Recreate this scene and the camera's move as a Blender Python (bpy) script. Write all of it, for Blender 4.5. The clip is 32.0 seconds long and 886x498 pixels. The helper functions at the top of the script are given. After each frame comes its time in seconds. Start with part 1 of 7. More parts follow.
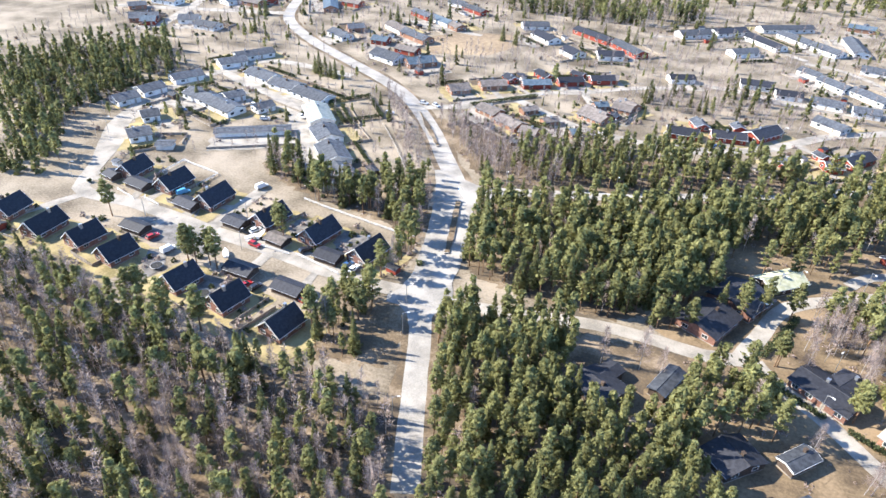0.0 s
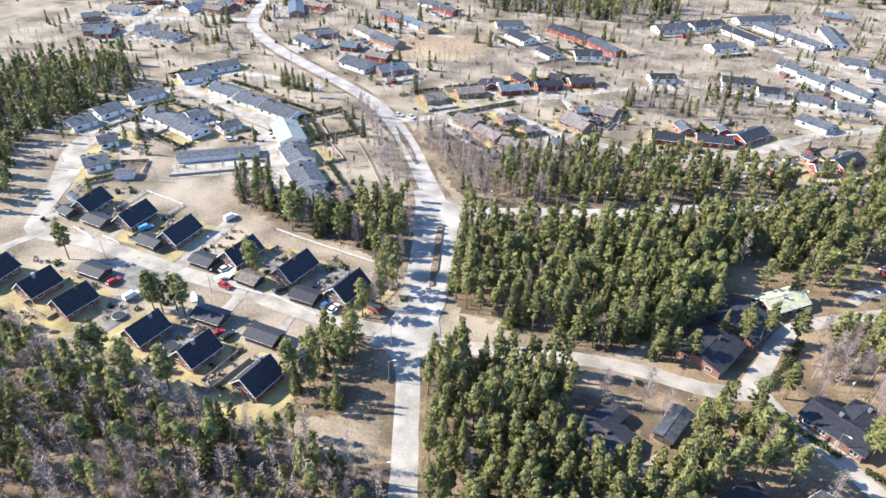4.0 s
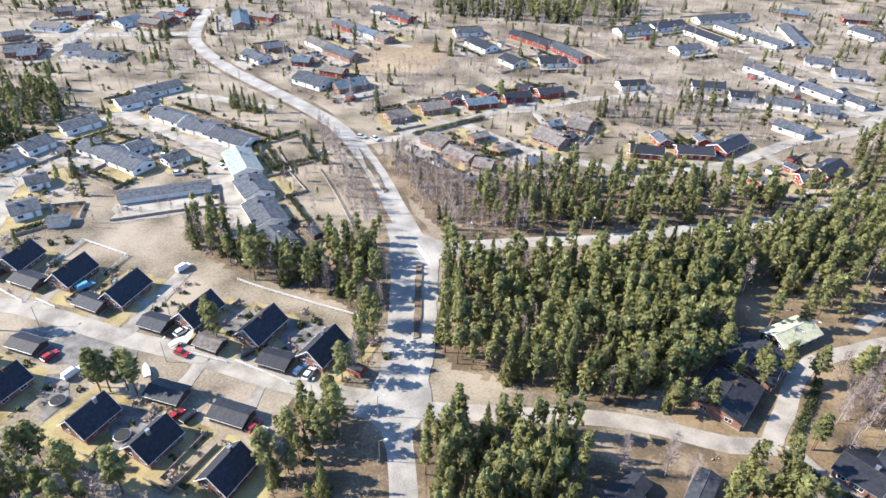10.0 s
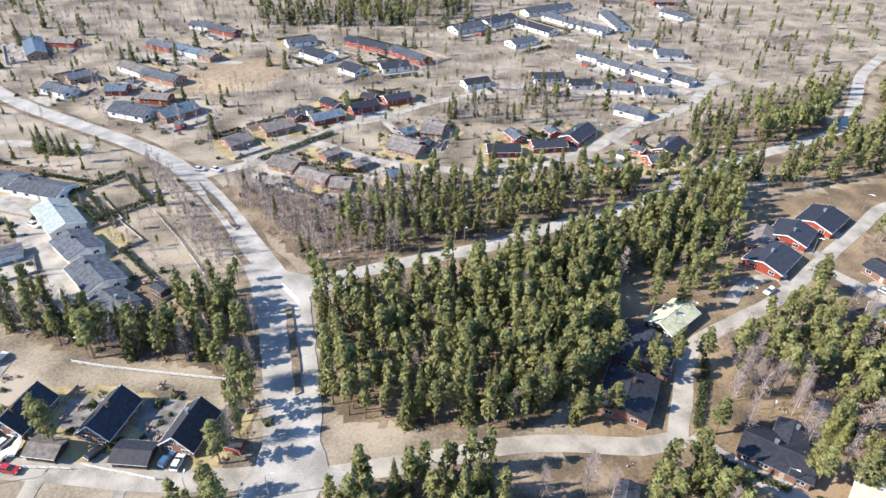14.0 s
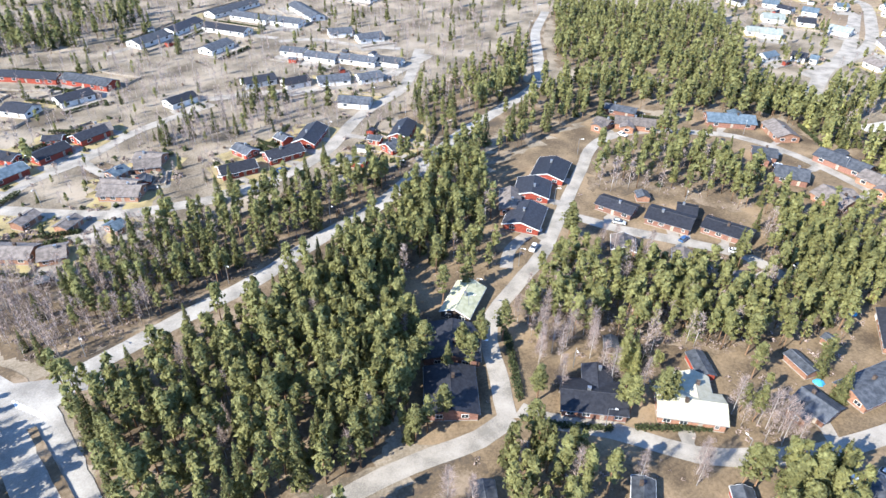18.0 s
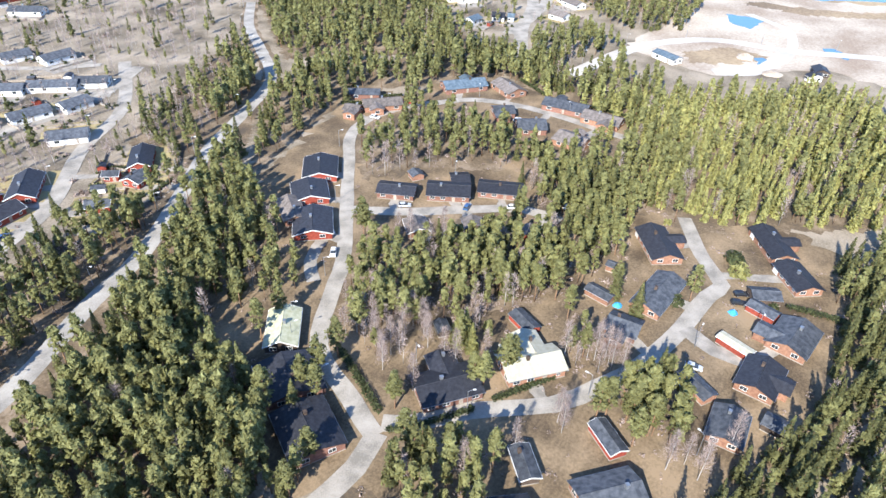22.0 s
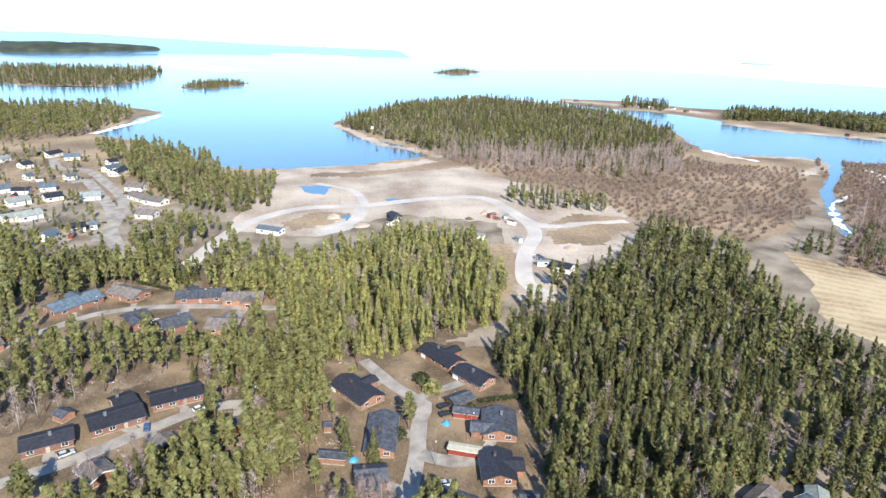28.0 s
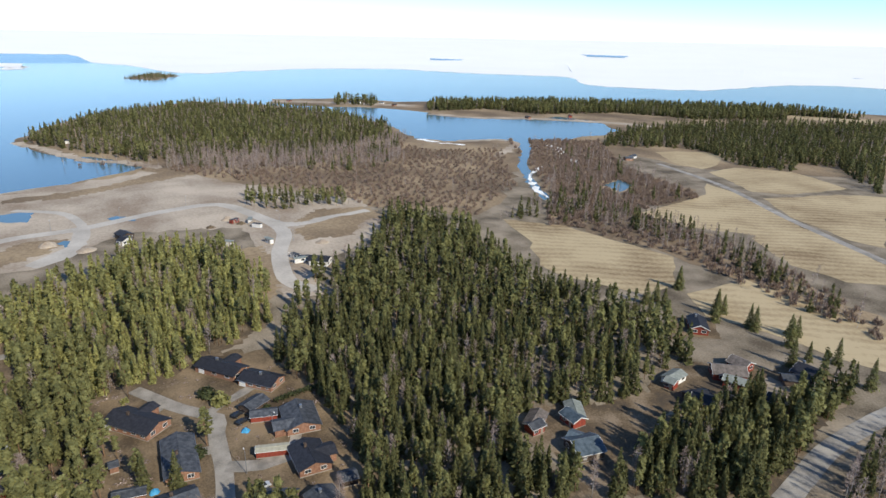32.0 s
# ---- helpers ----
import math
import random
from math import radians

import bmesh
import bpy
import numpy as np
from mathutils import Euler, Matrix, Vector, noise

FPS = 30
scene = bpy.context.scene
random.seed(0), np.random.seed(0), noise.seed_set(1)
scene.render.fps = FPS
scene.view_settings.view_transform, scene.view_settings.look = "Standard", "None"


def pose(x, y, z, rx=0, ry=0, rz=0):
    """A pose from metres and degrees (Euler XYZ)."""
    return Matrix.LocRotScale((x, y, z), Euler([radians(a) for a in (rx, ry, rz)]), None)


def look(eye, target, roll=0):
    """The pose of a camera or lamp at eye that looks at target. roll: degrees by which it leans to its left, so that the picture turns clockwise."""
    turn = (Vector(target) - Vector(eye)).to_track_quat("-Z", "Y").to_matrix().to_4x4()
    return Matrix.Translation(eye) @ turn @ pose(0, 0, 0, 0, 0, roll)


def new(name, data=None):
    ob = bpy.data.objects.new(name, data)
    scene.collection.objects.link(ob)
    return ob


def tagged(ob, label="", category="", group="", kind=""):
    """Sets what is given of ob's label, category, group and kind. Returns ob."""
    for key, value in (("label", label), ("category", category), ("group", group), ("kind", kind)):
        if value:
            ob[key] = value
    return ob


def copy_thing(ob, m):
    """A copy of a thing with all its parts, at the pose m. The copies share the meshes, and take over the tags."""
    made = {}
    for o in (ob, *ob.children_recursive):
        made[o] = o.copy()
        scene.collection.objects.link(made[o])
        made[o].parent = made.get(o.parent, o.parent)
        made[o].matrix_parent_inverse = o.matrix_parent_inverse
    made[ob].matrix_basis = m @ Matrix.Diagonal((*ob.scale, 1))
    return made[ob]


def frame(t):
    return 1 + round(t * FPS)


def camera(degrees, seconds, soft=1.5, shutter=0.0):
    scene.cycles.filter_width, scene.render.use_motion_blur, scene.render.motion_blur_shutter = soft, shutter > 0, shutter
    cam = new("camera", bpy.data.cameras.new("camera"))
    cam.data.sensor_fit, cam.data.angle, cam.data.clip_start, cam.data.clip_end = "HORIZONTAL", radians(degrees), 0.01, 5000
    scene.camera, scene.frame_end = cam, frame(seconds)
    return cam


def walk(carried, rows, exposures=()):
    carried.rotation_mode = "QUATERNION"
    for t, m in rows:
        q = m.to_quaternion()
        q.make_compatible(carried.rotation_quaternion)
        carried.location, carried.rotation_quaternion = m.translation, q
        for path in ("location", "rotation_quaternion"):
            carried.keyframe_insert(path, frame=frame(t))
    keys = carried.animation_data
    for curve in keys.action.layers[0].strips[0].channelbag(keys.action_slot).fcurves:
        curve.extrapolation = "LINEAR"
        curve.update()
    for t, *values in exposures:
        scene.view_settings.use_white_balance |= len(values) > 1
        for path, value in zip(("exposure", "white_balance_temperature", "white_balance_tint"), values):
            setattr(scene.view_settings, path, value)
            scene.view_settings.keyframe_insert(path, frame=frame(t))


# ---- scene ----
cam = camera(68.88, 32.0)
PATH = [
    (0, (41.92, 1.81, 117.67), (14.40, 80.36, 62.23), 2.74),
    (0.5, (40.98, 3.75, 118.25), (13.96, 82.36, 62.66), 2.59),
    (1, (40.11, 5.63, 118.89), (13.51, 84.27, 63.15), 2.46),
    (1.5, (39.29, 7.48, 119.45), (13.14, 86.17, 63.57), 2.25),
    (2, (38.31, 9.44, 120.09), (12.58, 88.14, 64.02), 2.12),
    (2.5, (37.25, 11.45, 120.79), (12.02, 90.13, 64.46), 1.95),
    (3, (36.26, 13.56, 121.18), (11.40, 92.23, 64.68), 1.79),
    (3.5, (35.30, 15.59, 121.38), (10.82, 94.33, 64.80), 1.69),
    (5.5, (30.68, 22.48, 121.73), (8.51, 101.81, 65.03), 1.60),
    (6, (29.36, 24.17, 121.78), (7.78, 103.66, 65.07), 1.55),
    (6.5, (28.12, 25.93, 121.88), (7.20, 105.57, 65.12), 1.56),
    (7, (26.99, 27.71, 121.86), (6.61, 107.49, 65.12), 1.53),
    (7.5, (25.87, 29.47, 121.81), (6.01, 109.39, 65.09), 1.49),
    (8, (24.84, 31.21, 121.74), (5.48, 111.22, 64.97), 1.46),
    (8.5, (23.61, 32.95, 121.80), (4.81, 113.06, 64.98), 1.48),
    (9, (22.35, 34.59, 121.90), (4.18, 114.81, 65.03), 1.48),
    (9.5, (21.23, 36.35, 121.98), (3.53, 116.64, 65.06), 1.42),
    (10, (20.20, 38.12, 121.90), (2.87, 118.54, 65.05), 1.41),
    (10.5, (19.40, 39.98, 121.99), (2.38, 120.44, 65.10), 1.31),
    (11, (18.65, 41.86, 121.81), (1.94, 122.48, 65.06), 1.25),
    (11.5, (17.92, 43.96, 121.70), (1.79, 124.73, 64.99), 1.22),
    (12, (17.10, 45.73, 121.81), (3.31, 126.90, 65.05), 1.25),
    (12.5, (16.49, 47.67, 121.91), (6.47, 129.30, 65.03), 1.36),
    (13, (16.14, 49.68, 121.56), (10.54, 131.78, 64.74), 1.33),
    (13.5, (15.73, 52.13, 120.43), (14.73, 134.57, 63.85), 1.21),
    (14, (15.31, 53.98, 119.80), (19.05, 136.53, 63.49), 1.31),
    (14.5, (14.79, 56.00, 119.41), (23.35, 138.23, 63.16), 1.27),
    (16.5, (12.08, 64.26, 119.76), (39.70, 141.89, 63.10), 1.28),
    (17, (11.33, 66.23, 119.42), (43.55, 142.10, 62.80), 1.34),
    (17.5, (10.23, 68.17, 119.22), (47.01, 141.87, 62.52), 1.45),
    (18, (9.66, 70.19, 119.34), (50.76, 141.38, 62.40), 1.38),
    (18.5, (9.03, 72.30, 119.50), (54.21, 140.79, 62.34), 1.44),
    (19, (8.35, 74.42, 119.63), (57.45, 140.05, 62.34), 1.45),
    (19.5, (7.61, 76.56, 119.74), (60.36, 139.30, 62.46), 1.46),
    (20, (7.05, 78.78, 119.86), (63.21, 138.29, 62.37), 1.40),
    (20.5, (6.44, 81.00, 120.07), (65.82, 137.04, 62.33), 1.46),
    (21, (5.74, 83.46, 120.32), (68.16, 135.70, 62.22), 1.63),
    (21.5, (4.79, 85.65, 120.35), (70.09, 133.98, 62.03), 1.77),
    (22, (3.85, 87.77, 120.41), (71.93, 132.13, 62.13), 1.95),
    (22.5, (3.34, 89.95, 120.28), (73.91, 130.26, 62.01), 1.89),
    (23, (2.58, 92.42, 120.29), (75.38, 128.45, 61.96), 2.09),
    (23.5, (1.64, 94.73, 120.45), (76.44, 126.39, 62.12), 2.29),
    (24, (0.86, 96.57, 121.09), (77.23, 123.90, 62.60), 2.12),
    (24.5, (0.42, 98.87, 121.41), (78.09, 121.69, 62.70), 2.08),
    (26.5, (-3.18, 107.72, 118.89), (79.39, 112.75, 62.71), 1.86),
    (27, (-4.48, 110.35, 118.50), (84.77, 111.18, 73.41), 1.87),
    (27.5, (-5.28, 112.53, 118.46), (88.55, 108.56, 84.10), 1.81),
    (28, (-5.81, 114.54, 118.49), (88.29, 105.29, 85.93), 1.65),
    (28.5, (-6.25, 116.62, 118.17), (87.40, 102.14, 86.23), 1.52),
    (29, (-6.70, 118.74, 118.07), (86.08, 98.98, 86.43), 1.46),
    (29.5, (-7.23, 120.77, 118.00), (84.37, 95.96, 86.49), 1.37),
    (30, (-7.86, 122.74, 118.13), (82.28, 93.04, 86.63), 1.23),
    (30.5, (-8.45, 124.92, 118.09), (79.93, 90.31, 86.62), 1.20),
    (31, (-8.94, 126.90, 117.78), (77.44, 87.58, 86.28), 1.13),
    (31.5, (-9.46, 129.01, 117.57), (74.64, 85.07, 86.01), 1.13),
    (32, (-9.84, 131.03, 117.46), (71.71, 82.51, 85.89), 1.15),
]
EXPOSURE = [(0, 1.82, 6600, 9), (5, 1.67, 6600, 9), (10, 1.56, 6600, 9), (14.5, 1.47, 6600, 9), (19, 1.66, 6250, 8), (24, 1.43, 6300, 9), (26.5, 1.43, 6250, 8), (28.0, 1.13, 6600, 8), (29.5, 0.51, 6850, 7), (32, 0.23, 6850, 7)]
walk(cam, [(t, look(eye, target, roll)) for t, eye, target, roll in PATH], EXPOSURE)

# ---- light ----
SUN_TO = Vector((-0.985, -0.174, 0.69)).normalized()
world = bpy.data.worlds.new("sky")
scene.world = world
world.use_nodes = True
sky = world.node_tree.nodes.new("ShaderNodeTexSky")
sky.sky_type, sky.sun_disc = "NISHITA", False
sky.sun_elevation = math.asin(SUN_TO.z)
sky.sun_rotation = math.atan2(SUN_TO.x, SUN_TO.y)
sky.air_density, sky.dust_density, sky.ozone_density = 0.7, 0.0, 3.5
backing = world.node_tree.nodes["Background"]
backing.inputs["Strength"].default_value = 0.15
tint = world.node_tree.nodes.new("ShaderNodeMix")
tint.data_type, tint.blend_type = "RGBA", "MULTIPLY"
tint.inputs["Factor"].default_value = 1.0
tint.inputs[7].default_value = (0.90, 0.98, 1.07, 1)
world.node_tree.links.new(sky.outputs[0], tint.inputs[6])
world.node_tree.links.new(tint.outputs[2], backing.inputs["Color"])
sun = new("sun", bpy.data.lights.new("sun", "SUN"))
sun.data.energy, sun.data.angle, sun.data.color = 4.0, radians(0.5), (1.0, 0.95, 0.87)
sun.matrix_world = look((0, 0, 0), -SUN_TO)


# ---- materials ----
def mat(name, a, b, scale=1.0, rough=0.85, bump=0.0, fine=8.0, metal=0.0, per_object=0.0, per_island=0.0, through_light=0.0, stain=None, spec=0.3, stripes=None):
    """Two colours mixed by coarse and fine noise at real size, with relief, and a variation per object or per loose piece."""
    m = bpy.data.materials.new(name)
    m.use_nodes = True
    t = m.node_tree
    n, l = t.nodes, t.links
    p = n["Principled BSDF"]
    p.inputs["Roughness"].default_value, p.inputs["Metallic"].default_value = rough, metal
    p.inputs["Specular IOR Level"].default_value = spec
    co = n.new("ShaderNodeTexCoord")
    big = n.new("ShaderNodeTexNoise")
    big.inputs["Scale"].default_value, big.inputs["Detail"].default_value = scale, 5
    small = n.new("ShaderNodeTexNoise")
    small.inputs["Scale"].default_value, small.inputs["Detail"].default_value = scale * fine, 7
    small.inputs["Roughness"].default_value = 0.68
    l.new(co.outputs["Object"], big.inputs["Vector"])
    l.new(co.outputs["Object"], small.inputs["Vector"])
    mix = n.new("ShaderNodeMath")
    mix.operation = "MULTIPLY_ADD"
    l.new(small.outputs["Fac"], mix.inputs[0])
    mix.inputs[1].default_value = 0.45 if scale > 0.4 else 0.6
    l.new(big.outputs["Fac"], mix.inputs[2])
    if stripes:
        period, angle, strength = stripes
        turn = n.new("ShaderNodeMapping")
        turn.inputs["Rotation"].default_value = (0, 0, radians(angle))
        wave = n.new("ShaderNodeTexWave")
        wave.inputs["Scale"].default_value, wave.inputs["Distortion"].default_value, wave.inputs["Detail"].default_value = 0.314 / period, 5.0, 3.0
        wave.inputs["Detail Scale"].default_value = 0.6
        l.new(co.outputs["Object"], turn.inputs["Vector"])
        l.new(turn.outputs[0], wave.inputs["Vector"])
        plus = n.new("ShaderNodeMath")
        plus.operation = "MULTIPLY_ADD"
        l.new(wave.outputs["Fac"], plus.inputs[0])
        plus.inputs[1].default_value = strength
        l.new(mix.outputs[0], plus.inputs[2])
        mix = plus
    ramp = n.new("ShaderNodeValToRGB")
    ramp.color_ramp.elements[0].position, ramp.color_ramp.elements[1].position = (0.57, 0.88) if scale > 0.4 else (0.63, 0.97)
    ramp.color_ramp.elements[0].color, ramp.color_ramp.elements[1].color = (*a, 1), (*b, 1)
    if stain:
        e = ramp.color_ramp.elements.new(0.72 if scale > 0.4 else 0.79)
        e.color = (*stain, 1)
    l.new(mix.outputs[0], ramp.inputs[0])
    col = ramp.outputs[0]
    for amount, node, out in ((per_object, "ShaderNodeObjectInfo", "Random"), (per_island, "ShaderNodeNewGeometry", "Random Per Island")):
        if amount:
            src = n.new(node)
            rng = n.new("ShaderNodeMapRange")
            rng.inputs["To Min"].default_value, rng.inputs["To Max"].default_value = 1 - amount, 1 + amount
            l.new(src.outputs[out], rng.inputs["Value"])
            hsv = n.new("ShaderNodeHueSaturation")
            l.new(rng.outputs[0], hsv.inputs["Value"])
            l.new(col, hsv.inputs["Color"])
            col = hsv.outputs[0]
    l.new(col, p.inputs["Base Color"])
    if bump:
        bm = n.new("ShaderNodeBump")
        bm.inputs["Strength"].default_value, bm.inputs["Distance"].default_value = 0.6, bump
        l.new(mix.outputs[0], bm.inputs["Height"])
        l.new(bm.outputs[0], p.inputs["Normal"])
    if through_light:
        tr = n.new("ShaderNodeBsdfTranslucent")
        l.new(col, tr.inputs["Color"])
        ms = n.new("ShaderNodeMixShader")
        ms.inputs[0].default_value = through_light
        l.new(p.outputs[0], ms.inputs[1])
        l.new(tr.outputs[0], ms.inputs[2])
        l.new(ms.outputs[0], n["Material Output"].inputs["Surface"])
    return m


M_GRASS = mat("dry_grass", (0.105, 0.082, 0.056), (0.345, 0.283, 0.21), 0.05, 1.0, 0.0, 26, stain=(0.225, 0.183, 0.13))
M_LAWN = mat("spring_lawn", (0.17, 0.14, 0.06), (0.37, 0.305, 0.145), 0.14, 1.0, 0.0, 12, stain=(0.30, 0.235, 0.12))
M_GARDEN = mat("wooded_garden", (0.085, 0.06, 0.037), (0.28, 0.20, 0.12), 0.07, 1.0, 0.0, 18, stain=(0.17, 0.122, 0.072))
M_FLOOR = mat("forest_litter", (0.08, 0.062, 0.045), (0.27, 0.205, 0.14), 0.09, 1.0, 0.15, 14, stain=(0.14, 0.10, 0.06))
M_MARSH = mat("reeds", (0.15, 0.108, 0.07), (0.38, 0.285, 0.175), 0.015, 1.0, 0.0, 26, stain=(0.245, 0.178, 0.112))
M_FIELD = mat("stubble", (0.24, 0.17, 0.095), (0.50, 0.395, 0.24), 0.02, 1.0, 0.0, 24, stain=(0.38, 0.29, 0.17), stripes=(7.0, 38, 0.13))
M_ROAD = mat("worn_asphalt", (0.22, 0.202, 0.176), (0.405, 0.374, 0.328), 0.12, 0.9, 0.01, 20, stain=(0.31, 0.285, 0.25))
M_STREET = mat("sanded_street", (0.205, 0.184, 0.152), (0.39, 0.348, 0.292), 0.15, 0.95, 0.01, 20, stain=(0.31, 0.276, 0.23))
M_GRAVEL = mat("gravel", (0.20, 0.18, 0.15), (0.36, 0.32, 0.27), 0.3, 0.95, 0.03, 18)
M_SAND = mat("bare_sand", (0.28, 0.21, 0.15), (0.54, 0.45, 0.35), 0.025, 1.0, 0.0, 22, stain=(0.40, 0.33, 0.255))
M_SANDROAD = mat("pale_sand_road", (0.41, 0.37, 0.32), (0.56, 0.515, 0.45), 0.05, 1.0, 0.0, 12)
M_ICE = mat("sea_ice", (0.96, 0.955, 0.915), (0.985, 0.98, 0.945), 0.004, 0.7, 0.0, 10)
M_WATER = mat("sea_water", (0.075, 0.155, 0.20), (0.10, 0.19, 0.235), 0.004, 0.14, 0.01, 200, spec=0.5)
M_NEEDLE = mat("pine_needles", (0.126, 0.126, 0.047), (0.28, 0.272, 0.108), 0.6, 0.8, 0, 6, per_object=0.2, per_island=0.16, through_light=0.42)
M_SPRUCE = mat("spruce_needles", (0.092, 0.096, 0.037), (0.22, 0.216, 0.083), 0.6, 0.8, 0, 6, per_object=0.22, per_island=0.2, through_light=0.4)
M_LIGHTGREEN = mat("young_needles", (0.215, 0.21, 0.075), (0.43, 0.41, 0.155), 0.6, 0.8, 0, 6, per_object=0.2, per_island=0.2, through_light=0.5)
M_FARWOOD = mat("far_forest", (0.028, 0.036, 0.027), (0.06, 0.07, 0.048), 0.02, 1.0, 0.0, 12)
M_PINEBARK = mat("pine_bark", (0.13, 0.08, 0.05), (0.30, 0.18, 0.10), 1.5, 0.95, 0.02)
M_BIRCHBARK = mat("birch_bark", (0.24, 0.215, 0.195), (0.48, 0.445, 0.41), 2.0, 0.9, 0)
M_THICKET = mat("thicket_twigs", (0.155, 0.112, 0.085), (0.32, 0.232, 0.18), 1.0, 0.95, 0, per_island=0.3)
M_TWIG = mat("bare_twigs", (0.20, 0.15, 0.13), (0.38, 0.30, 0.26), 1.0, 0.95, 0, per_object=0.15, per_island=0.25)
M_ROOFBLACK = mat("black_roof", (0.02, 0.021, 0.026), (0.037, 0.038, 0.046), 1.2, 0.6, 0.01, 12, per_object=0.2)
M_ROOFGREY = mat("grey_roof", (0.037, 0.042, 0.051), (0.092, 0.099, 0.112), 0.8, 0.8, 0.01, 12, per_object=0.25)
M_ROOFBROWN = mat("brown_roof", (0.10, 0.085, 0.075), (0.20, 0.17, 0.15), 0.8, 0.8, 0.01, 12, per_object=0.2)
M_ROOFBLUE = mat("blue_roof", (0.055, 0.08, 0.10), (0.12, 0.155, 0.185), 0.8, 0.6, 0.01, 12, per_object=0.2)
M_ROOFYELLOW = mat("yellow_roof", (0.40, 0.39, 0.24), (0.55, 0.53, 0.36), 0.8, 0.7, 0.0, 12)
M_ROOFPALE = mat("pale_roof", (0.19, 0.21, 0.19), (0.29, 0.31, 0.28), 0.8, 0.6, 0.0, 12, per_object=0.08)
M_ROOFWHITE = mat("white_roof", (0.36, 0.335, 0.25), (0.45, 0.425, 0.33), 0.8, 0.85, 0.0, 12)
M_BRICK = mat("brown_brick", (0.15, 0.075, 0.055), (0.25, 0.13, 0.095), 2.0, 0.9, 0.01, 12, per_object=0.2)
M_REDWOOD = mat("red_boards", (0.19, 0.036, 0.024), (0.31, 0.064, 0.038), 1.5, 0.85, 0.01, 14, per_object=0.2)
M_WHITEWALL = mat("white_render", (0.58, 0.56, 0.52), (0.76, 0.74, 0.70), 0.7, 0.9, 0, 12, per_object=0.1)
M_TANBRICK = mat("tan_brick", (0.21, 0.105, 0.068), (0.33, 0.18, 0.115), 1.5, 0.9, 0.01, 12, per_object=0.2)
M_DARKWOOD = mat("dark_boards", (0.05, 0.035, 0.028), (0.11, 0.08, 0.06), 1.5, 0.85, 0.01, 14, per_object=0.2)
M_TRIM = mat("white_paint", (0.66, 0.65, 0.62), (0.82, 0.81, 0.78), 2.0, 0.6)
M_GLASS = mat("window_glass", (0.02, 0.025, 0.03), (0.06, 0.07, 0.08), 0.5, 0.08, spec=0.6)
M_METAL = mat("galvanised_steel", (0.35, 0.36, 0.37), (0.5, 0.51, 0.52), 2.0, 0.45, metal=0.8)
M_WOODGREY = mat("weathered_wood", (0.22, 0.18, 0.14), (0.42, 0.37, 0.31), 1.5, 0.9, per_object=0.2)
M_RUBBER = mat("tyre_rubber", (0.015, 0.015, 0.015), (0.04, 0.04, 0.04), 4, 0.8)
M_HEDGE = mat("hedge_leaves", (0.035, 0.047, 0.02), (0.10, 0.11, 0.045), 1.0, 0.85, 0, 6, per_island=0.25, through_light=0.3)


# ---- mesh helpers ----
def mesh(name, verts, faces, material, smooth=False):
    me = bpy.data.meshes.new(name)
    me.from_pydata([tuple(v) for v in verts], [], faces)
    me.materials.append(material)
    if smooth:
        me.polygons.foreach_set("use_smooth", [True] * len(me.polygons))
    me.update()
    return me


def part(name, bm, material, parent, label=""):
    """Links a bmesh, or a mesh, as one mesh object under a thing or a part."""
    if isinstance(bm, bmesh.types.BMesh):
        me = bpy.data.meshes.new(name)
        bm.to_mesh(me)
        bm.free()
        me.materials.append(material)
    else:
        me = bm
    ob = new(name, me)
    ob.parent = parent
    return tagged(ob, label)


def box_data(x0, x1, y0, y1, z0, z1, bevel=0.0):
    v = [(x, y, z) for x in (x0, x1) for y in (y0, y1) for z in (z0, z1)]
    f = [(0, 1, 3, 2), (4, 6, 7, 5), (0, 4, 5, 1), (2, 3, 7, 6), (0, 2, 6, 4), (1, 5, 7, 3)]
    return v, f


def joined(*pieces):
    verts, faces = [], []
    for v, f in pieces:
        k = len(verts)
        verts += list(v)
        faces += [tuple(i + k for i in g) for g in f]
    return verts, faces


def tube(p, q, r0, r1, sides=6):
    p, q = Vector(p), Vector(q)
    turn = (q - p).to_track_quat("Z", "Y")
    v = []
    for c, r in ((p, r0), (q, r1)):
        for k in range(sides):
            a = 2 * math.pi * k / sides
            v.append(c + turn @ Vector((r * math.cos(a), r * math.sin(a), 0)))
    f = [(k, (k + 1) % sides, sides + (k + 1) % sides, sides + k) for k in range(sides)]
    f += [tuple(range(sides - 1, -1, -1)), tuple(range(sides, 2 * sides))]
    return v, f


def curve_points(points, step=4.0):
    """A smooth line through the points, with a point every step metres or so."""
    p = [np.array(q, float) for q in points]
    p = [2 * p[0] - p[1]] + p + [2 * p[-1] - p[-2]]
    out = []
    for a, b, c, e in zip(p, p[1:], p[2:], p[3:]):
        n = max(2, int(np.linalg.norm(c - b) / step))
        for k in range(n):
            t = k / n
            out.append(0.5 * (2 * b + (c - a) * t + (2 * a - 5 * b + 4 * c - e) * t * t + (3 * b - a - 3 * c + e) * t**3))
    out.append(p[-2])
    return np.array(out)


LAYER = {"low": [0.028, 12, 0], "lawn": [0.050, 41, 0], "drive": [0.088, 12, 0], "road": [0.100, 40, 0]}


def rising(band="low"):
    """The next of a few heights, slightly apart, so that no two sheets that overlap lie in one plane."""
    b = LAYER[band]
    b[2] += 1
    return b[0] + 0.0008 * (b[2] % b[1])


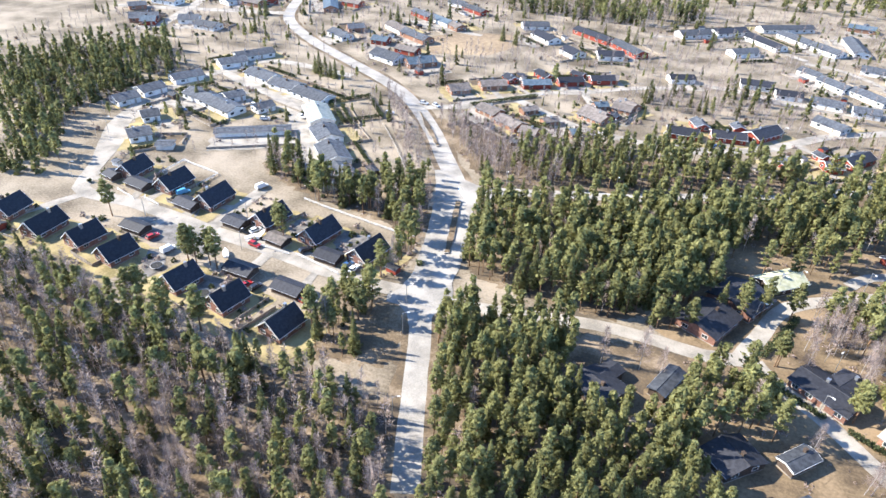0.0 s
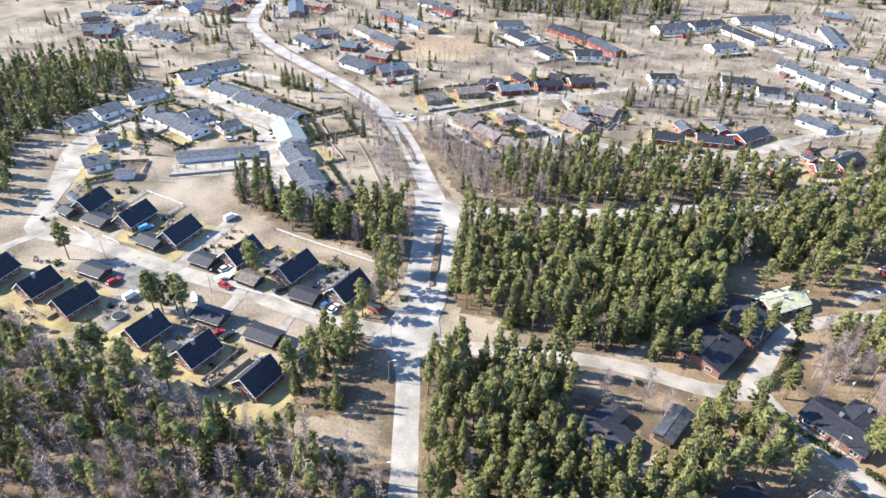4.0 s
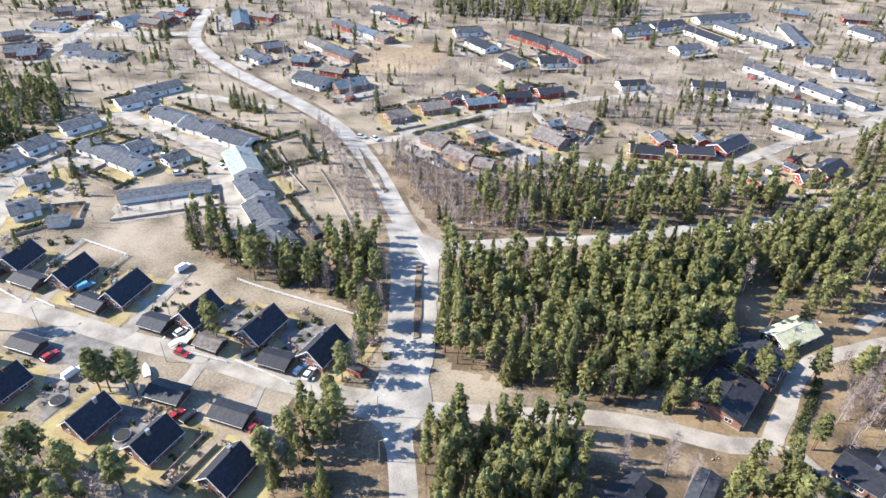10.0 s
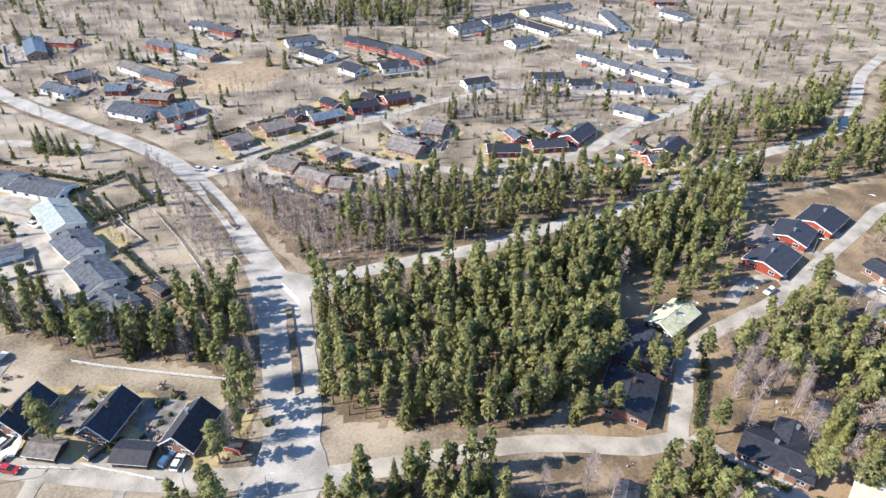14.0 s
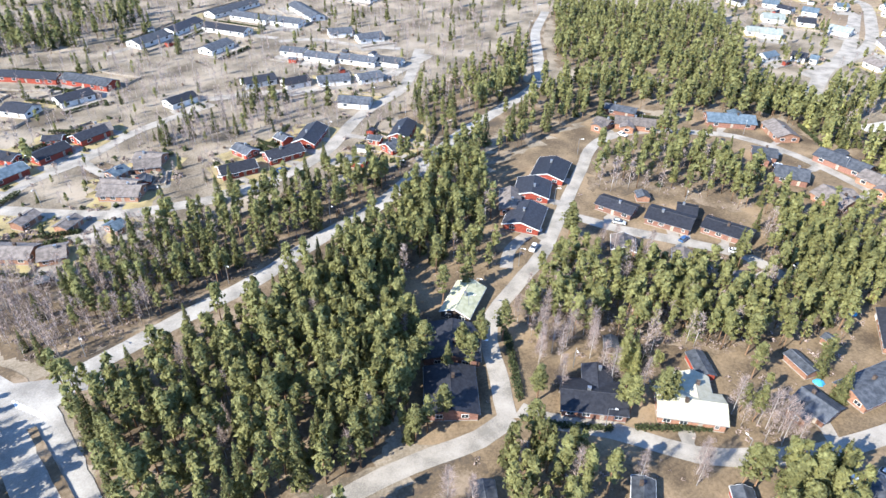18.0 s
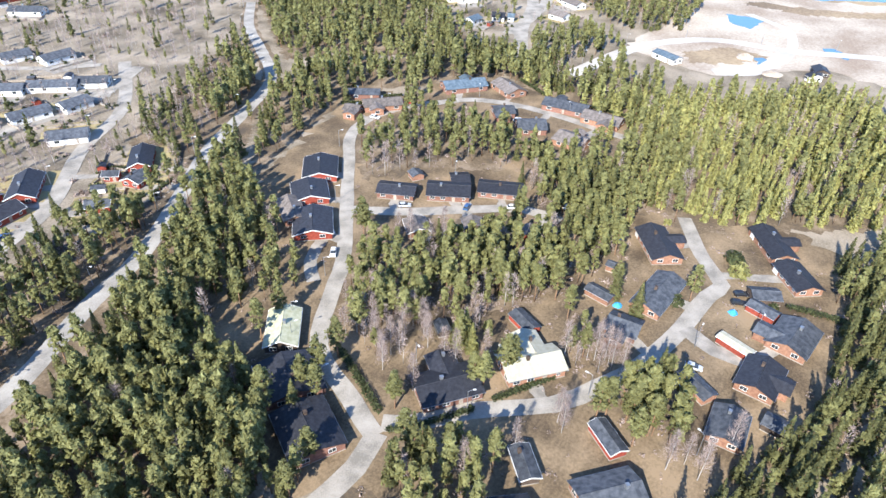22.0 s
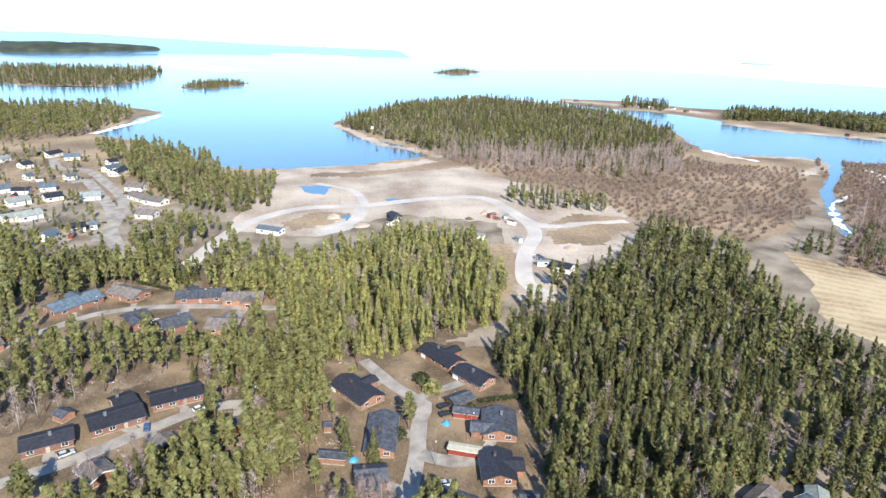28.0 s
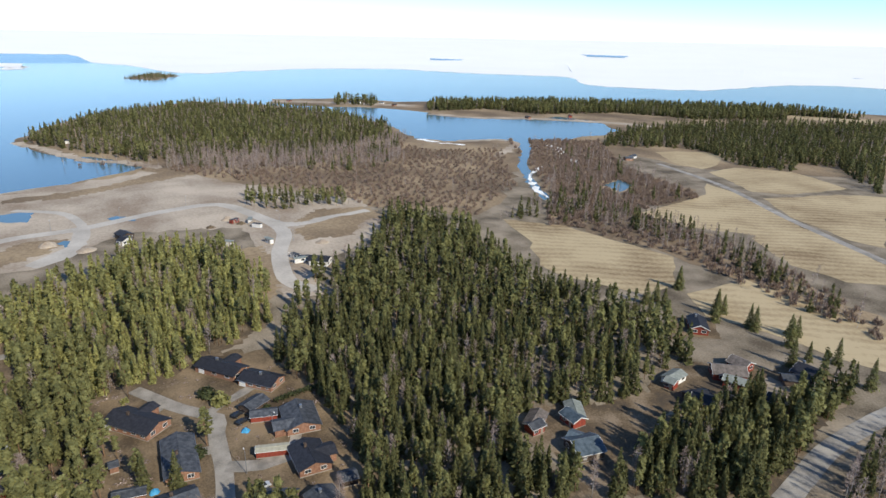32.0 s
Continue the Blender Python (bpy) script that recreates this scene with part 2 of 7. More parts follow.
def ribbon(name, points, width, material, label, category="road", z=None, ragged=0.08, crown=0.012):
    line = curve_points(points, 5.0)
    tang = np.gradient(line, axis=0)
    tang /= np.linalg.norm(tang, axis=1)[:, None] + 1e-9
    side = np.stack([-tang[:, 1], tang[:, 0]], 1)
    z = rising("drive" if category == "driveway" else "road") if z is None else z
    rng = np.random.RandomState(len(points) * 7 + int(width * 10))
    jl, jr = rng.normal(0, ragged, len(line)), rng.normal(0, ragged, len(line))
    offs = (-0.5, -0.25, 0.25, 0.5)
    verts, faces = [], []
    for i, c in enumerate(line):
        for k, o in enumerate(offs):
            w = width * o + (jl[i] if k == 0 else jr[i] if k == 3 else 0)
            verts.append((c[0] + side[i, 0] * w, c[1] + side[i, 1] * w, z + (crown if k in (1, 2) else 0)))
    for i in range(len(line) - 1):
        for k in range(3):
            a = i * 4 + k
            faces.append((a + 1, a, a + 4, a + 5))
    return tagged(new(name, mesh(name, verts, faces, material)), label, category, kind="structure")


def outline(points, step=8.0, rough=1.5, seed=1):
    """A polygon's outline, cut into short steps and made uneven."""
    rng = np.random.RandomState(seed)
    out = []
    n = len(points)
    for i in range(n):
        a, b = np.array(points[i], float), np.array(points[(i + 1) % n], float)
        d = np.linalg.norm(b - a)
        m = max(1, int(d / step))
        nrm = np.array([-(b - a)[1], (b - a)[0]]) / (d + 1e-9)
        for k in range(m):
            out.append(a + (b - a) * k / m + nrm * rng.normal(0, rough) * (0.4 if k == 0 else 1))
    return out


def sheet(name, points, material, label, category="ground", z=None, step=8.0, rough=1.5, lift=None):
    pts = outline(points, step, rough, len(points))
    z = rising("lawn" if category == "lawn" else "low") if z is None else z
    bm = bmesh.new()
    bm.faces.new([bm.verts.new((p[0], p[1], z)) for p in pts])
    bmesh.ops.triangulate(bm, faces=bm.faces[:])
    bmesh.ops.recalc_face_normals(bm, faces=bm.faces[:])
    if bm.faces and sum(f.normal.z for f in bm.faces) < 0:
        bmesh.ops.reverse_faces(bm, faces=bm.faces[:])
    me = bpy.data.meshes.new(name)
    bm.to_mesh(me)
    bm.free()
    me.materials.append(material)
    return tagged(new(name, me), label, category, kind="structure")


def cells(name, points, material, label, category="ground", size=3.0, z=None, seed=3):
    """A patch of ground as a net of small uneven cells inside the polygon."""
    p = np.array(points, float)
    lo, hi = p.min(0) - size, p.max(0) + size
    nx, ny = (np.ceil((hi - lo) / size)).astype(int) + 1
    r = np.random.RandomState(seed)
    gx, gy = np.meshgrid(lo[0] + np.arange(nx) * size, lo[1] + np.arange(ny) * size, indexing="ij")
    g = np.stack([gx, gy], -1) + r.uniform(-0.42, 0.42, (nx, ny, 2)) * size
    mid = ((g[:-1, :-1] + g[1:, 1:]) / 2).reshape(-1, 2)
    keep = inside(points, mid).reshape(nx - 1, ny - 1)
    z = rising() if z is None else z
    faces = [(i * ny + j, (i + 1) * ny + j, (i + 1) * ny + j + 1, i * ny + j + 1) for i in range(nx - 1) for j in range(ny - 1) if keep[i, j]]
    used = sorted({v for f in faces for v in f})
    index = {v: k for k, v in enumerate(used)}
    flat = g.reshape(-1, 2)
    me = mesh(name, [(flat[v, 0], flat[v, 1], z) for v in used], [tuple(index[v] for v in f) for f in faces], material)
    return tagged(new(name, me), label, category, kind="structure")


def inside(points, xy):
    """Which of the places xy lie inside the polygon."""
    p = np.array(points, float)
    q = np.roll(p, -1, axis=0)
    x, y = xy[:, 0:1], xy[:, 1:2]
    cross = ((p[:, 1] > y) != (q[:, 1] > y)) & (x < (q[:, 0] - p[:, 0]) * (y - p[:, 1]) / (q[:, 1] - p[:, 1] + 1e-12) + p[:, 0])
    return cross.sum(1) % 2 == 1


# ---- the plan: roads ----
MAIN_ROAD = [(9, 79), (1, 102), (-6, 123), (-13, 143), (-13, 153), (-16, 171), (-22, 196), (-26, 210), (-39, 231), (-54, 255), (-71, 278), (-88, 296), (-110, 312), (-143, 333), (-176, 355), (-210, 386), (-228, 419), (-241, 457)]
EAST_ROAD = [(-27, 211), (-17, 212), (0, 218), (17, 224), (38, 231), (64, 244), (87, 253), (117, 273), (144, 292), (176, 308), (213, 329), (240, 365), (265, 402), (301, 440)]
WEST_STREET = [(-13, 143), (-25, 142), (-41, 142), (-58, 144), (-75, 146), (-92, 147), (-108, 149), (-128, 151), (-148, 150), (-156, 158), (-170, 188), (-183, 208), (-179, 231)]
BEND_STREET = [(-7, 142), (16, 146), (37, 150), (54, 150), (66, 149), (76, 151)]
LONG_STREET = [(75, 151), (80, 162), (89, 181), (107, 193), (121, 201), (141, 217), (171, 242), (190, 257), (207, 261), (227, 256), (240, 247), (253, 236), (260, 217), (261, 195), (259, 173), (258, 160)]
SOUTH_STREET = [(79, 152), (83, 146), (94, 137), (107, 122), (119, 115), (133, 109), (152, 105), (171, 103), (179, 101), (190, 110), (210, 122)]
ROW_STREET = [(145, 218), (156, 201), (169, 186), (181, 170), (182, 156)]
RED_STREET = [(-69, 281), (-48, 294), (-33, 311), (-13, 300), (8, 289), (42, 285), (65, 291), (87, 303), (116, 332), (149, 355), (184, 405)]
UPPER_STREET = [(-33, 312), (-20, 328), (0, 339), (21, 357), (50, 371)]
SCHOOL_STREET = [(-121, 306), (-171, 308), (-185, 283), (-193, 251), (-186, 207), (-164, 173)]
CLOSE_STREET = [(-87, 204), (-102, 227), (-115, 242), (-135, 259), (-165, 271), (-183, 280)]
PIT_ROAD = [(312, 214), (381, 200), (420, 170), (428, 129), (448, 81), (452, 43), (414, 27), (369, 21), (327, 36), (286, 44), (268, 36)]
PIT_LANE = [(367, 154), (406, 128), (467, 135), (494, 166)]
FIELD_ROAD = [(427, -374), (330, -345), (238, -296), (159, -260), (112, -235)]
COAST_ROAD = [(66, -22), (70, -39), (74, -60), (75, -92), (73, -131)]
HILL_STREET = [(-334, 362), (-287, 378), (-223, 401)]
HILL_STREET_B = [(-274, 333), (-284, 369), (-304, 431)]
VILLA_STREET = [(315, 244), (368, 272), (420, 292), (501, 340)]
VILLA_LOOP = [(352, 273), (398, 279), (440, 291), (488, 320), (534, 354), (542, 379), (580, 400)]
WOOD_FARM = [(109, -23), (113, -40), (104, -53), (100, -78), (94, -97), (87, -94), (78, -50), (67, -24), (98, 31), (107, 27), (102, 6)]
FARM_YARD = [(130.2, 21.2), (135.1, 4.8), (126.7, -12.7), (124.9, -35), (132, -51.7), (131.9, -65.6), (119.7, -74.3), (105.5, -70.7), (112.7, -49.6), (110.8, -27.6), (102.7, -1.4), (102.6, 12.2), (116.1, 20)]
WOOD_EDGE = [(64, -49), (69, -78), (58, -103), (29, -45), (49, -8)]

GARDEN_EARTH_SHADE = [(31, 144), (47, 147), (62, 149), (63, 141), (57, 129), (47, 129), (39, 128), (31, 135)]
ESTATE_STREET = [(58, 381), (82, 378), (103, 372), (134, 369), (159, 378), (184, 393)]
ESTATE_LANE = [(20, 470), (52, 485), (85, 490), (107, 469), (116, 460)]
ESTATE_LOOP = [(115, 454), (136, 448), (155, 426), (174, 410)]
HOUSE_LANE = [(-142, 427), (-121, 421), (-97, 416), (-83, 415)]
BACK_LANE = [(-92, 178), (-92, 163), (-92, 152), (-94, 146)]
COURT_LANE = [(129, 209), (127, 214), (115, 209), (108, 201)]
VILLA_LANE = [(153, 104), (149, 95), (150, 84)]
JUNCTION_A = [(-22.7, 138.5), (-20.4, 143.8), (-20.5, 153.5), (-23.7, 169.4), (-27.5, 184.9), (-31.4, 199.4), (-35.3, 210.6), (-39.9, 220.7), (-30.8, 223.2), (-25.7, 217.3), (-17.4, 214.8), (-8.2, 216.2), (-5.9, 206.4), (-13.7, 207.3), (-16.9, 204.4), (-13.5, 188.6), (-10.2, 173), (-8, 161.3), (-7.2, 151.6), (-4.7, 145.2), (1.2, 142.5), (0.5, 139.3), (-5.7, 138.8), (-6.9, 135.2), (-5.9, 130.2), (-11.6, 128.7), (-13.9, 133), (-17.9, 136), (-21.8, 136)]
ISLAND_A = [(-23.3, 199.7), (-21.4, 199.9), (-16.8, 182), (-13.6, 166.5), (-15, 165.7), (-18.9, 181.4)]
ISLAND_B = [(-69, 275), (-58, 261), (-46, 242), (-47, 241), (-61, 261)]
MAIN_SOUTH, MAIN_NORTH = MAIN_ROAD[:6], MAIN_ROAD[6:]
ROADS = [(MAIN_SOUTH, 6.2, M_ROAD, "main_road"), (MAIN_NORTH, 7.8, M_ROAD, "main_road_north"), (EAST_ROAD, 6.0, M_ROAD, "east_road"), (WEST_STREET, 6.0, M_STREET, "west_street"),
         (BEND_STREET, 5.0, M_STREET, "bend_street"), (LONG_STREET, 4.8, M_STREET, "long_street"), (SOUTH_STREET, 5.0, M_STREET, "south_street"),
         (ROW_STREET, 5.0, M_STREET, "row_street"), (RED_STREET, 6.0, M_STREET, "red_street"), (UPPER_STREET, 5.0, M_STREET, "upper_street"),
         (SCHOOL_STREET, 6.0, M_STREET, "school_street"), (CLOSE_STREET, 6.0, M_STREET, "close_street"), (PIT_ROAD, 9.0, M_SANDROAD, "pit_road"),
         (PIT_LANE, 6.0, M_SANDROAD, "pit_lane"), (FIELD_ROAD, 6.0, M_ROAD, "field_road"), (COAST_ROAD, 6.5, M_ROAD, "coast_road"),
         (ESTATE_STREET, 6.0, M_STREET, "estate_street"), (ESTATE_LANE, 5.0, M_STREET, "estate_lane"), (ESTATE_LOOP, 5.0, M_STREET, "estate_loop"),
         (HOUSE_LANE, 5.0, M_STREET, "house_lane"), (BACK_LANE, 5.0, M_GRAVEL, "back_lane"), (COURT_LANE, 4.0, M_GRAVEL, "court_lane"), (VILLA_LANE, 5.0, M_GRAVEL, "villa_lane"), (HILL_STREET, 8.0, M_STREET, "hill_street"), (HILL_STREET_B, 7.0, M_STREET, "hill_lane"), (VILLA_STREET, 8.0, M_STREET, "villa_street"), (VILLA_LOOP, 8.0, M_STREET, "villa_loop")]

# ---- the plan: open areas and water ----
PIT = [(381, 210), (417, 203), (545, 199), (567, 133), (588, 50), (508, 11), (422, -53), (347, -37), (318, -3), (309, 18), (261, 35), (265, 53), (310, 47), (387, 41), (407, 106), (359, 153), (370, 201)]
FIELD_A = [(330, -118), (298.5, -144.9), (254.6, -151.6), (221.9, -158.3), (190.6, -124.4), (190, -101.7), (225.8, -82.7), (245.6, -81.8), (279.6, -102.5)]
FIELD_B = [(299.2, -212.8), (316, -306), (344, -341), (285, -326), (239, -294), (156, -254.7), (146.3, -235.2), (222, -241), (264.4, -212.8)]
FIELD_C = [(287, -336), (268, -404), (244, -432), (172.6, -288), (193.4, -284.3), (243, -303)]
FIELD_D = [(475, -423), (469, -452), (438, -488), (397, -425), (388, -392), (414, -388)]
FIELD_E = [(180.2, -120.3), (178.9, -163.9), (148.9, -164.6), (109.2, -160.4), (90.7, -123.3), (102.8, -119.5), (120, -117.9), (140.4, -113.8), (157.7, -106.3)]
FIELD_F = [(376, -386), (380, -428), (342, -459), (316, -453), (276, -434), (285, -369), (306, -349)]
FIELD_G = [(223.8, -232.2), (230.3, -280.5), (152, -246.7), (139.7, -221.8), (151.4, -207.9), (181.1, -206.3)]
FIELD_FAR = [(623, -886), (561, -906), (506, -921), (542, -991), (639, -927)]
BALL_FIELD = [(-116, 387), (-101, 415), (-67, 426), (-53, 407), (-66, 377), (-97, 363)]
POND_A = [(484, 179), (489, 153), (458, 157), (463, 169)]
POND_B = [(378, -255), (389, -283), (364, -275), (354, -249)]
POND_D = [(402, 142), (390, 137), (390, 130), (400, 131), (406, 138)]
POND_C = [(446, 113), (436, 109), (433, 97), (442, 98), (450, 107)]
SEA_SHORE = [(1205, 910), (948, 638), (956, 492), (904, 407), (826, 417), (713, 418), (675, 359), (622, 305), (550, 252), (540, 199), (556, 143), (588, 103), (615, 71), (676, 101), (709, 138), (803, 178), (926, 144), (1063, 75), (1176, -72), (1099, -157), (1010, -246), (831, -262), (688, -234), (632, -250), (620, -305)]
RIVER = [(639, -350), (619, -361), (545, -308), (482, -254), (418, -213), (361, -184), (359, -176), (411, -201), (481, -242), (541, -293), (585, -313)]
INLET = [(1083, -170), (1009, -271), (854, -354), (793, -416), (706, -494), (628, -505), (592, -461), (601, -369), (634, -326), (630, -259), (666, -230), (762, -252), (936, -241)]
SPIT = [(1172, -206), (1153, -328), (1060, -400), (1000, -560), (950, -705), (830, -870), (700, -1025), (590, -1070), (500, -1150), (350, -1173), (127, -428), (280, -503), (386, -395), (577, -383), (615, -508), (702, -555), (768, -535), (769, -440), (796, -389), (886, -372), (958, -338), (996, -306), (1022, -237), (1109, -178)]
ISLE_A = [(1225, 476), (1216, 415), (1355, 382), (1410, 438), (1342, 488)]
ISLE_B = [(1786, -19), (1984, -110), (1854, -164), (1701, -78)]
ISLE_C = [(1255, 799), (1225, 727), (1218, 610), (1385, 588), (1659, 639), (1679, 764), (1668, 914), (1672, 1019)]
FAR_ISLE = [(2288, 1342), (2410, 1131), (2618, 943), (2687, 1079), (2639, 1305), (2573, 1489)]
PIT_SPUR = [(414, 27), (381, 13), (387, -18), (391, -46)]
PIT_SPUR_B = [(428, 129), (381, 135), (364, 154)]
PIT_BROWN = [(369, 14), (387, -26), (369, -34), (342, -14), (345, 15)]
PIT_BROWN_B = [(387, 177), (413, 158), (409, 136), (387, 145), (370, 168)]
PIT_BROWN_C = [(347, 65), (347, 41), (272, 52), (259, 68), (302, 68)]
PIT_REED = [(549, 175), (546, 140), (579, 86), (595, 53), (574, 9), (560, 45), (539, 90), (516, 133), (518, 174)]
PIT_TURF = [(387, 8), (408, -15), (402, -46), (374, -55), (368, -31), (367, -4)]
PIT_BRUSH = [(322, 36), (286.1, 49.7), (261.2, 62.3), (257, 80.6), (284.6, 78.3), (321, 63), (338, 45)]
ICE_EDGE = [(1750, 2900), (2600, 2400), (3300, 1700), (3208, 1111), (3060, 602), (3000, 285), (2950, 62), (2620, 0), (2380, -90), (1956, -196), (2028, -403), (2116, -632), (2041, -886), (1787, -1022), (1547, -1213), (1286, -1066), (1077, -1163), (1060, -1329), (1087, -1630), (921, -1790), (100, -1900)]
ICE_LEAD_C = [(1299, -2296), (1198, -2348), (1155, -2262), (1227, -2199)]
ICE_LEAD_B = [(2570, -2197), (2393, -2332), (2316, -2236), (2441, -2118)]
ICE_LEAD_A = [(2593, -1328), (2498, -1446), (2450, -1401), (2512, -1288)]
ICE_STRIP_C = [(2528, 264), (2378, 193), (2222, 190), (2202, 249)]
ICE_STRIP_B = [(2588, 543), (2456, 352), (2298, 185), (2576, 204), (2639, 412)]
ICE_STRIP_A = [(1785, 706), (1644, 490), (1711, 408), (1841, 563), (2041, 756)]

# ---- the plan: woods ----
WOOD_PINE = [(-16, 210), (0, 215), (36, 229), (57, 243), (107, 271), (156, 305), (214, 348), (206, 327), (172, 296), (137, 267), (118, 225), (82, 220), (66, 205), (70, 187), (79, 193), (56, 165), (41, 154), (15, 155), (-3, 158), (-9, 169)]
WOOD_FRONT = [(-5, 135), (14, 145), (30, 149), (34, 130), (39, 124), (50, 117), (61, 120), (68, 117), (72, 95), (13, 73), (2, 104)]
WOOD_VERGE = [(-9, 254), (20, 274), (48, 271), (70, 283), (89, 276), (109, 278), (124, 286), (142, 297), (145, 298), (121, 282), (87, 258), (64, 248), (36, 232), (14, 227), (-13, 224)]
WOOD_BIRCH = [(-63, 272), (-44, 271), (-23, 266), (17, 272), (20, 242), (8, 226), (-14, 218), (-24, 225)]
WOOD_WEST = [(-105, 197), (-96, 207), (-64, 194), (-46, 209), (-38, 215), (-26, 179), (-23, 151), (-30, 149), (-31, 167), (-38, 176), (-49, 177), (-76, 182), (-96, 189)]
WEST_EDGE = [(-96, 191), (-76, 184), (-49, 178.5), (-34, 173.5), (-33, 181), (-60, 191), (-90, 197)]
CLEARING = [(-26.3, 118.5), (-25.1, 135.1), (-16.2, 138.3), (-9.6, 126.7), (1.9, 90.2), (-6.6, 99.3), (-19.4, 100.6), (-18.2, 113.2)]
WOOD_CORNER = [(-38, 138), (-22, 136), (-15, 135), (-9, 115), (-11, 111), (-30, 107), (-37, 121)]
WOOD_SOUTHWEST = [(-153, 111), (-121, 112), (-101, 105), (-81, 103), (-51, 101), (-37, 100), (-27, 104), (-16, 99), (-5, 103), (13, 64), (-58, 35)]
WOOD_MID = [(113, 196), (127, 197), (137, 183), (171, 159), (149, 142), (136, 143), (121, 156), (108, 162), (99, 180)]
WOOD_NORTH = [(187, 257), (225, 249), (225, 212), (219, 194), (201, 191), (191, 207), (173, 219), (157, 220)]
WOOD_EAST = [(204, 183), (231, 180), (239, 155), (277, 149), (223, 124), (199, 137), (176, 133), (166, 149)]
WOOD_ROADSIDE = [(133, 328), (183, 358), (252, 396), (224, 353), (176, 316), (124, 286), (121, 294)]
WOOD_TOP = [(312, 446), (409, 387), (340, 302), (319, 271), (287, 291), (261, 329), (237, 344)]
WOOD_TOP_B = [(205, 324), (254, 322), (312, 255), (283, 238), (247, 270), (229, 282), (197, 279), (155, 266), (144, 267)]
WOOD_VILLA = [(309, 257), (328, 209), (327, 172), (277, 149), (269, 171), (275, 206), (288, 235)]
WOOD_LIGHT = [(293, 192), (305, 165), (332, 132), (364, 107), (353, 58), (283, 54), (240, 67), (218, 97), (201, 122), (219, 140), (235, 155), (258, 175)]
WOOD_SPRUCE = [(375, -55), (352, -73), (304, -82), (260, -71), (220, -63), (179, -78), (154, -80), (124, -52), (117, -25), (123, -3), (130, 16), (123, 32), (86, 59), (101, 85), (143, 69), (166, 65), (189, 68), (213, 75), (228, 47), (288, 4)]
WOOD_SPRUCE_B = [(141, -68), (125, -59), (125, -35), (132, -15), (140, 15), (128, 32), (104, 41), (68, -14), (77, -48), (86, -69), (103, -60), (113, -35), (130, -50)]
WOOD_PENINSULA = [(804, 168), (1002, 77), (1101, -60), (1033, -142), (939, -222), (759, -239), (672, -207), (622, -67), (658, 13), (636, 68), (711, 113)]
PIT_TREES = [(446, 28), (418, 14), (416, -18), (405, -40), (433, -44), (464, -8), (470, 16)]
PENINSULA_BIRCH = [(800, 81), (689, 38), (675, -43), (623, -92), (656, -199), (531, -149), (521, -76), (564, -13), (598, 48), (638, 51)]
WOOD_SCRUB = [(588, 55), (633, 11), (608, -63), (645, -195), (586, -203), (563, -280), (408, -188), (346, -107), (394, -55), (471, -26), (519, 10)]
WOOD_RIVERSIDE = [(368, -177), (516, -331), (447, -330), (347, -310), (311, -294), (304, -213), (264, -213), (202, -207), (112, -167), (103, -149), (179, -155), (225, -162), (299, -145)]
WOOD_COAST_LEFT = [(903, 684), (924, 625), (942, 494), (862, 429), (706, 421), (650, 481), (632, 522)]
WOOD_COAST = [(626, 383), (638, 341), (578, 268), (502, 236), (484, 195), (427, 190), (399, 221), (481, 293)]
WOOD_MIDDLE_LEFT = [(306, 300), (313, 269), (381, 243), (370, 207), (329, 192), (296, 196), (282, 214), (290, 262), (277, 285)]
WOOD_GARDEN = [(271, 282), (242, 254), (236, 228), (225, 196), (229, 172), (219, 140), (194, 134), (167, 142), (188, 167), (208, 203), (191, 229), (198, 244)]
WOOD_LOW = [(181, 169), (194, 138), (167, 135), (139, 135), (135, 150), (137, 180), (160, 172)]
WOOD_SPIT = [(908, -379), (894, -484), (801, -529), (766, -664), (660, -714), (594, -842), (638, -909), (540, -978), (672, -978), (793, -832), (905, -664), (963, -531), (989, -430)]
WOOD_SPIT_TIP = [(1045, -275), (1006, -330), (1054, -363), (1123, -316)]
WOOD_FARFIELD = [(535, -397), (510, -416), (491, -459), (456, -482), (390, -441), (343, -461), (363, -512), (330, -514), (248, -432), (469, -885), (545, -778), (591, -652), (600, -518)]
WOOD_NORTHWEST = [(-282, 227), (-274, 274), (-251, 306), (-212, 284), (-201, 249), (-206, 198), (-171, 159), (-182, 144)]
WOOD_BACK = [(-98, 516), (-5, 556), (53, 561), (53, 525), (0, 486), (-51, 491), (-86, 487)]
WOOD_TOWN_A = [(23, 345), (69, 391), (116, 369), (78, 336), (40, 325)]
WOOD_TOWN_B = [(-61, 238), (-50, 256), (-38, 223), (-44, 214), (-50, 228)]
WOOD_TOWN_C = [(-93, 360), (7, 408), (57, 410), (48, 389), (-22, 381), (-76, 347)]
WOOD_TOWN_D = [(-265, 336), (-214, 357), (-157, 369), (-162, 338), (-215, 331)]
WOOD_SPRUCE_C = [(202, 72), (234, 62), (288, 29), (309, -13), (153, 20), (90, 33), (71, 90), (91, 89), (109, 79), (127, 71), (145, 68), (170, 71)]
CLUMP_B = [(121, 112), (129, 102), (123, 93), (108, 93), (111, 105)]
CLUMP_C = [(69, 146), (79, 142), (86, 134), (67, 114), (51, 126)]
CLUMP_F = [(92, 246), (108, 228), (111, 206), (99, 198), (86, 210), (83, 232)]
CLUMP_G = [(76, 235), (78, 210), (69, 197), (66, 171), (65, 154), (52, 147), (33, 204)]
GROVE_BIRCH = [(103, 187), (111, 165), (126, 150), (114, 144), (105, 156), (95, 157), (95, 178)]
GROVE_SOUTH = [(133, 128), (141, 120), (129, 113), (119, 118), (124, 127)]
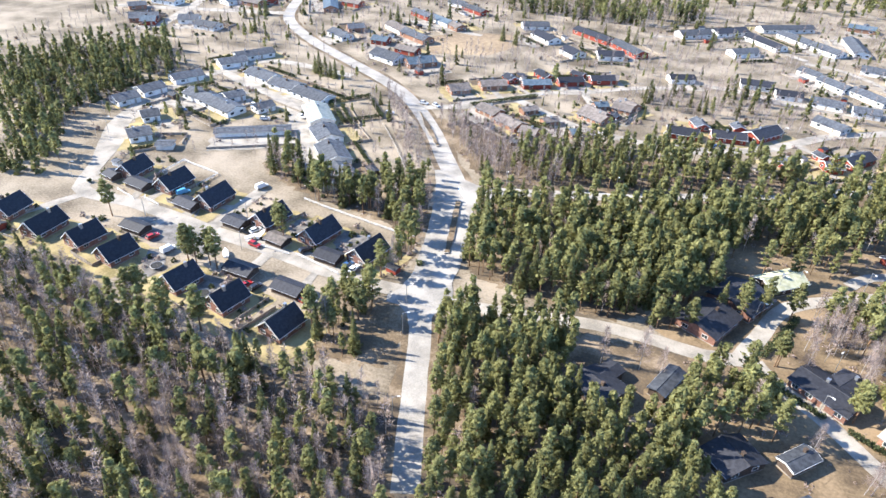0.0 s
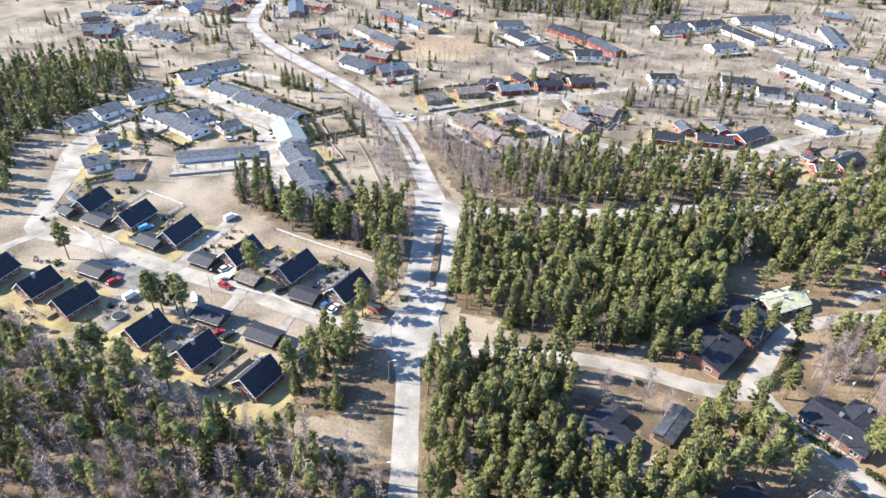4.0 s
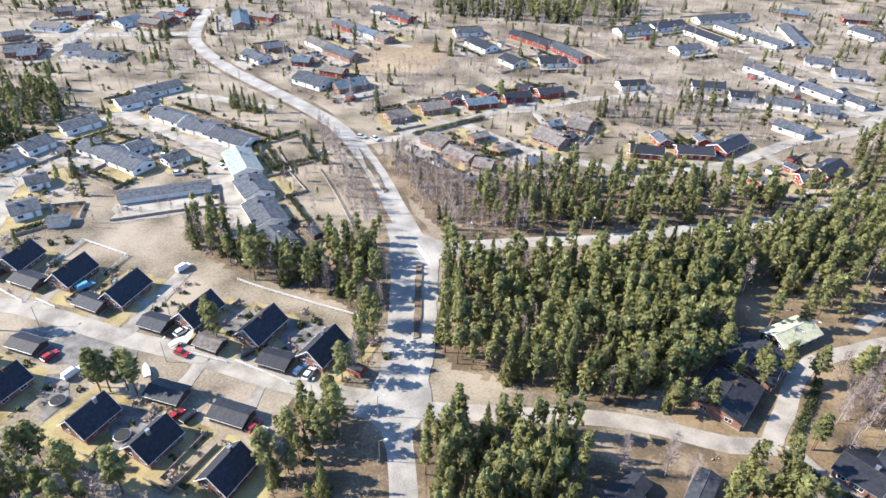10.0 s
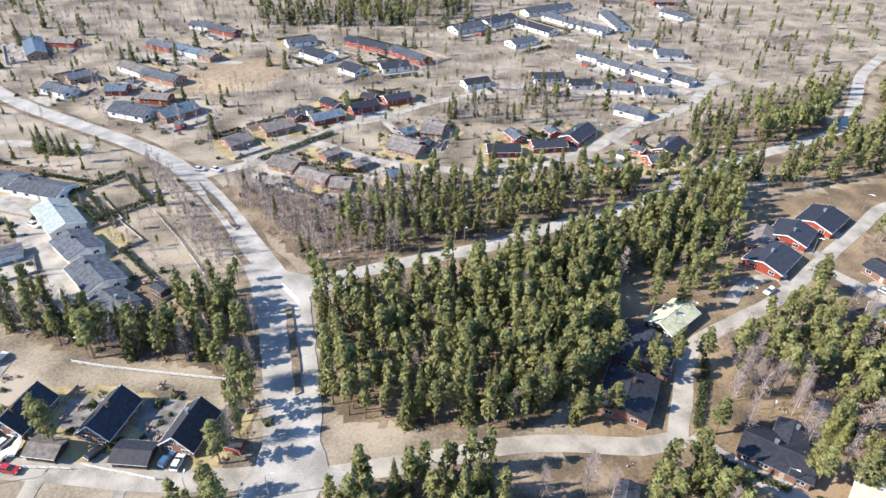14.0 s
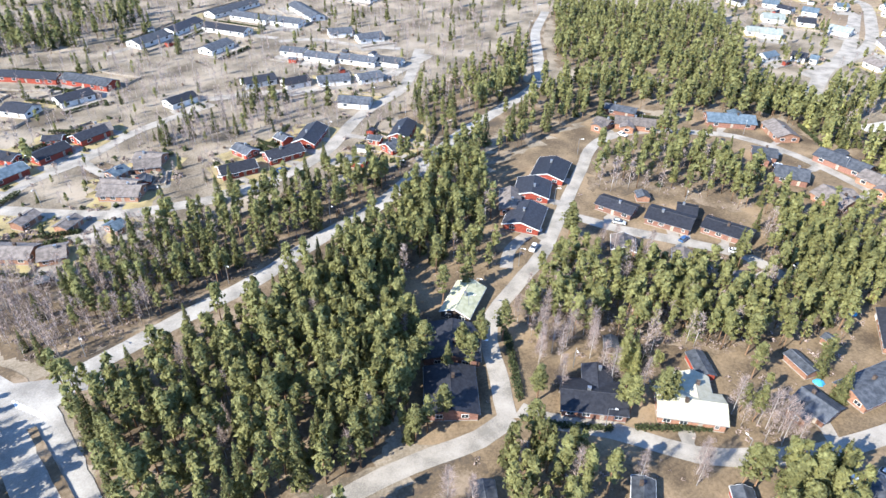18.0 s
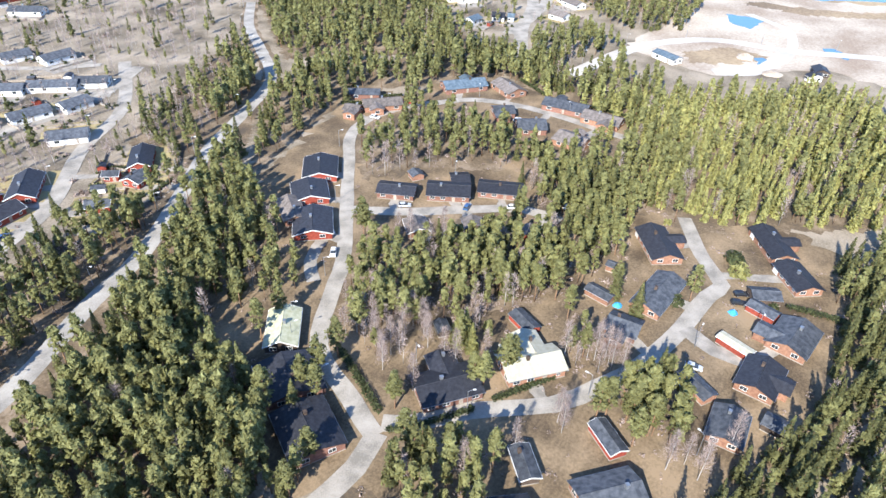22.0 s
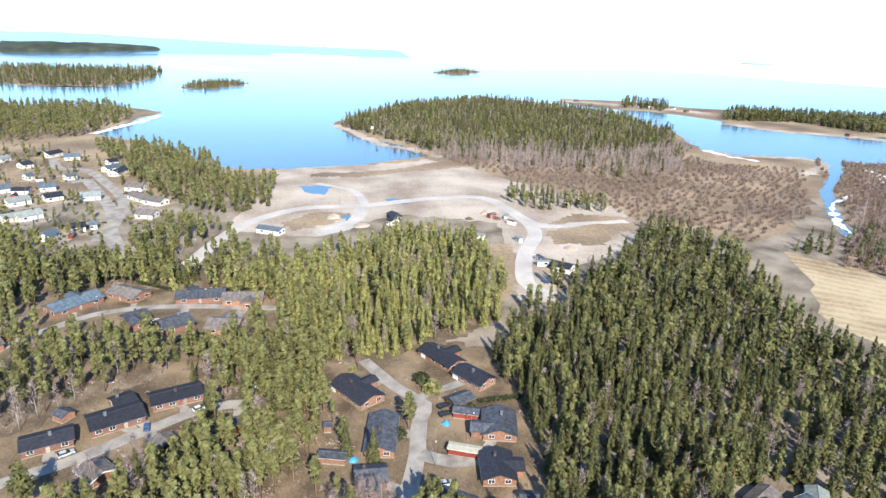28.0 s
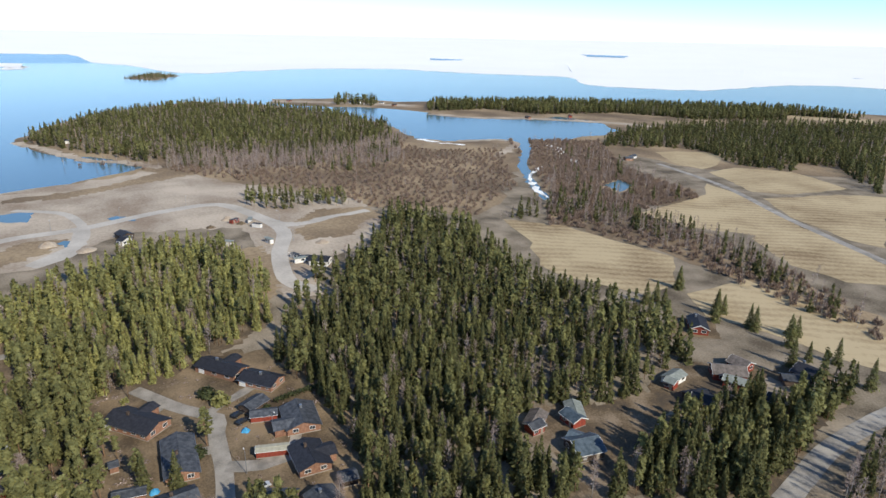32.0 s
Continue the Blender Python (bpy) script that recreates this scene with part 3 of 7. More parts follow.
GARDEN_EAST = [(202, 138), (163, 125), (146, 123), (142, 134), (162, 143), (176, 164), (206, 175), (229, 126), (210, 127)]
VERGE_LEFT = [(-94, 292), (-83, 285), (-43, 216), (-47, 213), (-72, 249)]
VERGE_RIGHT = [(-67, 278), (-48, 272), (-33, 261), (-17, 251), (-18, 225), (-26, 226), (-40, 244)]
BELT = [(672, 160), (615, 69), (529, 8), (554, -49), (629, -188), (674, -233), (602, -62), (618, 19), (601, 76), (651, 130)]
FIELD_EDGE = [(324, -109), (366, -181), (308, -205), (269, -218), (211, -214), (153, -172), (127, -164), (126, -153), (159, -162), (239, -183), (315, -159)]
TOWN_WEST = [(-340, 240), (-175, 180), (-110, 200), (-40, 230), (-60, 260), (-110, 310), (-230, 380), (-330, 420)]
TOWN_NORTH = [(-240, 400), (-60, 290), (0, 345), (120, 310), (180, 370), (260, 420), (220, 580), (-100, 560), (-240, 560)]
TOWN_RED = [(-60, 250), (20, 290), (130, 290), (180, 370), (60, 350), (-40, 330)]
BACK_HILLS = [(-500, 480), (-100, 575), (250, 610), (320, 660), (320, 800), (-600, 800)]
HILL_TOWN = [(-520, 330), (-330, 400), (-240, 420), (-240, 560), (-500, 480)]
EAST_BANK = [(300, -130), (380, -200), (620, -330), (560, -420), (430, -330), (330, -300), (300, -215)]

# ---- the plan: buildings, each at x, y, turn in degrees, ridge length, width ----
STEEP = [(-142.2, 168.7, -92, 11.4, 9.0), (-122.0, 166.3, -97, 12.4, 9.0), (-101.6, 162.8, -97, 12.8, 9.0), (-76.2, 159.5, -104, 12.2, 9.0),
    (-56.2, 157.8, -104, 12.8, 9.0), (-36.7, 154.1, -105, 12.3, 9.0), (-107.5, 122.7, -103, 10.7, 9.0), (-80.4, 119.2, -104, 10.5, 9.0),
    (-62.5, 116.7, -105, 10.4, 9.0), (-42.5, 113.5, -103, 10.6, 9.0)]
STEEP_WEST = [(-122.7, 125.3, -101, 10.5, 9.0), (-139.6, 125.3, -92, 12.5, 9.0), (-158.2, 128.9, -87, 10.5, 9.0)]
CARPORT = [(-133.1, 161.0, -9, 10.1, 6.5), (-107.9, 156.4, -10, 9.5, 6.5), (-85.4, 153.1, -7, 8.5, 6.5), (-66.8, 149.6, -9, 7.9, 6.0),
    (-47.1, 147.8, -6, 8.9, 6.5), (-67.9, 130.9, -4, 9.9, 6.5), (-49.5, 128.6, -6, 10.1, 6.5), (-113.2, 137.2, -5, 9.6, 6.0),
    (-146.7, 162.5, -14, 6.3, 6.0)]
WHITE_ROW = [(-187.5, 291.5, 55, 15.6, 11.0), (-184.9, 308.4, 55, 22.3, 11.0), (-159.8, 280.3, -17, 19.4, 11.0), (-140.8, 273.4, -11, 17.8, 11.0),
    (-122.3, 266.8, -18, 22.0, 11.0), (-193.6, 261.5, 61, 16.2, 11.0), (-196.9, 239.0, 72, 12.9, 11.0), (-198.7, 224.2, 69, 11.7, 11.0),
    (-169.1, 242.7, -15, 17.2, 11.0), (-151.8, 236.4, -19, 20.7, 11.0), (-156.0, 249.1, 62, 10.2, 9.0), (-135.5, 243.5, 63, 10.1, 8.0),
    (-107.5, 246.4, -50, 21.2, 12.0), (-93.7, 229.1, -45, 14.9, 12.0), (-81.7, 213.1, -47, 17.8, 12.0), (-71.0, 199.4, -38, 11.4, 11.0),
    (-174.4, 213.3, 51, 8.1, 10.0), (-164.1, 195.2, 51, 9.7, 11.0)]
GARAGE_ROW = [(-124.1, 219.1, 32, 32.7, 7.0), (-147.6, 191.8, 27, 7.6, 6.0)]
RED_ROW = [(50.8, 300.8, 3, 14.4, 9.0), (70.5, 305.6, 8, 15.7, 9.0), (85.8, 316.4, -129, 18.7, 10.0), (57.6, 314.8, -66, 9.9, 7.0),
    (74.8, 318.9, -68, 6.5, 6.0), (122.8, 303.4, -131, 17.2, 9.0), (94.1, 286.0, -43, 8.5, 6.0), (108.8, 300.9, -49, 6.1, 5.0),
    (112.3, 291.4, 17, 8.0, 8.0)]
BROWN_ROW = [(10.0, 306.4, -34, 14.0, 10.0), (23.0, 324.2, -36, 11.3, 10.0), (10.2, 318.2, 33, 7.4, 7.0), (5.0, 278.5, 33, 5.3, 7.0),
    (8.6, 362.4, 6, 9.6, 10.0)]
TERRACE = [(-37.3, 287.1, -29, 13.3, 9.0), (-24.5, 277.0, -30, 14.3, 9.0), (-13.7, 270.8, -9, 8.5, 9.0), (-20.8, 296.5, 44, 9.0, 6.0),
    (-8.5, 287.3, 45, 8.3, 6.0), (10.1, 302.1, -29, 15.0, 10.0), (21.6, 319.6, -14, 10.2, 9.0), (-27.0, 335.1, 30, 15.9, 9.0),
    (-11.2, 347.8, 32, 14.8, 9.0), (4.9, 358.8, 29, 15.3, 9.0), (-41.3, 336.7, -46, 8.6, 7.0), (-26.2, 350.7, -44, 11.9, 7.0),
    (-8.9, 360.6, -21, 8.0, 6.0), (-47.4, 323.2, 34, 14.5, 10.0), (-61.6, 309.1, 41, 11.6, 10.0)]
FAR_ROWS = [(-55.8, 449.9, 26, 18.7, 11.0), (-42.6, 425.3, -42, 21.2, 11.0), (-14.5, 445.4, -36, 32.8, 10.0), (10.4, 425.5, -48, 29.5, 10.0),
    (-20.1, 400.9, -42, 14.0, 11.0), (1.7, 406.1, 21, 16.6, 11.0), (46.9, 483.9, 34, 23.9, 12.0), (69.2, 501.6, 41, 27.8, 12.0),
    (92.8, 485.7, -50, 31.0, 11.0), (78.5, 453.5, 35, 19.0, 11.0), (84.7, 390.4, 3, 17.2, 10.0), (100.6, 380.3, 4, 13.8, 10.0),
    (118.9, 375.4, -10, 16.9, 10.0), (45.0, 381.3, 24, 14.6, 9.0)]
FAR_ROWS_B = [(113.5, 505.1, -51, 28.2, 11.0), (131.1, 485.6, -48, 21.1, 11.0), (107.7, 532.0, 30, 41.7, 11.0), (126.7, 411.0, -48, 19.5, 10.0),
    (152.2, 449.9, -11, 14.9, 11.0), (164.2, 432.8, -2, 16.6, 11.0), (136.5, 370.6, -2, 13.4, 10.0), (115.6, 427.2, -43, 14.4, 9.0),
    (142.8, 397.9, -47, 22.6, 10.0), (156.6, 388.3, -48, 15.2, 10.0), (117.4, 343.2, -37, 15.9, 10.0), (149.6, 503.7, -86, 38.8, 11.0)]
FAR_TOWN = [(-115.8, 340.7, -22, 20.4, 13.0), (-95.9, 340.1, 45, 17.6, 12.0), (-110.8, 357.1, -9, 14.7, 9.0), (-161.3, 367.2, -28, 17.2, 10.0),
    (-160.0, 385.4, 40, 11.8, 10.0), (-133.4, 368.0, 1, 10.8, 10.0), (-134.1, 397.9, -35, 24.2, 10.0), (-117.4, 386.6, -30, 25.6, 10.0),
    (-134.2, 439.5, -32, 20.8, 9.0), (-116.7, 430.3, -33, 22.8, 9.0), (-104.4, 422.6, -38, 17.4, 9.0), (-106.3, 471.4, -34, 23.9, 9.0),
    (-123.9, 482.7, -15, 14.0, 9.0), (-205.0, 433.2, -60, 35.6, 11.0), (-192.1, 444.3, -9, 15.7, 10.0), (-263.5, 351.3, 27, 13.5, 12.0),
    (-290.7, 341.0, 34, 18.6, 13.0), (-283.0, 336.3, 29, 10.0, 12.0)]
FAR_TOWN_B = [(-308.8, 384.4, -0, 20.7, 12.0), (-324.6, 417.1, 37, 13.7, 11.0), (-306.7, 412.3, 39, 11.9, 11.0), (-270.4, 407.5, 71, 16.9, 12.0),
    (-254.2, 409.2, -7, 15.7, 10.0), (-250.7, 421.3, -34, 17.6, 11.0), (-244.0, 344.9, -1, 16.4, 11.0), (160.9, 561.3, -6, 18.7, 10.0),
    (203.2, 559.5, -1, 21.8, 11.0), (198.0, 522.0, -54, 20.3, 11.0), (-316.3, 362.4, 48, 12.1, 10.0), (-249.9, 440.5, -21, 11.9, 10.0)]
COURT_ROW = [(158.0, 244.5, -139, 16.5, 13.0), (142.8, 235.4, -132, 13.7, 13.0), (129.0, 220.8, -137, 16.2, 13.0), (162.7, 211.8, -64, 14.1, 9.0),
    (173.5, 196.7, -59, 16.0, 11.0), (185.6, 182.2, -64, 16.5, 9.5), (182.4, 197.7, -50, 7.3, 9.0)]
COURT_GARAGE = [(147.9, 192.3, -131, 9.0, 8.0), (160.2, 178.1, -136, 6.6, 7.0), (167.4, 160.3, -146, 6.2, 7.0), (176.4, 213.4, -121, 5.2, 5.0), (112.5, 158.0, 53, 5.0, 3.8),
    (127.6, 141.0, 65, 9.0, 4.8), (151.4, 129.0, 80, 8.5, 4.4), (179.4, 89.2, -60, 8.6, 6.3), (171.9, 88.0, 74, 8.7, 4.8), (131.9, 95.2, 60, 10.0, 5.0),
    (130.5, 76.5, -97, 5.4, 5.0), (104.1, 107.0, 55, 9.8, 4.8), (166.3, 131.6, -88, 2.9, 3.5)]
NORTH_VILLAS = [(219.8, 264.2, -42, 18.1, 10.0), (224.4, 278.6, -55, 15.3, 8.0), (207.1, 270.6, -73, 7.7, 8.0), (261.8, 247.1, -37, 21.8, 12.0),
    (272.0, 227.7, -118, 16.8, 11.0), (269.1, 195.4, -83, 21.4, 11.0), (266.1, 176.3, -89, 18.1, 11.0), (240.3, 198.8, -53, 13.0, 12.0),
    (238.1, 178.1, -97, 13.8, 12.0), (246.4, 216.1, -47, 10.0, 10.0), (130.4, 231.9, 56, 15.2, 8.0)]
SOUTH_VILLAS = [(186.0, 123.4, 38, 18.5, 10.5), (161.2, 115.0, -5, 20.0, 9.5), (142.0, 118.0, -86, 9.3, 8.8), (208.6, 92.9, 36, 18.5, 9.0), (193.8, 82.7, 40, 14.4, 9.2),
    (164.5, 78.6, -8, 14.5, 11.0), (143.8, 82.7, -3, 13.2, 10.0), (123.1, 85.4, 3, 11.4, 8.6), (90.5, 101.2, -40, 14.5, 10.0)]
DARK_VILLAS = [(95.6, 145.2, -36, 16.0, 11.0), (100.4, 149.4, 52, 9.0, 7.5), (86.8, 191.5, -140, 15.0, 9.0), (75.1, 177.6, -121, 14.3, 15.0), (66.4, 163.1, -117, 15.7, 13.0)]
WHITE_VILLA = [(114.0, 131.9, -39, 16.2, 10.0), (119.0, 135.5, 51, 9.5, 8.5)]
FARM = [(117.9, -67.5, -130, 12.5, 9.0), (119.3, -76.6, -175, 7.9, 8.0), (110.2, -64.2, -154, 11.7, 6.0), (150.9, -91.6, 137, 13.7, 8.0),
    (103.2, -92.7, -174, 7.7, 11.0), (109.2, -42.6, -149, 7.2, 8.0), (122.4, -42.8, -167, 4.3, 5.0), (122.3, 2.8, -180, 7.4, 6.0),
    (124.4, 16.6, -86, 5.8, 5.0), (109.0, 10.2, -102, 9.5, 10.0), (97.2, -64.7, -161, 5.3, 7.0)]
VILLA_TOWN = [(570.3, 497.9, -50, 11.1, 10.0), (577.3, 476.1, -4, 22.6, 10.0), (600.4, 467.6, -35, 12.7, 10.0), (568.3, 436.4, -15, 11.7, 9.0),
    (544.3, 405.9, -31, 9.6, 10.0), (501.7, 382.6, -36, 5.9, 9.0), (591.9, 406.5, -19, 16.2, 10.0), (579.3, 384.1, -68, 13.0, 10.0),
    (559.1, 343.6, -42, 8.2, 10.0), (536.6, 333.7, -29, 17.8, 9.0), (522.3, 324.4, -7, 18.3, 9.0), (470.7, 293.4, -97, 13.3, 10.0),
    (442.4, 280.3, -131, 19.3, 10.0), (432.2, 267.2, -117, 16.2, 10.0), (400.0, 262.1, -102, 12.4, 10.0), (461.8, 381.4, -54, 11.8, 10.0),
    (457.9, 365.6, -81, 11.9, 8.0), (468.8, 353.5, -62, 11.0, 10.0), (441.4, 337.5, -48, 11.7, 10.0), (429.3, 354.3, -41, 14.5, 11.0),
    (390.4, 340.0, -40, 7.9, 9.0), (396.3, 331.3, -42, 14.7, 11.0), (372.3, 291.7, -66, 8.5, 9.0), (376.2, 284.7, -68, 4.8, 7.0),
    (444.5, 396.7, -95, 14.4, 9.0), (495.5, 445.6, -94, 18.0, 9.0), (512.7, 433.3, -39, 13.2, 10.0), (444.0, 314.0, -75, 14.5, 10.0),
    (459.3, 415.4, -44, 5.9, 8.0), (503.4, 353.1, -37, 8.9, 8.0), (539.4, 440.7, -33, 6.6, 8.0), (356.0, 300.8, -1, 11.4, 8.0),
    (736.8, 598.0, 3, 22.3, 8.0), (729.1, 566.6, 7, 34.2, 8.0), (700.7, 544.0, 6, 31.7, 8.0)]
PIT_SITE = [(366.9, 180.7, -115, 16.3, 8.0), (302.0, 21.2, -129, 11.0, 9.0), (384.3, 108.4, -137, 5.1, 8.0), (1051.1, -317.5, -155, 24.8, 9.0)]
FRONT_HOUSES = [(42.0, 124.0, -30, 11.8, 11.0), (57.4, 132.6, 67, 12.0, 5.0), (73.2, 114.3, -48, 9.1, 12.0), (87.0, 119.1, 46, 9.2, 5.0)]

# ---- ground ----
me = mesh("ground", [(x, y, 0) for x in (-5000, 5000) for y in (-5000, 5000)], [(0, 2, 3, 1)], M_GRASS)
tagged(new("ground", me), "dry tan spring grass over flat ground", "ground", kind="structure")


SEA = [(500, -450), (100, -1300), (0, -2500), (1500, -4400), (3500, -3000), (4400, -600), (4400, 1500), (3000, 3000), (1205, 1500), (900, 900), (500, 450)]
sheet("sea", SEA, M_WATER, "calm blue sea water in the bay", "water", z=0.05, step=400, rough=0)
COAST = SEA_SHORE[1:10] + [(450, 195), (440, 600), (800, 900), (1000, 960), (1010, 780)]
PENINSULA = SEA_SHORE[9:] + [(480, -430), (440, -100), (440, 190)]
sheet("coast_land", COAST, M_MARSH, "low brown shore of the bay", "land", z=0.062, step=12, rough=2.0)
sheet("peninsula_land", PENINSULA, M_MARSH, "low brown shore of the wooded peninsula", "land", z=0.070, step=12, rough=2.0)
sheet("pond_water", POND_A, M_WATER, "small pond on bare sand", "water", z=0.098, step=4, rough=0.8)
for pts in (POND_C, POND_D):
    sheet("puddle", pts, M_WATER, "shallow puddle on bare sand", "water", z=0.0985, step=3, rough=0.6)
sheet("pond_water", POND_B, M_WATER, "small pond in brown scrub", "water", z=0.098, step=4, rough=0.8)
sheet("scrub_ground", WOOD_SCRUB, M_MARSH, "brown scrub and reeds behind the bay", "ground", z=0.075, step=12, rough=5)
sheet("scrub_ground", WOOD_RIVERSIDE, M_MARSH, "brown scrub along the stream", "ground", z=0.079, step=12, rough=5)
sheet("scrub_ground", EAST_BANK, M_MARSH, "brown scrub on the stream bank", "ground", z=0.083, step=12, rough=5)
sheet("spit_ground", SPIT, M_MARSH, "low wooded spit of land", "land", z=0.073, step=25, rough=5)
for pts, nm in ((ISLE_A, "islet"), (ISLE_B, "islet"), (ISLE_C, "island")):
    sheet(nm, pts, M_MARSH, "low island with reedy brown shore", "island", z=0.072, step=20, rough=5)
sheet("inlet_mouth", INLET, M_WATER, "calm blue water of the inlet", "water", z=0.09, step=12, rough=2)
sheet("stream", RIVER, M_WATER, "blue stream winding through reeds", "water", z=0.094, step=6, rough=1)

# the far sea and the ice on it, rising a little towards the horizon as the far distance does
def far_height(d):
    return 93 * max(0.0, (d - 2600) / 2280)


verts, faces = [], []
for i in range(61):
    a = radians(-75 + 2.4 * i)
    for k, far in enumerate((2500, 2600, 3400, 4200, 4880)):
        verts.append((far * math.cos(a), far * math.sin(a), 0.07 + far_height(far)))
for i in range(60):
    for k in range(4):
        a = i * 5 + k
        faces.append((a, a + 1, a + 6, a + 5))
tagged(new("backdrop_sea", mesh("backdrop_sea", verts, faces, M_WATER)), "far blue sea below the horizon", "water", kind="structure")
line = curve_points(ICE_EDGE, 30.0)
rng = np.random.RandomState(5)
verts, faces = [], []
for i, c in enumerate(line):
    d0 = np.hypot(*c)
    start = d0 + rng.normal(0, 10)
    for k in range(7):
        far = start + (4886 - start) * k / 6
        if k == 1:
            far = max(min(2600, far), start + 10)
        verts.append((c[0] / d0 * far, c[1] / d0 * far, 0.3 + far_height(far)))
for i in range(len(line) - 1):
    for k in range(6):
        a = i * 7 + k
        faces.append((a, a + 1, a + 8, a + 7))
for pts in (ICE_STRIP_A, ICE_STRIP_B, ICE_STRIP_C):
    ring = [c for p, q in zip(pts, pts[1:] + pts[:1]) for c in np.linspace(p, q, 7)[:-1] + rng.normal(0, 7, (6, 2))]
    tagged(new("ice_floe", mesh("ice_floe", [(x, y, 0.4 + far_height(np.hypot(x, y))) for x, y in ring], [tuple(range(len(ring)))], M_ICE)), "drifting strip of white sea ice", "ice", kind="structure")
for pts in (ICE_LEAD_A, ICE_LEAD_B, ICE_LEAD_C):
    ring = [c for p, q in zip(pts, pts[1:] + pts[:1]) for c in np.linspace(p, q, 7)[:-1] + rng.normal(0, 5, (6, 2))]
    tagged(new("ice_lead", mesh("ice_lead", [(x, y, 1.3 + far_height(np.hypot(x, y))) for x, y in ring], [tuple(range(len(ring)))], M_WATER)), "narrow open lead of water in the ice", "water", kind="structure")
tagged(new("backdrop_ice", mesh("backdrop_ice", verts, faces, M_ICE)), "white sea ice reaching to the horizon", "ice", kind="structure")

cells("garden_ground", [(60, 105), (130, 60), (215, 58), (235, 130), (280, 150), (285, 255), (190, 275), (90, 245), (60, 200)], M_GARDEN, "brown wooded garden ground with thin grass", size=4.0, z=0.018)
sheet("sand_pit", PIT, M_SAND, "bare sandy building ground", "ground", z=0.086, step=6, rough=1.5)
for pts in (FIELD_A, FIELD_B, FIELD_C, FIELD_D, FIELD_E, FIELD_F, FIELD_G, FIELD_FAR):
    sheet("field", pts, M_FIELD, "stubble field in early spring", "field", z=0.0865 + 0.0001 * len(pts), step=8, rough=0.8)
for k, pts in enumerate((PIT_BROWN, PIT_BROWN_B, PIT_BROWN_C, PIT_BRUSH, PIT_TURF, PIT_REED)):
    cells("bare_earth", pts, M_MARSH, "brown bare earth with dead weeds on the pit", size=3.0, z=0.0875 + 0.0018 * k)
ribbon("pit_spur", PIT_SPUR, 7.0, M_SANDROAD, "pale sandy track across the pit", ragged=0.8, crown=0.0)
ribbon("pit_spur", PIT_SPUR_B, 8.0, M_SANDROAD, "pale sandy track across the pit", ragged=0.8, crown=0.0)

SNOW_A = [(564, -338), (548, -341), (502, -322), (463, -302)]
SNOW_SHORE = [(718, 422), (765, 414), (814, 405), (867, 402)]
SNOW_B = [(465, -257), (434, -221), (398, -197), (365, -184)]
SNOW_C = [(659, -231), (627, -241), (601, -259)]
SHORE_A = [(807, 174), (758, 151), (668, 113), (648, 88), (605, 57)]
SHORE_B = [(536, 210), (539, 166), (552, 117), (589, 69)]
SHORE_C = [(1138, -196), (1089, -275), (982, -399)]
SHORE_D = [(876, -368), (810, -403), (770, -474), (691, -551), (624, -586)]
SHORE_E = [(630, -229), (617, -311), (586, -317), (526, -249)]
for pts, width in ((SNOW_A, 7), (SNOW_B, 4), (SNOW_C, 6), (SNOW_SHORE, 9)):
    ribbon("snow_patch", pts, width, M_ICE, "last snow and ice on the bank", "snow", ragged=1.6, crown=0.0)
for pts, width in ((SHORE_A, 12), (SHORE_B, 16), (SHORE_C, 30), (SHORE_D, 22), (SHORE_E, 10)):
    ribbon("shore_strip", pts, width, M_SAND, "pale strip of sand and dry reed on the shore", "shore", ragged=2.0, crown=0.0)

# front garden: dark litter colour on brown earth, also standing in for tree shade
for pts in (GARDEN_EARTH_SHADE, WOOD_EDGE, WOOD_FARM, FARM_YARD):
    cells("bare_garden", pts, M_FLOOR, "dark bare earth and leaf litter under trees, with tree shade in the front garden's colour", size=1.8, z=0.0845 + 0.0006 * len(pts))

# a far low wooded island, seen over the water
c0 = np.mean(np.array(FAR_ISLE, float), 0)
ring = outline(FAR_ISLE, 24, 6, 9)
verts, faces = [], []
for s, lift in ((1.0, 0.5), (0.95, 12.0), (0.55, 17.0), (0.1, 19.0)):
    for k, p in enumerate(ring):
        q = c0 + (p - c0) * s
        verts.append((q[0], q[1], far_height(np.hypot(*q)) + lift * (0.85 + 0.5 * noise.noise((k * 0.9, s * 9, 1.3)))))
n = len(ring)
for i in range(3):
    for k in range(n):
        faces.append((i * n + k, i * n + (k + 1) % n, (i + 1) * n + (k + 1) % n, (i + 1) * n + k))
faces.append(tuple(3 * n + k for k in range(n)))
tagged(new("backdrop_island", mesh("backdrop_island", verts, faces, M_FARWOOD)), "far low island covered with dark forest", "island", kind="structure")
sheet("ball_field", BALL_FIELD, M_MARSH, "bare sandy ball field", "field", step=6, rough=1)

for pts, width in ((MAIN_SOUTH, 10.5), (MAIN_NORTH, 11.5), (EAST_ROAD, 9.5)):
    ribbon("road_verge", pts, width, M_FLOOR, "brown verge of gravel and dead leaves beside the road", "verge", z=0.0985, ragged=0.5, crown=0.0)
for pts, width, m, nm in ROADS:
    ribbon(nm, pts, width, m, "worn pale asphalt road dusted with sand" if m is M_ROAD else "pale sanded residential street")

sheet("junction", JUNCTION_A, M_ROAD, "wide pale asphalt junction with a split carriageway", "road", z=0.152, step=3, rough=0.12)


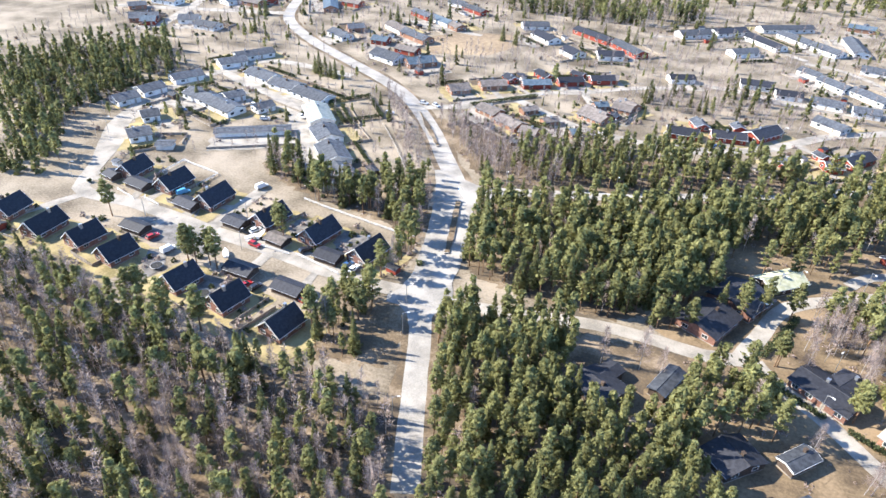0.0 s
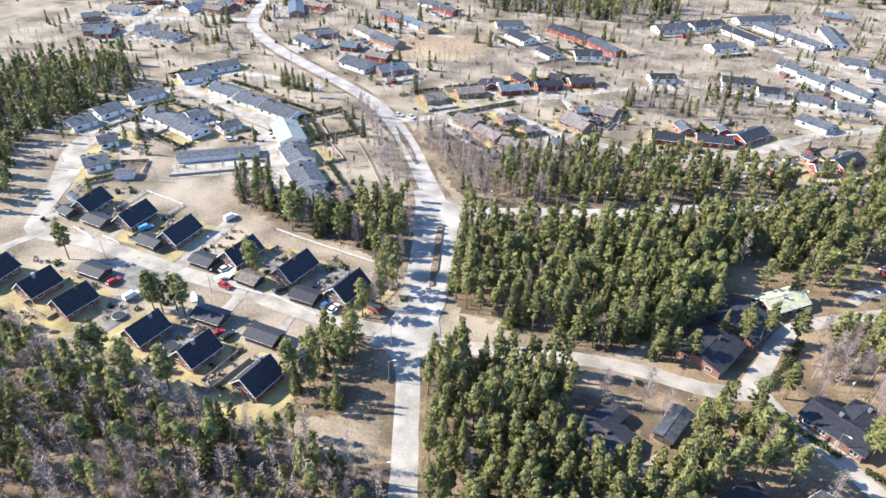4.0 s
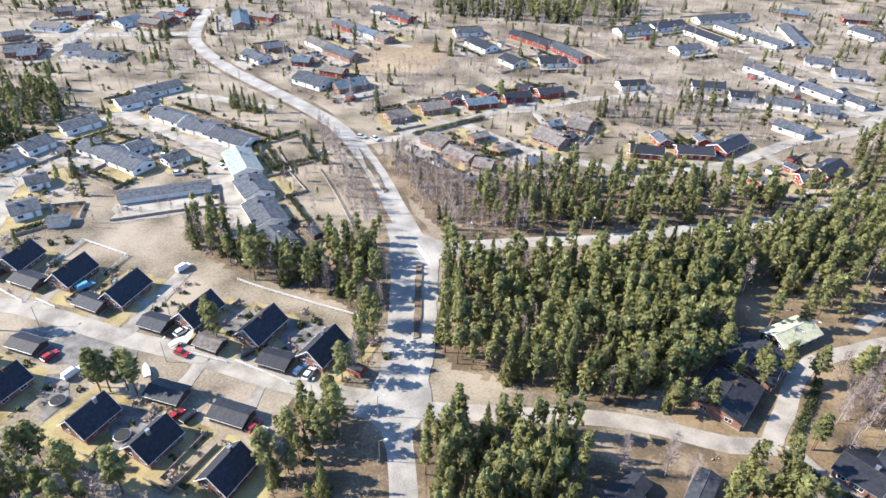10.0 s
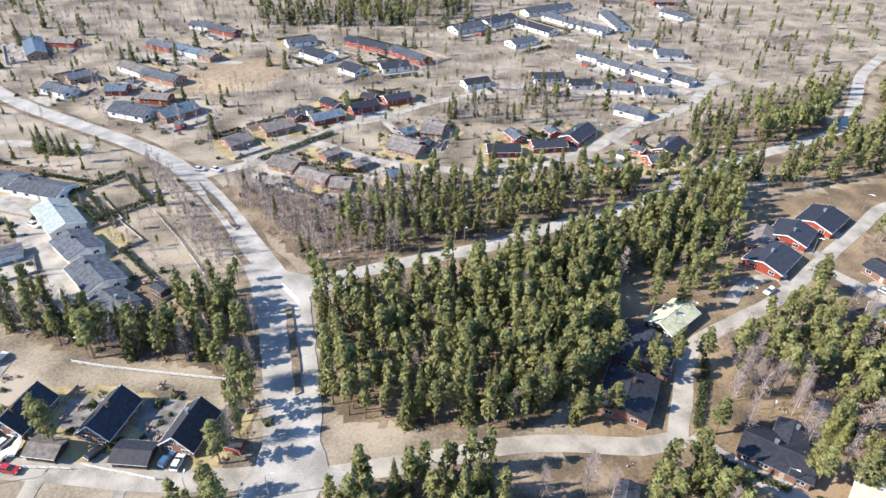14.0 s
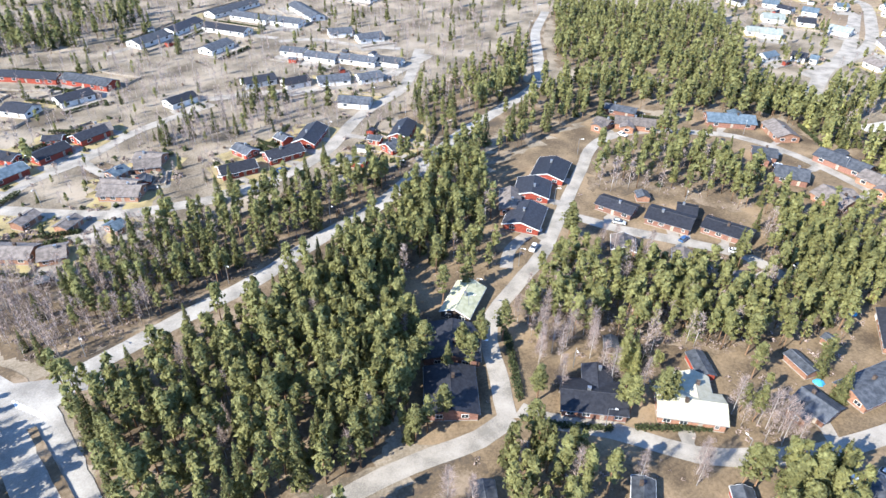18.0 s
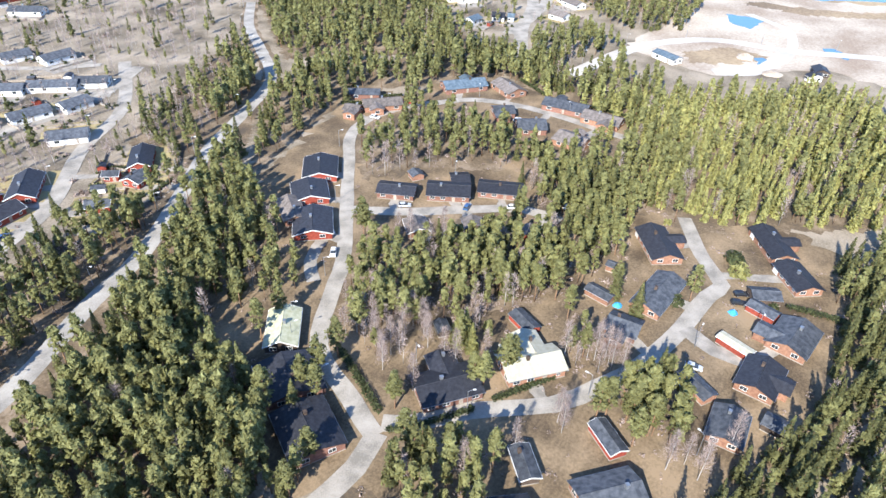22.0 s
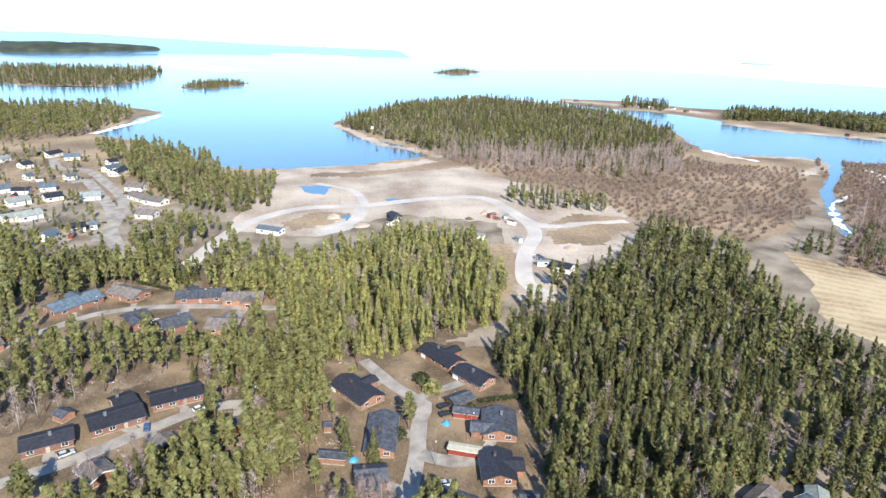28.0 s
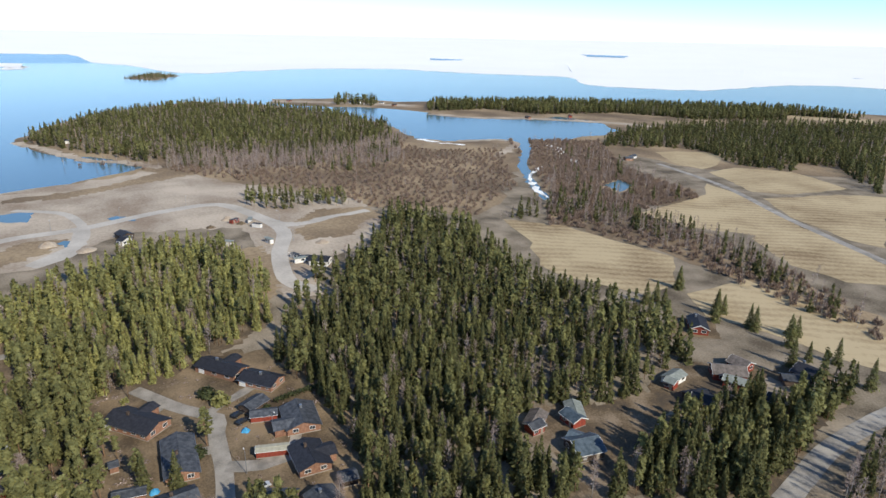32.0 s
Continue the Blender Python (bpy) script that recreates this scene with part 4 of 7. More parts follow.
def kerbed_island(points):
    """A raised strip of dark earth between the lanes, with a kerb of stone round it."""
    c = np.mean(np.array(points, float), 0)
    pts = outline(points, 2.0, 0.12, 3)
    ob = new("traffic_island")
    n = len(pts)
    ring = [c + (p - c) * s for s in (1.0, 0.985) for p in pts]
    v = [(p[0], p[1], z) for z, s in ((0.0, 0), (0.62, 0), (0.62, 1)) for p in ring[s * n:s * n + n]]
    f = [(k, (k + 1) % n, n + (k + 1) % n, n + k) for k in range(n)] + [(n + k, n + (k + 1) % n, 2 * n + (k + 1) % n, 2 * n + k) for k in range(n)]
    part("kerb", mesh("kerb", v, f, M_STREET), None, ob)
    bm = bmesh.new()
    bm.faces.new([bm.verts.new((p[0], p[1], 0.58)) for p in ring[n:]])
    bmesh.ops.triangulate(bm, faces=bm.faces[:])
    bmesh.ops.recalc_face_normals(bm, faces=bm.faces[:])
    part("soil", bm, M_FLOOR, ob)
    return tagged(ob, "kerbed traffic island of dark bare soil", "traffic island")


kerbed_island(ISLAND_A)
kerbed_island(ISLAND_B)

# ---- woods ----
def sprays(rng, centres, size, out):
    """Small pointed needle sprays at the centres, lying like loose shingles on a surface that faces outwards."""
    n = len(centres)
    face = out / (np.linalg.norm(out, axis=1)[:, None] + 1e-9) + rng.normal(size=(n, 3)) * 0.42
    face /= np.linalg.norm(face, axis=1)[:, None] + 1e-9
    way = np.cross(face, rng.normal(size=(n, 3)))
    way /= np.linalg.norm(way, axis=1)[:, None] + 1e-9
    side = np.cross(face, way)
    s = np.asarray(size)[:, None] * rng.uniform(0.65, 1.35, (n, 1))
    a, b = way * s, side * s * rng.uniform(0.4, 0.7, (n, 1))
    q = np.stack([centres - a * 0.5 - b, centres - a * 0.5 + b * rng.uniform(0.6, 1, (n, 1)), centres + a], 1)
    return q.reshape(-1, 3), np.arange(3 * n).reshape(-1, 3)


def pine_template(rng, h, count):
    """A full, softly domed pine crown: upswept branches in loose whorls with needle tufts on their outer ends."""
    base = h * rng.uniform(0.24, 0.4)
    branches = 40
    f = np.sort(rng.uniform(0, 1, branches) ** 0.95)
    f = 0.7 * f + 0.3 * np.round(f * 8) / 8
    az = np.arange(branches) * 2.4 + rng.uniform(-0.5, 0.5, branches)
    reach = h * 0.165 * np.clip(1.03 - f, 0, 1) ** 0.62 * (0.5 + 0.5 * np.minimum(1, f * 3.5)) * rng.uniform(0.5, 1.1, branches)
    z = base + (h * 0.93 - base) * f
    pick = rng.randint(0, branches, count)
    along = rng.uniform(0.25, 1.0, count) ** 0.5
    tuft = rng.normal(0, 1, (count, 3))
    tuft /= np.linalg.norm(tuft, axis=1)[:, None]
    r = reach[pick] * along
    t = az[pick]
    centre = np.stack([r * np.cos(t), r * np.sin(t), z[pick] + r * 0.25], 1) + tuft * (h * 0.04 * rng.uniform(0.3, 1, (count, 1)) * np.array([1, 1, 0.7]))
    out = tuft * 0.7 + np.stack([np.cos(t), np.sin(t), 0.25 + 0.6 * f[pick]], 1)
    return sprays(rng, centre, np.full(count, h * 0.036 * (600 / count) ** 0.5), out)


def spruce_template(rng, h, count):
    """A pointed spruce: drooping tiers from near the ground to the tip."""
    f = rng.uniform(0, 1, count) ** 1.25
    tier = np.round(f * 15)
    level = np.clip(tier / 15 + rng.normal(0, 0.012, count), 0, 1)
    az = rng.uniform(0, 2 * math.pi, count)
    lobe = 1 + 0.3 * np.sin(az * 5 + tier * 1.7)
    rad = h * 0.148 * (1.03 - level) ** 0.9 * lobe * np.sqrt(rng.uniform(0.2, 1, count))
    centre = np.stack([rad * np.cos(az), rad * np.sin(az), h * (0.06 + 0.93 * level) - rad * 0.35], 1)
    out = np.stack([np.cos(az), np.sin(az), np.full(count, 0.45)], 1)
    return sprays(rng, centre, np.full(count, h * 0.042 * (600 / count) ** 0.5) * (1.2 - 0.65 * f), out)


def twig_template(rng, h, twigs):
    """Bare limbs and twigs as thin slivers."""
    verts, faces = [], []
    for k in range(twigs):
        z0 = h * rng.uniform(0.25, 0.97)
        f = z0 / h
        az = rng.uniform(0, 2 * math.pi)
        reach = h * 0.17 * (1.15 - f) * rng.uniform(0.1, 0.9)
        p = Vector((reach * math.cos(az), reach * math.sin(az), z0))
        tilt = rng.uniform(0.4, 1.2)
        way = Vector((math.cos(az) * math.cos(tilt), math.sin(az) * math.cos(tilt), math.sin(tilt))) + Vector(rng.normal(0, 0.25, 3))
        q = p + way.normalized() * h * rng.uniform(0.05, 0.13)
        r = 0.05 * h / 14 * (400 / twigs) ** 0.6
        s = Vector(rng.normal(0, 1, 3)).cross(way).normalized() * r
        t = s.cross(way).normalized() * r
        b = len(verts)
        verts += [p + s, p - s, q + t * 0.4]
        faces += [(b, b + 1, b + 2)]
    return np.array([tuple(v) for v in verts]), faces


def thicket_template(rng, h, twigs):
    """A low rounded clump of upright stems and twigs."""
    az, r = rng.uniform(0, 2 * math.pi, twigs), np.sqrt(rng.uniform(0, 1, twigs)) * h * 0.45
    top = h * (1 - 0.5 * (r / (h * 0.45)) ** 2) * rng.uniform(0.55, 1, twigs)
    foot = np.stack([r * np.cos(az) * 0.7, r * np.sin(az) * 0.7, top * rng.uniform(0.1, 0.6, twigs)], 1)
    tip = np.stack([r * np.cos(az), r * np.sin(az), top], 1) + rng.normal(0, 0.05 * h, (twigs, 3))
    wide = rng.normal(0, 1, (twigs, 3)) * np.array([1, 1, 0.2])
    wide *= 0.028 * h * (150 / twigs) ** 0.6 / np.linalg.norm(wide, axis=1)[:, None]
    q = np.stack([foot - wide, foot + wide, tip], 1)
    return q.reshape(-1, 3), [tuple(g) for g in np.arange(3 * twigs).reshape(-1, 3).tolist()]


def trunk_data(h, r, rng, top=0.9, sides=5, lean=0.02):
    off = rng.normal(0, lean * h, 2)
    mid = (off[0] * 0.4, off[1] * 0.4, h * 0.45)
    return joined(tube((0, 0, -0.3), mid, r, r * 0.72, sides), tube(mid, (off[0] * 0.2, off[1] * 0.2, h * top), r * 0.72, r * 0.15, sides))


SPECIES = {
    "pine": ("pine_tree", M_NEEDLE, M_PINEBARK, "pine with a bare reddish trunk and olive-green crown"),
    "spruce": ("spruce_tree", M_SPRUCE, M_PINEBARK, "dark green pointed spruce with low branches"),
    "young": ("conifer_tree", M_LIGHTGREEN, M_PINEBARK, "light yellow-green young conifer"),
    "birch": ("birch_tree", M_TWIG, M_BIRCHBARK, "leafless birch with a pale trunk and brown twigs"),
    "thicket": ("willow_bush", M_THICKET, M_PINEBARK, "leafless reddish-brown willow thicket"),
}
BARE_KINDS = ("birch", "thicket")
BASE_H = {"pine": 15.0, "spruce": 15.0, "young": 13.0, "birch": 13.0, "thicket": 6.0}


def crown_arrays(kind, rng, detail):
    h = BASE_H[kind]
    if kind == "pine":
        return pine_template(rng, h, detail)
    if kind in ("spruce", "young"):
        return spruce_template(rng, h, detail)
    return thicket_template(rng, h, detail) if kind == "thicket" else twig_template(rng, h, detail)


NEAR, FAR, FARTHEST = {}, {}, {}
for s, kind in enumerate(SPECIES):
    nm, leafm, barkm, lab = SPECIES[kind]
    NEAR[kind], FAR[kind], FARTHEST[kind] = [], [], []
    for v in range(4):
        rng = np.random.RandomState(100 * s + v)
        verts, faces = crown_arrays(kind, rng, 1150 if kind not in BARE_KINDS else 620)
        crown = mesh("crown", verts, [tuple(int(i) for i in g) for g in faces], leafm)
        tv, tf = trunk_data(BASE_H[kind], 0.17 if kind not in BARE_KINDS else 0.11, rng, 0.93)
        NEAR[kind].append((mesh("trunk", tv, tf, barkm), crown))
        verts, faces = crown_arrays(kind, rng, 340 if kind not in BARE_KINDS else 150)
        tv, tf = trunk_data(BASE_H[kind], 0.19 if kind not in BARE_KINDS else 0.12, rng, 0.9, 3)
        FAR[kind].append(((np.array([tuple(p) for p in tv]), tf), (verts, [tuple(int(i) for i in g) for g in faces])))
        verts, faces = crown_arrays(kind, rng, 80 if kind not in BARE_KINDS else 60)
        tv, tf = tube((0, 0, 0), (0, 0, BASE_H[kind] * 0.85), 0.2 if kind not in BARE_KINDS else 0.11, 0.05, 3)
        FARTHEST[kind].append(((np.array([tuple(p) for p in tv]), tf[:3]), (verts, [tuple(int(i) for i in g) for g in faces])))


def plant(kind, x, y, h, turn, label=None, wide=1.0):
    nm, leafm, barkm, lab = SPECIES[kind]
    trunk, crown = NEAR[kind][int(turn * 7) % 4]
    tree = new(nm)
    s = h / BASE_H[kind]
    tree.matrix_basis = Matrix.Translation((x, y, 0)) @ Matrix.Rotation(turn, 4, "Z") @ Matrix.Diagonal((s * wide, s * wide, s, 1))
    for nme, me in (("trunk", trunk), ("crown", crown)):
        ob = new(nme, me)
        ob.parent = tree
    return tagged(tree, label or lab, "tree", group="trees of the woods")


STUFF = {}


def scatter(points, spacing, mix, height, seed, jitter=0.42, hide=0.2, tall=0.7):
    """Trees on a shaken grid inside the polygon: the ones near the middle of the plan as things, the others joined."""
    p = np.array(points, float)
    rng = np.random.RandomState(seed)
    lo, hi = p.min(0), p.max(0)
    gx, gy = np.meshgrid(np.arange(lo[0], hi[0], spacing), np.arange(lo[1], hi[1], spacing))
    xy = np.stack([gx.ravel(), gy.ravel()], 1)
    xy += rng.uniform(-jitter, jitter, xy.shape) * spacing
    xy = xy[inside(points, xy)]
    xy = xy[clear_of_roads(xy)]
    open_view = keeps_view_open(xy, height * tall)
    xy = xy[open_view | (rng.uniform(0, 1, len(xy)) < hide)]
    kinds = rng.choice(list(mix), len(xy), p=np.array(list(mix.values())) / sum(mix.values()))
    for (x, y), kind in zip(xy, kinds):
        h = height * BASE_H[kind] / 15 * rng.uniform(0.68, 1.18)
        turn = rng.uniform(0, 6.28)
        near = np.hypot(x - 35, y - 130) < 110 and COUNT[kind] < 102
        if near:
            COUNT[kind] += 1
            plant(kind, x, y, h, turn)
        else:
            STUFF.setdefault(kind, []).append((x, y, h, turn, rng.randint(4) + (4 if np.hypot(x - 60, y - 140) > 205 else 0)))


COUNT = {k: 0 for k in SPECIES}
CENTRE = np.array((12.0, 85.0))
ROAD_LINES = [(curve_points(pts, 4.0), w) for pts, w, _, _ in ROADS]
SHORE_CABINS = [(781.6, 126.6), (787.2, 116.5), (453.2, -360.1), (460.6, -374.2), (757.0, -547.0), (770.0, -476.4), (1033.6, -359.4), (1125.8, -224.0), (994.7, -364.7)]
PIT_HOUSES = [(396.5, 107.2), (303.6, 21.9), (308.9, 30.4), (370.3, 185.1), (396.5, 33.9), (349.6, 35.1), (355.6, 57.2)]
FARM_EXTRA = [(125.6, -0.6), (127.6, 13.7), (125.1, -47.2), (112.4, -43.9), (103.0, -84.3), (112.0, 8.2)]
ALL_HOUSES = ([(x, y, 0, 9, 9) for x, y in SHORE_CABINS + PIT_HOUSES + FARM_EXTRA] + STEEP + STEEP_WEST + CARPORT + WHITE_ROW + GARAGE_ROW + RED_ROW + BROWN_ROW + TERRACE + FAR_ROWS + FAR_ROWS_B + FAR_TOWN + FAR_TOWN_B
              + COURT_ROW + COURT_GARAGE + NORTH_VILLAS + SOUTH_VILLAS + DARK_VILLAS + WHITE_VILLA + FARM + VILLA_TOWN + PIT_SITE + FRONT_HOUSES + [(152.4, 90.9, 72, 9.8, 3.6)])


def clear_of_roads(xy):
    keep = ~(inside(BALL_FIELD, xy) | inside(CLEARING, xy))
    way = (xy - CENTRE) / np.linalg.norm(xy - CENTRE, axis=1)[:, None]
    for open_place in (RIVER, INLET, POND_A, POND_B, FARM_YARD):
        for off in (0, 7, 14):
            keep &= ~inside(open_place, xy + way * off)
    for line, w in ROAD_LINES:
        for k in range(0, len(xy), 500):
            part_xy = xy[k:k + 500]
            d = np.hypot(part_xy[:, None, 0] - line[None, :, 0], part_xy[:, None, 1] - line[None, :, 1]).min(1)
            keep[k:k + 500] &= d > w / 2 + 1.8
    for x, y, a, length, width in ALL_HOUSES:
        c, s = math.cos(radians(a)), math.sin(radians(a))
        dx, dy = xy[:, 0] - x, xy[:, 1] - y
        u, v = dx * c + dy * s, -dx * s + dy * c
        keep &= ~((abs(u) < length / 2 + 2.0) & (abs(v) < width / 2 + 2.0))
    return keep


VIEW_LINES = [(curve_points(pts, 3.0), w) for pts, w, _, nm in ROADS if nm in ("main_road", "main_road_north", "east_road", "west_street", "bend_street", "long_street", "south_street", "row_street", "red_street", "coast_road", "pit_road")]


def keeps_view_open(xy, h):
    """False for trees that would stand just before a road or a house as seen from above the middle of the plan."""
    way = xy - CENTRE
    d = np.linalg.norm(way, axis=1)
    way = way / d[:, None]
    keep = np.ones(len(xy), bool)
    for f in (0.25, 0.5, 0.75):
        p = xy + way * (h * d / (120 - h) * f)[:, None]
        for line, w in VIEW_LINES:
            for k in range(0, len(p), 500):
                q = p[k:k + 500]
                keep[k:k + 500] &= np.hypot(q[:, None, 0] - line[None, :, 0], q[:, None, 1] - line[None, :, 1]).min(1) > w / 2
        for x, y, a, length, width in ALL_HOUSES:
            c, s = math.cos(radians(a)), math.sin(radians(a))
            dx, dy = p[:, 0] - x, p[:, 1] - y
            keep &= ~((abs(dx * c + dy * s) < length / 2 - 0.5) & (abs(-dx * s + dy * c) < width / 2))
    return keep


PINEY = {"pine": 0.8, "spruce": 0.17, "birch": 0.03}
MIXED = {"pine": 0.35, "spruce": 0.25, "birch": 0.4}
SPRUCY = {"pine": 0.26, "spruce": 0.66, "birch": 0.08}
BARE = {"birch": 0.93, "spruce": 0.07}
LOW_TOWN = {"spruce": 0.14, "pine": 0.26, "birch": 0.35, "thicket": 0.25}
WOODS = [
    (WOOD_FRONT, 3.6, PINEY, 14), (WOOD_PINE, 4.0, PINEY, 15), (WOOD_CORNER, 4.6, {"pine": 0.6, "spruce": 0.3, "birch": 0.1}, 11),
    (WOOD_WEST, 4.4, {"pine": 0.62, "spruce": 0.16, "birch": 0.22}, 13.5), (WOOD_SOUTHWEST, 3.5, {"pine": 0.32, "spruce": 0.13, "birch": 0.55}, 13), (WEST_EDGE, 4.2, {"pine": 0.5, "spruce": 0.1, "birch": 0.4}, 12.5), (WOOD_VERGE, 4.5, {"pine": 0.72, "spruce": 0.16, "birch": 0.12}, 13),
    (WOOD_BIRCH, 4.0, BARE, 12.5), (WOOD_MID, 4.0, {"pine": 0.85, "birch": 0.15}, 14), (WOOD_NORTH, 6.0, {"pine": 0.8, "birch": 0.2}, 14),
    (WOOD_EAST, 5.2, PINEY, 14), (WOOD_ROADSIDE, 6.0, MIXED, 12), (WOOD_TOP, 6.0, PINEY, 13), (WOOD_TOP_B, 6.0, {"pine": 0.7, "spruce": 0.3}, 13),
    (WOOD_VILLA, 6.0, {"pine": 0.5, "spruce": 0.3, "young": 0.2}, 13), (WOOD_LIGHT, 4.6, {"young": 0.68, "pine": 0.2, "birch": 0.12}, 13),
    (WOOD_SPRUCE, 5.0, SPRUCY, 13), (WOOD_SPRUCE_B, 4.6, {"pine": 0.3, "spruce": 0.6, "birch": 0.1}, 14), (WOOD_PENINSULA, 6.5, {"pine": 0.2, "spruce": 0.48, "birch": 0.32}, 14),
    (WOOD_SCRUB, 6.2, {"thicket": 0.94, "birch": 0.06}, 10), (WOOD_RIVERSIDE, 5.2, {"thicket": 0.78, "birch": 0.16, "spruce": 0.06}, 12), (BELT, 6.0, {"birch": 0.75, "thicket": 0.25}, 13), (PENINSULA_BIRCH, 6.0, {"birch": 0.85, "spruce": 0.15}, 13), (FIELD_EDGE, 5.5, {"birch": 0.6, "spruce": 0.4}, 10), (EAST_BANK, 4.8, {"thicket": 0.9, "birch": 0.1}, 11), (WOOD_COAST_LEFT, 9.0, PINEY, 14), (WOOD_COAST, 7.0, PINEY, 13),
    (WOOD_MIDDLE_LEFT, 6.0, PINEY, 13), (WOOD_GARDEN, 6.5, PINEY, 13), (WOOD_LOW, 6.0, PINEY, 13), (WOOD_SPIT, 6.2, SPRUCY, 15), (WOOD_SPIT_TIP, 9.0, SPRUCY, 15),
    (WOOD_FARFIELD, 6.8, {"spruce": 0.75, "pine": 0.1, "birch": 0.15}, 14), (WOOD_NORTHWEST, 5.5, {"spruce": 0.6, "pine": 0.3, "birch": 0.1}, 13), (WOOD_BACK, 6.0, MIXED, 14),
    (WOOD_TOWN_A, 6.0, {"birch": 0.7, "spruce": 0.2, "pine": 0.1}, 11), (WOOD_TOWN_B, 5.5, BARE, 9), (WOOD_TOWN_C, 7.0, BARE, 10), (WOOD_TOWN_D, 7.0, BARE, 10),
    (WOOD_SPRUCE_C, 6.5, SPRUCY, 13), (CLUMP_B, 3.7, PINEY, 15), (CLUMP_C, 3.9, PINEY, 15), 
    (CLUMP_F, 4.8, PINEY, 14), (CLUMP_G, 4.4, PINEY, 14), (GROVE_BIRCH, 5.5, {"birch": 0.75, "pine": 0.25}, 12),
    (PIT_TREES, 5.0, {"pine": 0.4, "birch": 0.45, "spruce": 0.15}, 10), (WOOD_EDGE, 4.0, {"birch": 0.8, "spruce": 0.2}, 13), (WOOD_FARM, 4.4, {"pine": 0.35, "spruce": 0.6, "birch": 0.05}, 14), (GROVE_SOUTH, 4.5, {"birch": 0.7, "pine": 0.3}, 12), (GARDEN_EAST, 6.0, {"pine": 0.7, "young": 0.15, "birch": 0.15}, 12),
    (VERGE_LEFT, 3.6, {"birch": 1.0}, 11), (VERGE_RIGHT, 6.0, BARE, 10), (TOWN_WEST, 9.5, {"birch": 0.88, "spruce": 0.04, "pine": 0.08}, 9),
    (TOWN_NORTH, 8.5, {"birch": 0.93, "spruce": 0.05, "pine": 0.02}, 12), (TOWN_RED, 9.0, {"birch": 0.9, "pine": 0.05, "spruce": 0.05}, 9),
    ([(225, 425), (420, 430), (520, 720), (270, 600)], 10.0, {"birch": 0.8, "pine": 0.2}, 11), (BACK_HILLS, 11.0, MIXED, 15), (HILL_TOWN, 11.0, {"birch": 0.5, "pine": 0.25, "spruce": 0.25}, 11),
    (TOWN_WEST, 13.0, LOW_TOWN, 6.5), (TOWN_NORTH, 13.0, LOW_TOWN, 6.5), (TOWN_RED, 12.0, LOW_TOWN, 6), (HILL_TOWN, 13.0, LOW_TOWN, 7),
    (ISLE_A, 8.0, SPRUCY, 9), (ISLE_C, 11.5, {"spruce": 0.6, "pine": 0.15, "birch": 0.25}, 15), (ISLE_B, 10.0, SPRUCY, 8),
    ([(340, 270), (430, 240), (560, 330), (640, 470), (560, 520), (440, 430)], 11.0, {"pine": 0.4, "spruce": 0.25, "birch": 0.35}, 9),
]
for seed, (pts, spacing, mix, height) in enumerate(WOODS):
    scatter(pts, spacing, mix, height, seed + 11, hide=1.0 if pts in (WOOD_FRONT, WEST_EDGE) else 1.0 if pts in (WOOD_EDGE, PIT_TREES) else 0.45 if pts in (WOOD_FARM, WOOD_SPRUCE_B) else 0.75 if pts in (CLUMP_B, CLUMP_C, CLUMP_F, CLUMP_G, WOOD_VERGE, WOOD_WEST, WOOD_CORNER, WOOD_MID, WOOD_LOW, GARDEN_EAST) else 0.22 if pts is WOOD_PINE else 0.25, tall=0.85 if pts is WOOD_PINE else 0.7)
    if seed < 16:
        cells("forest_floor", pts, M_FLOOR, "brown forest floor with needles and dead grass", size=1.7 if seed < 8 else 3.0)


def grow_stuff(kind):
    """All far trees of one kind as two joined meshes: the trunks and the crowns."""
    nm, leafm, barkm, lab = SPECIES[kind]
    rows = STUFF.get(kind, [])
    for which, label, m in ((0, "trunks", barkm), (1, "crowns", leafm)):
        V, F, sizes, k = [], [], [], 0
        for x, y, h, turn, v in rows:
            verts, faces = (FAR[kind] + FARTHEST[kind])[v][which]
            s, c, n = h / BASE_H[kind], math.cos(turn), math.sin(turn)
            r = verts * s
            V.append(np.stack([r[:, 0] * c - r[:, 1] * n + x, r[:, 0] * n + r[:, 1] * c + y, r[:, 2]], 1))
            for g in FLAT[kind, v, which]:
                F.append(g[0] + k)
                sizes.append(g[1])
            k += len(verts)
        V, loops, sizes = np.concatenate(V).astype(np.float32), np.concatenate(F).astype(np.int32), np.concatenate(sizes).astype(np.int32)
        me = bpy.data.meshes.new("far_" + kind)
        me.vertices.add(len(V))
        me.vertices.foreach_set("co", V.ravel())
        me.loops.add(len(loops))
        me.loops.foreach_set("vertex_index", loops)
        me.polygons.add(len(sizes))
        me.polygons.foreach_set("loop_start", np.concatenate([[0], np.cumsum(sizes)[:-1]]).astype(np.int32))
        me.update(calc_edges=True)
        me.materials.append(m)
        ob = new(kind + "_forest_" + label, me)
        tagged(ob, ("trunks of " if which == 0 else "crowns of ") + lab.split(" with")[0] + " forest", "forest", kind="stuff")


FLAT = {}
for kind in SPECIES:
    for v in range(8):
        for which in (0, 1):
            faces = (FAR[kind] + FARTHEST[kind])[v][which][1]
            FLAT[kind, v, which] = [(np.concatenate([np.array(g) for g in faces]), np.array([len(g) for g in faces]))]
for kind in SPECIES:
    if STUFF.get(kind):
        grow_stuff(kind)


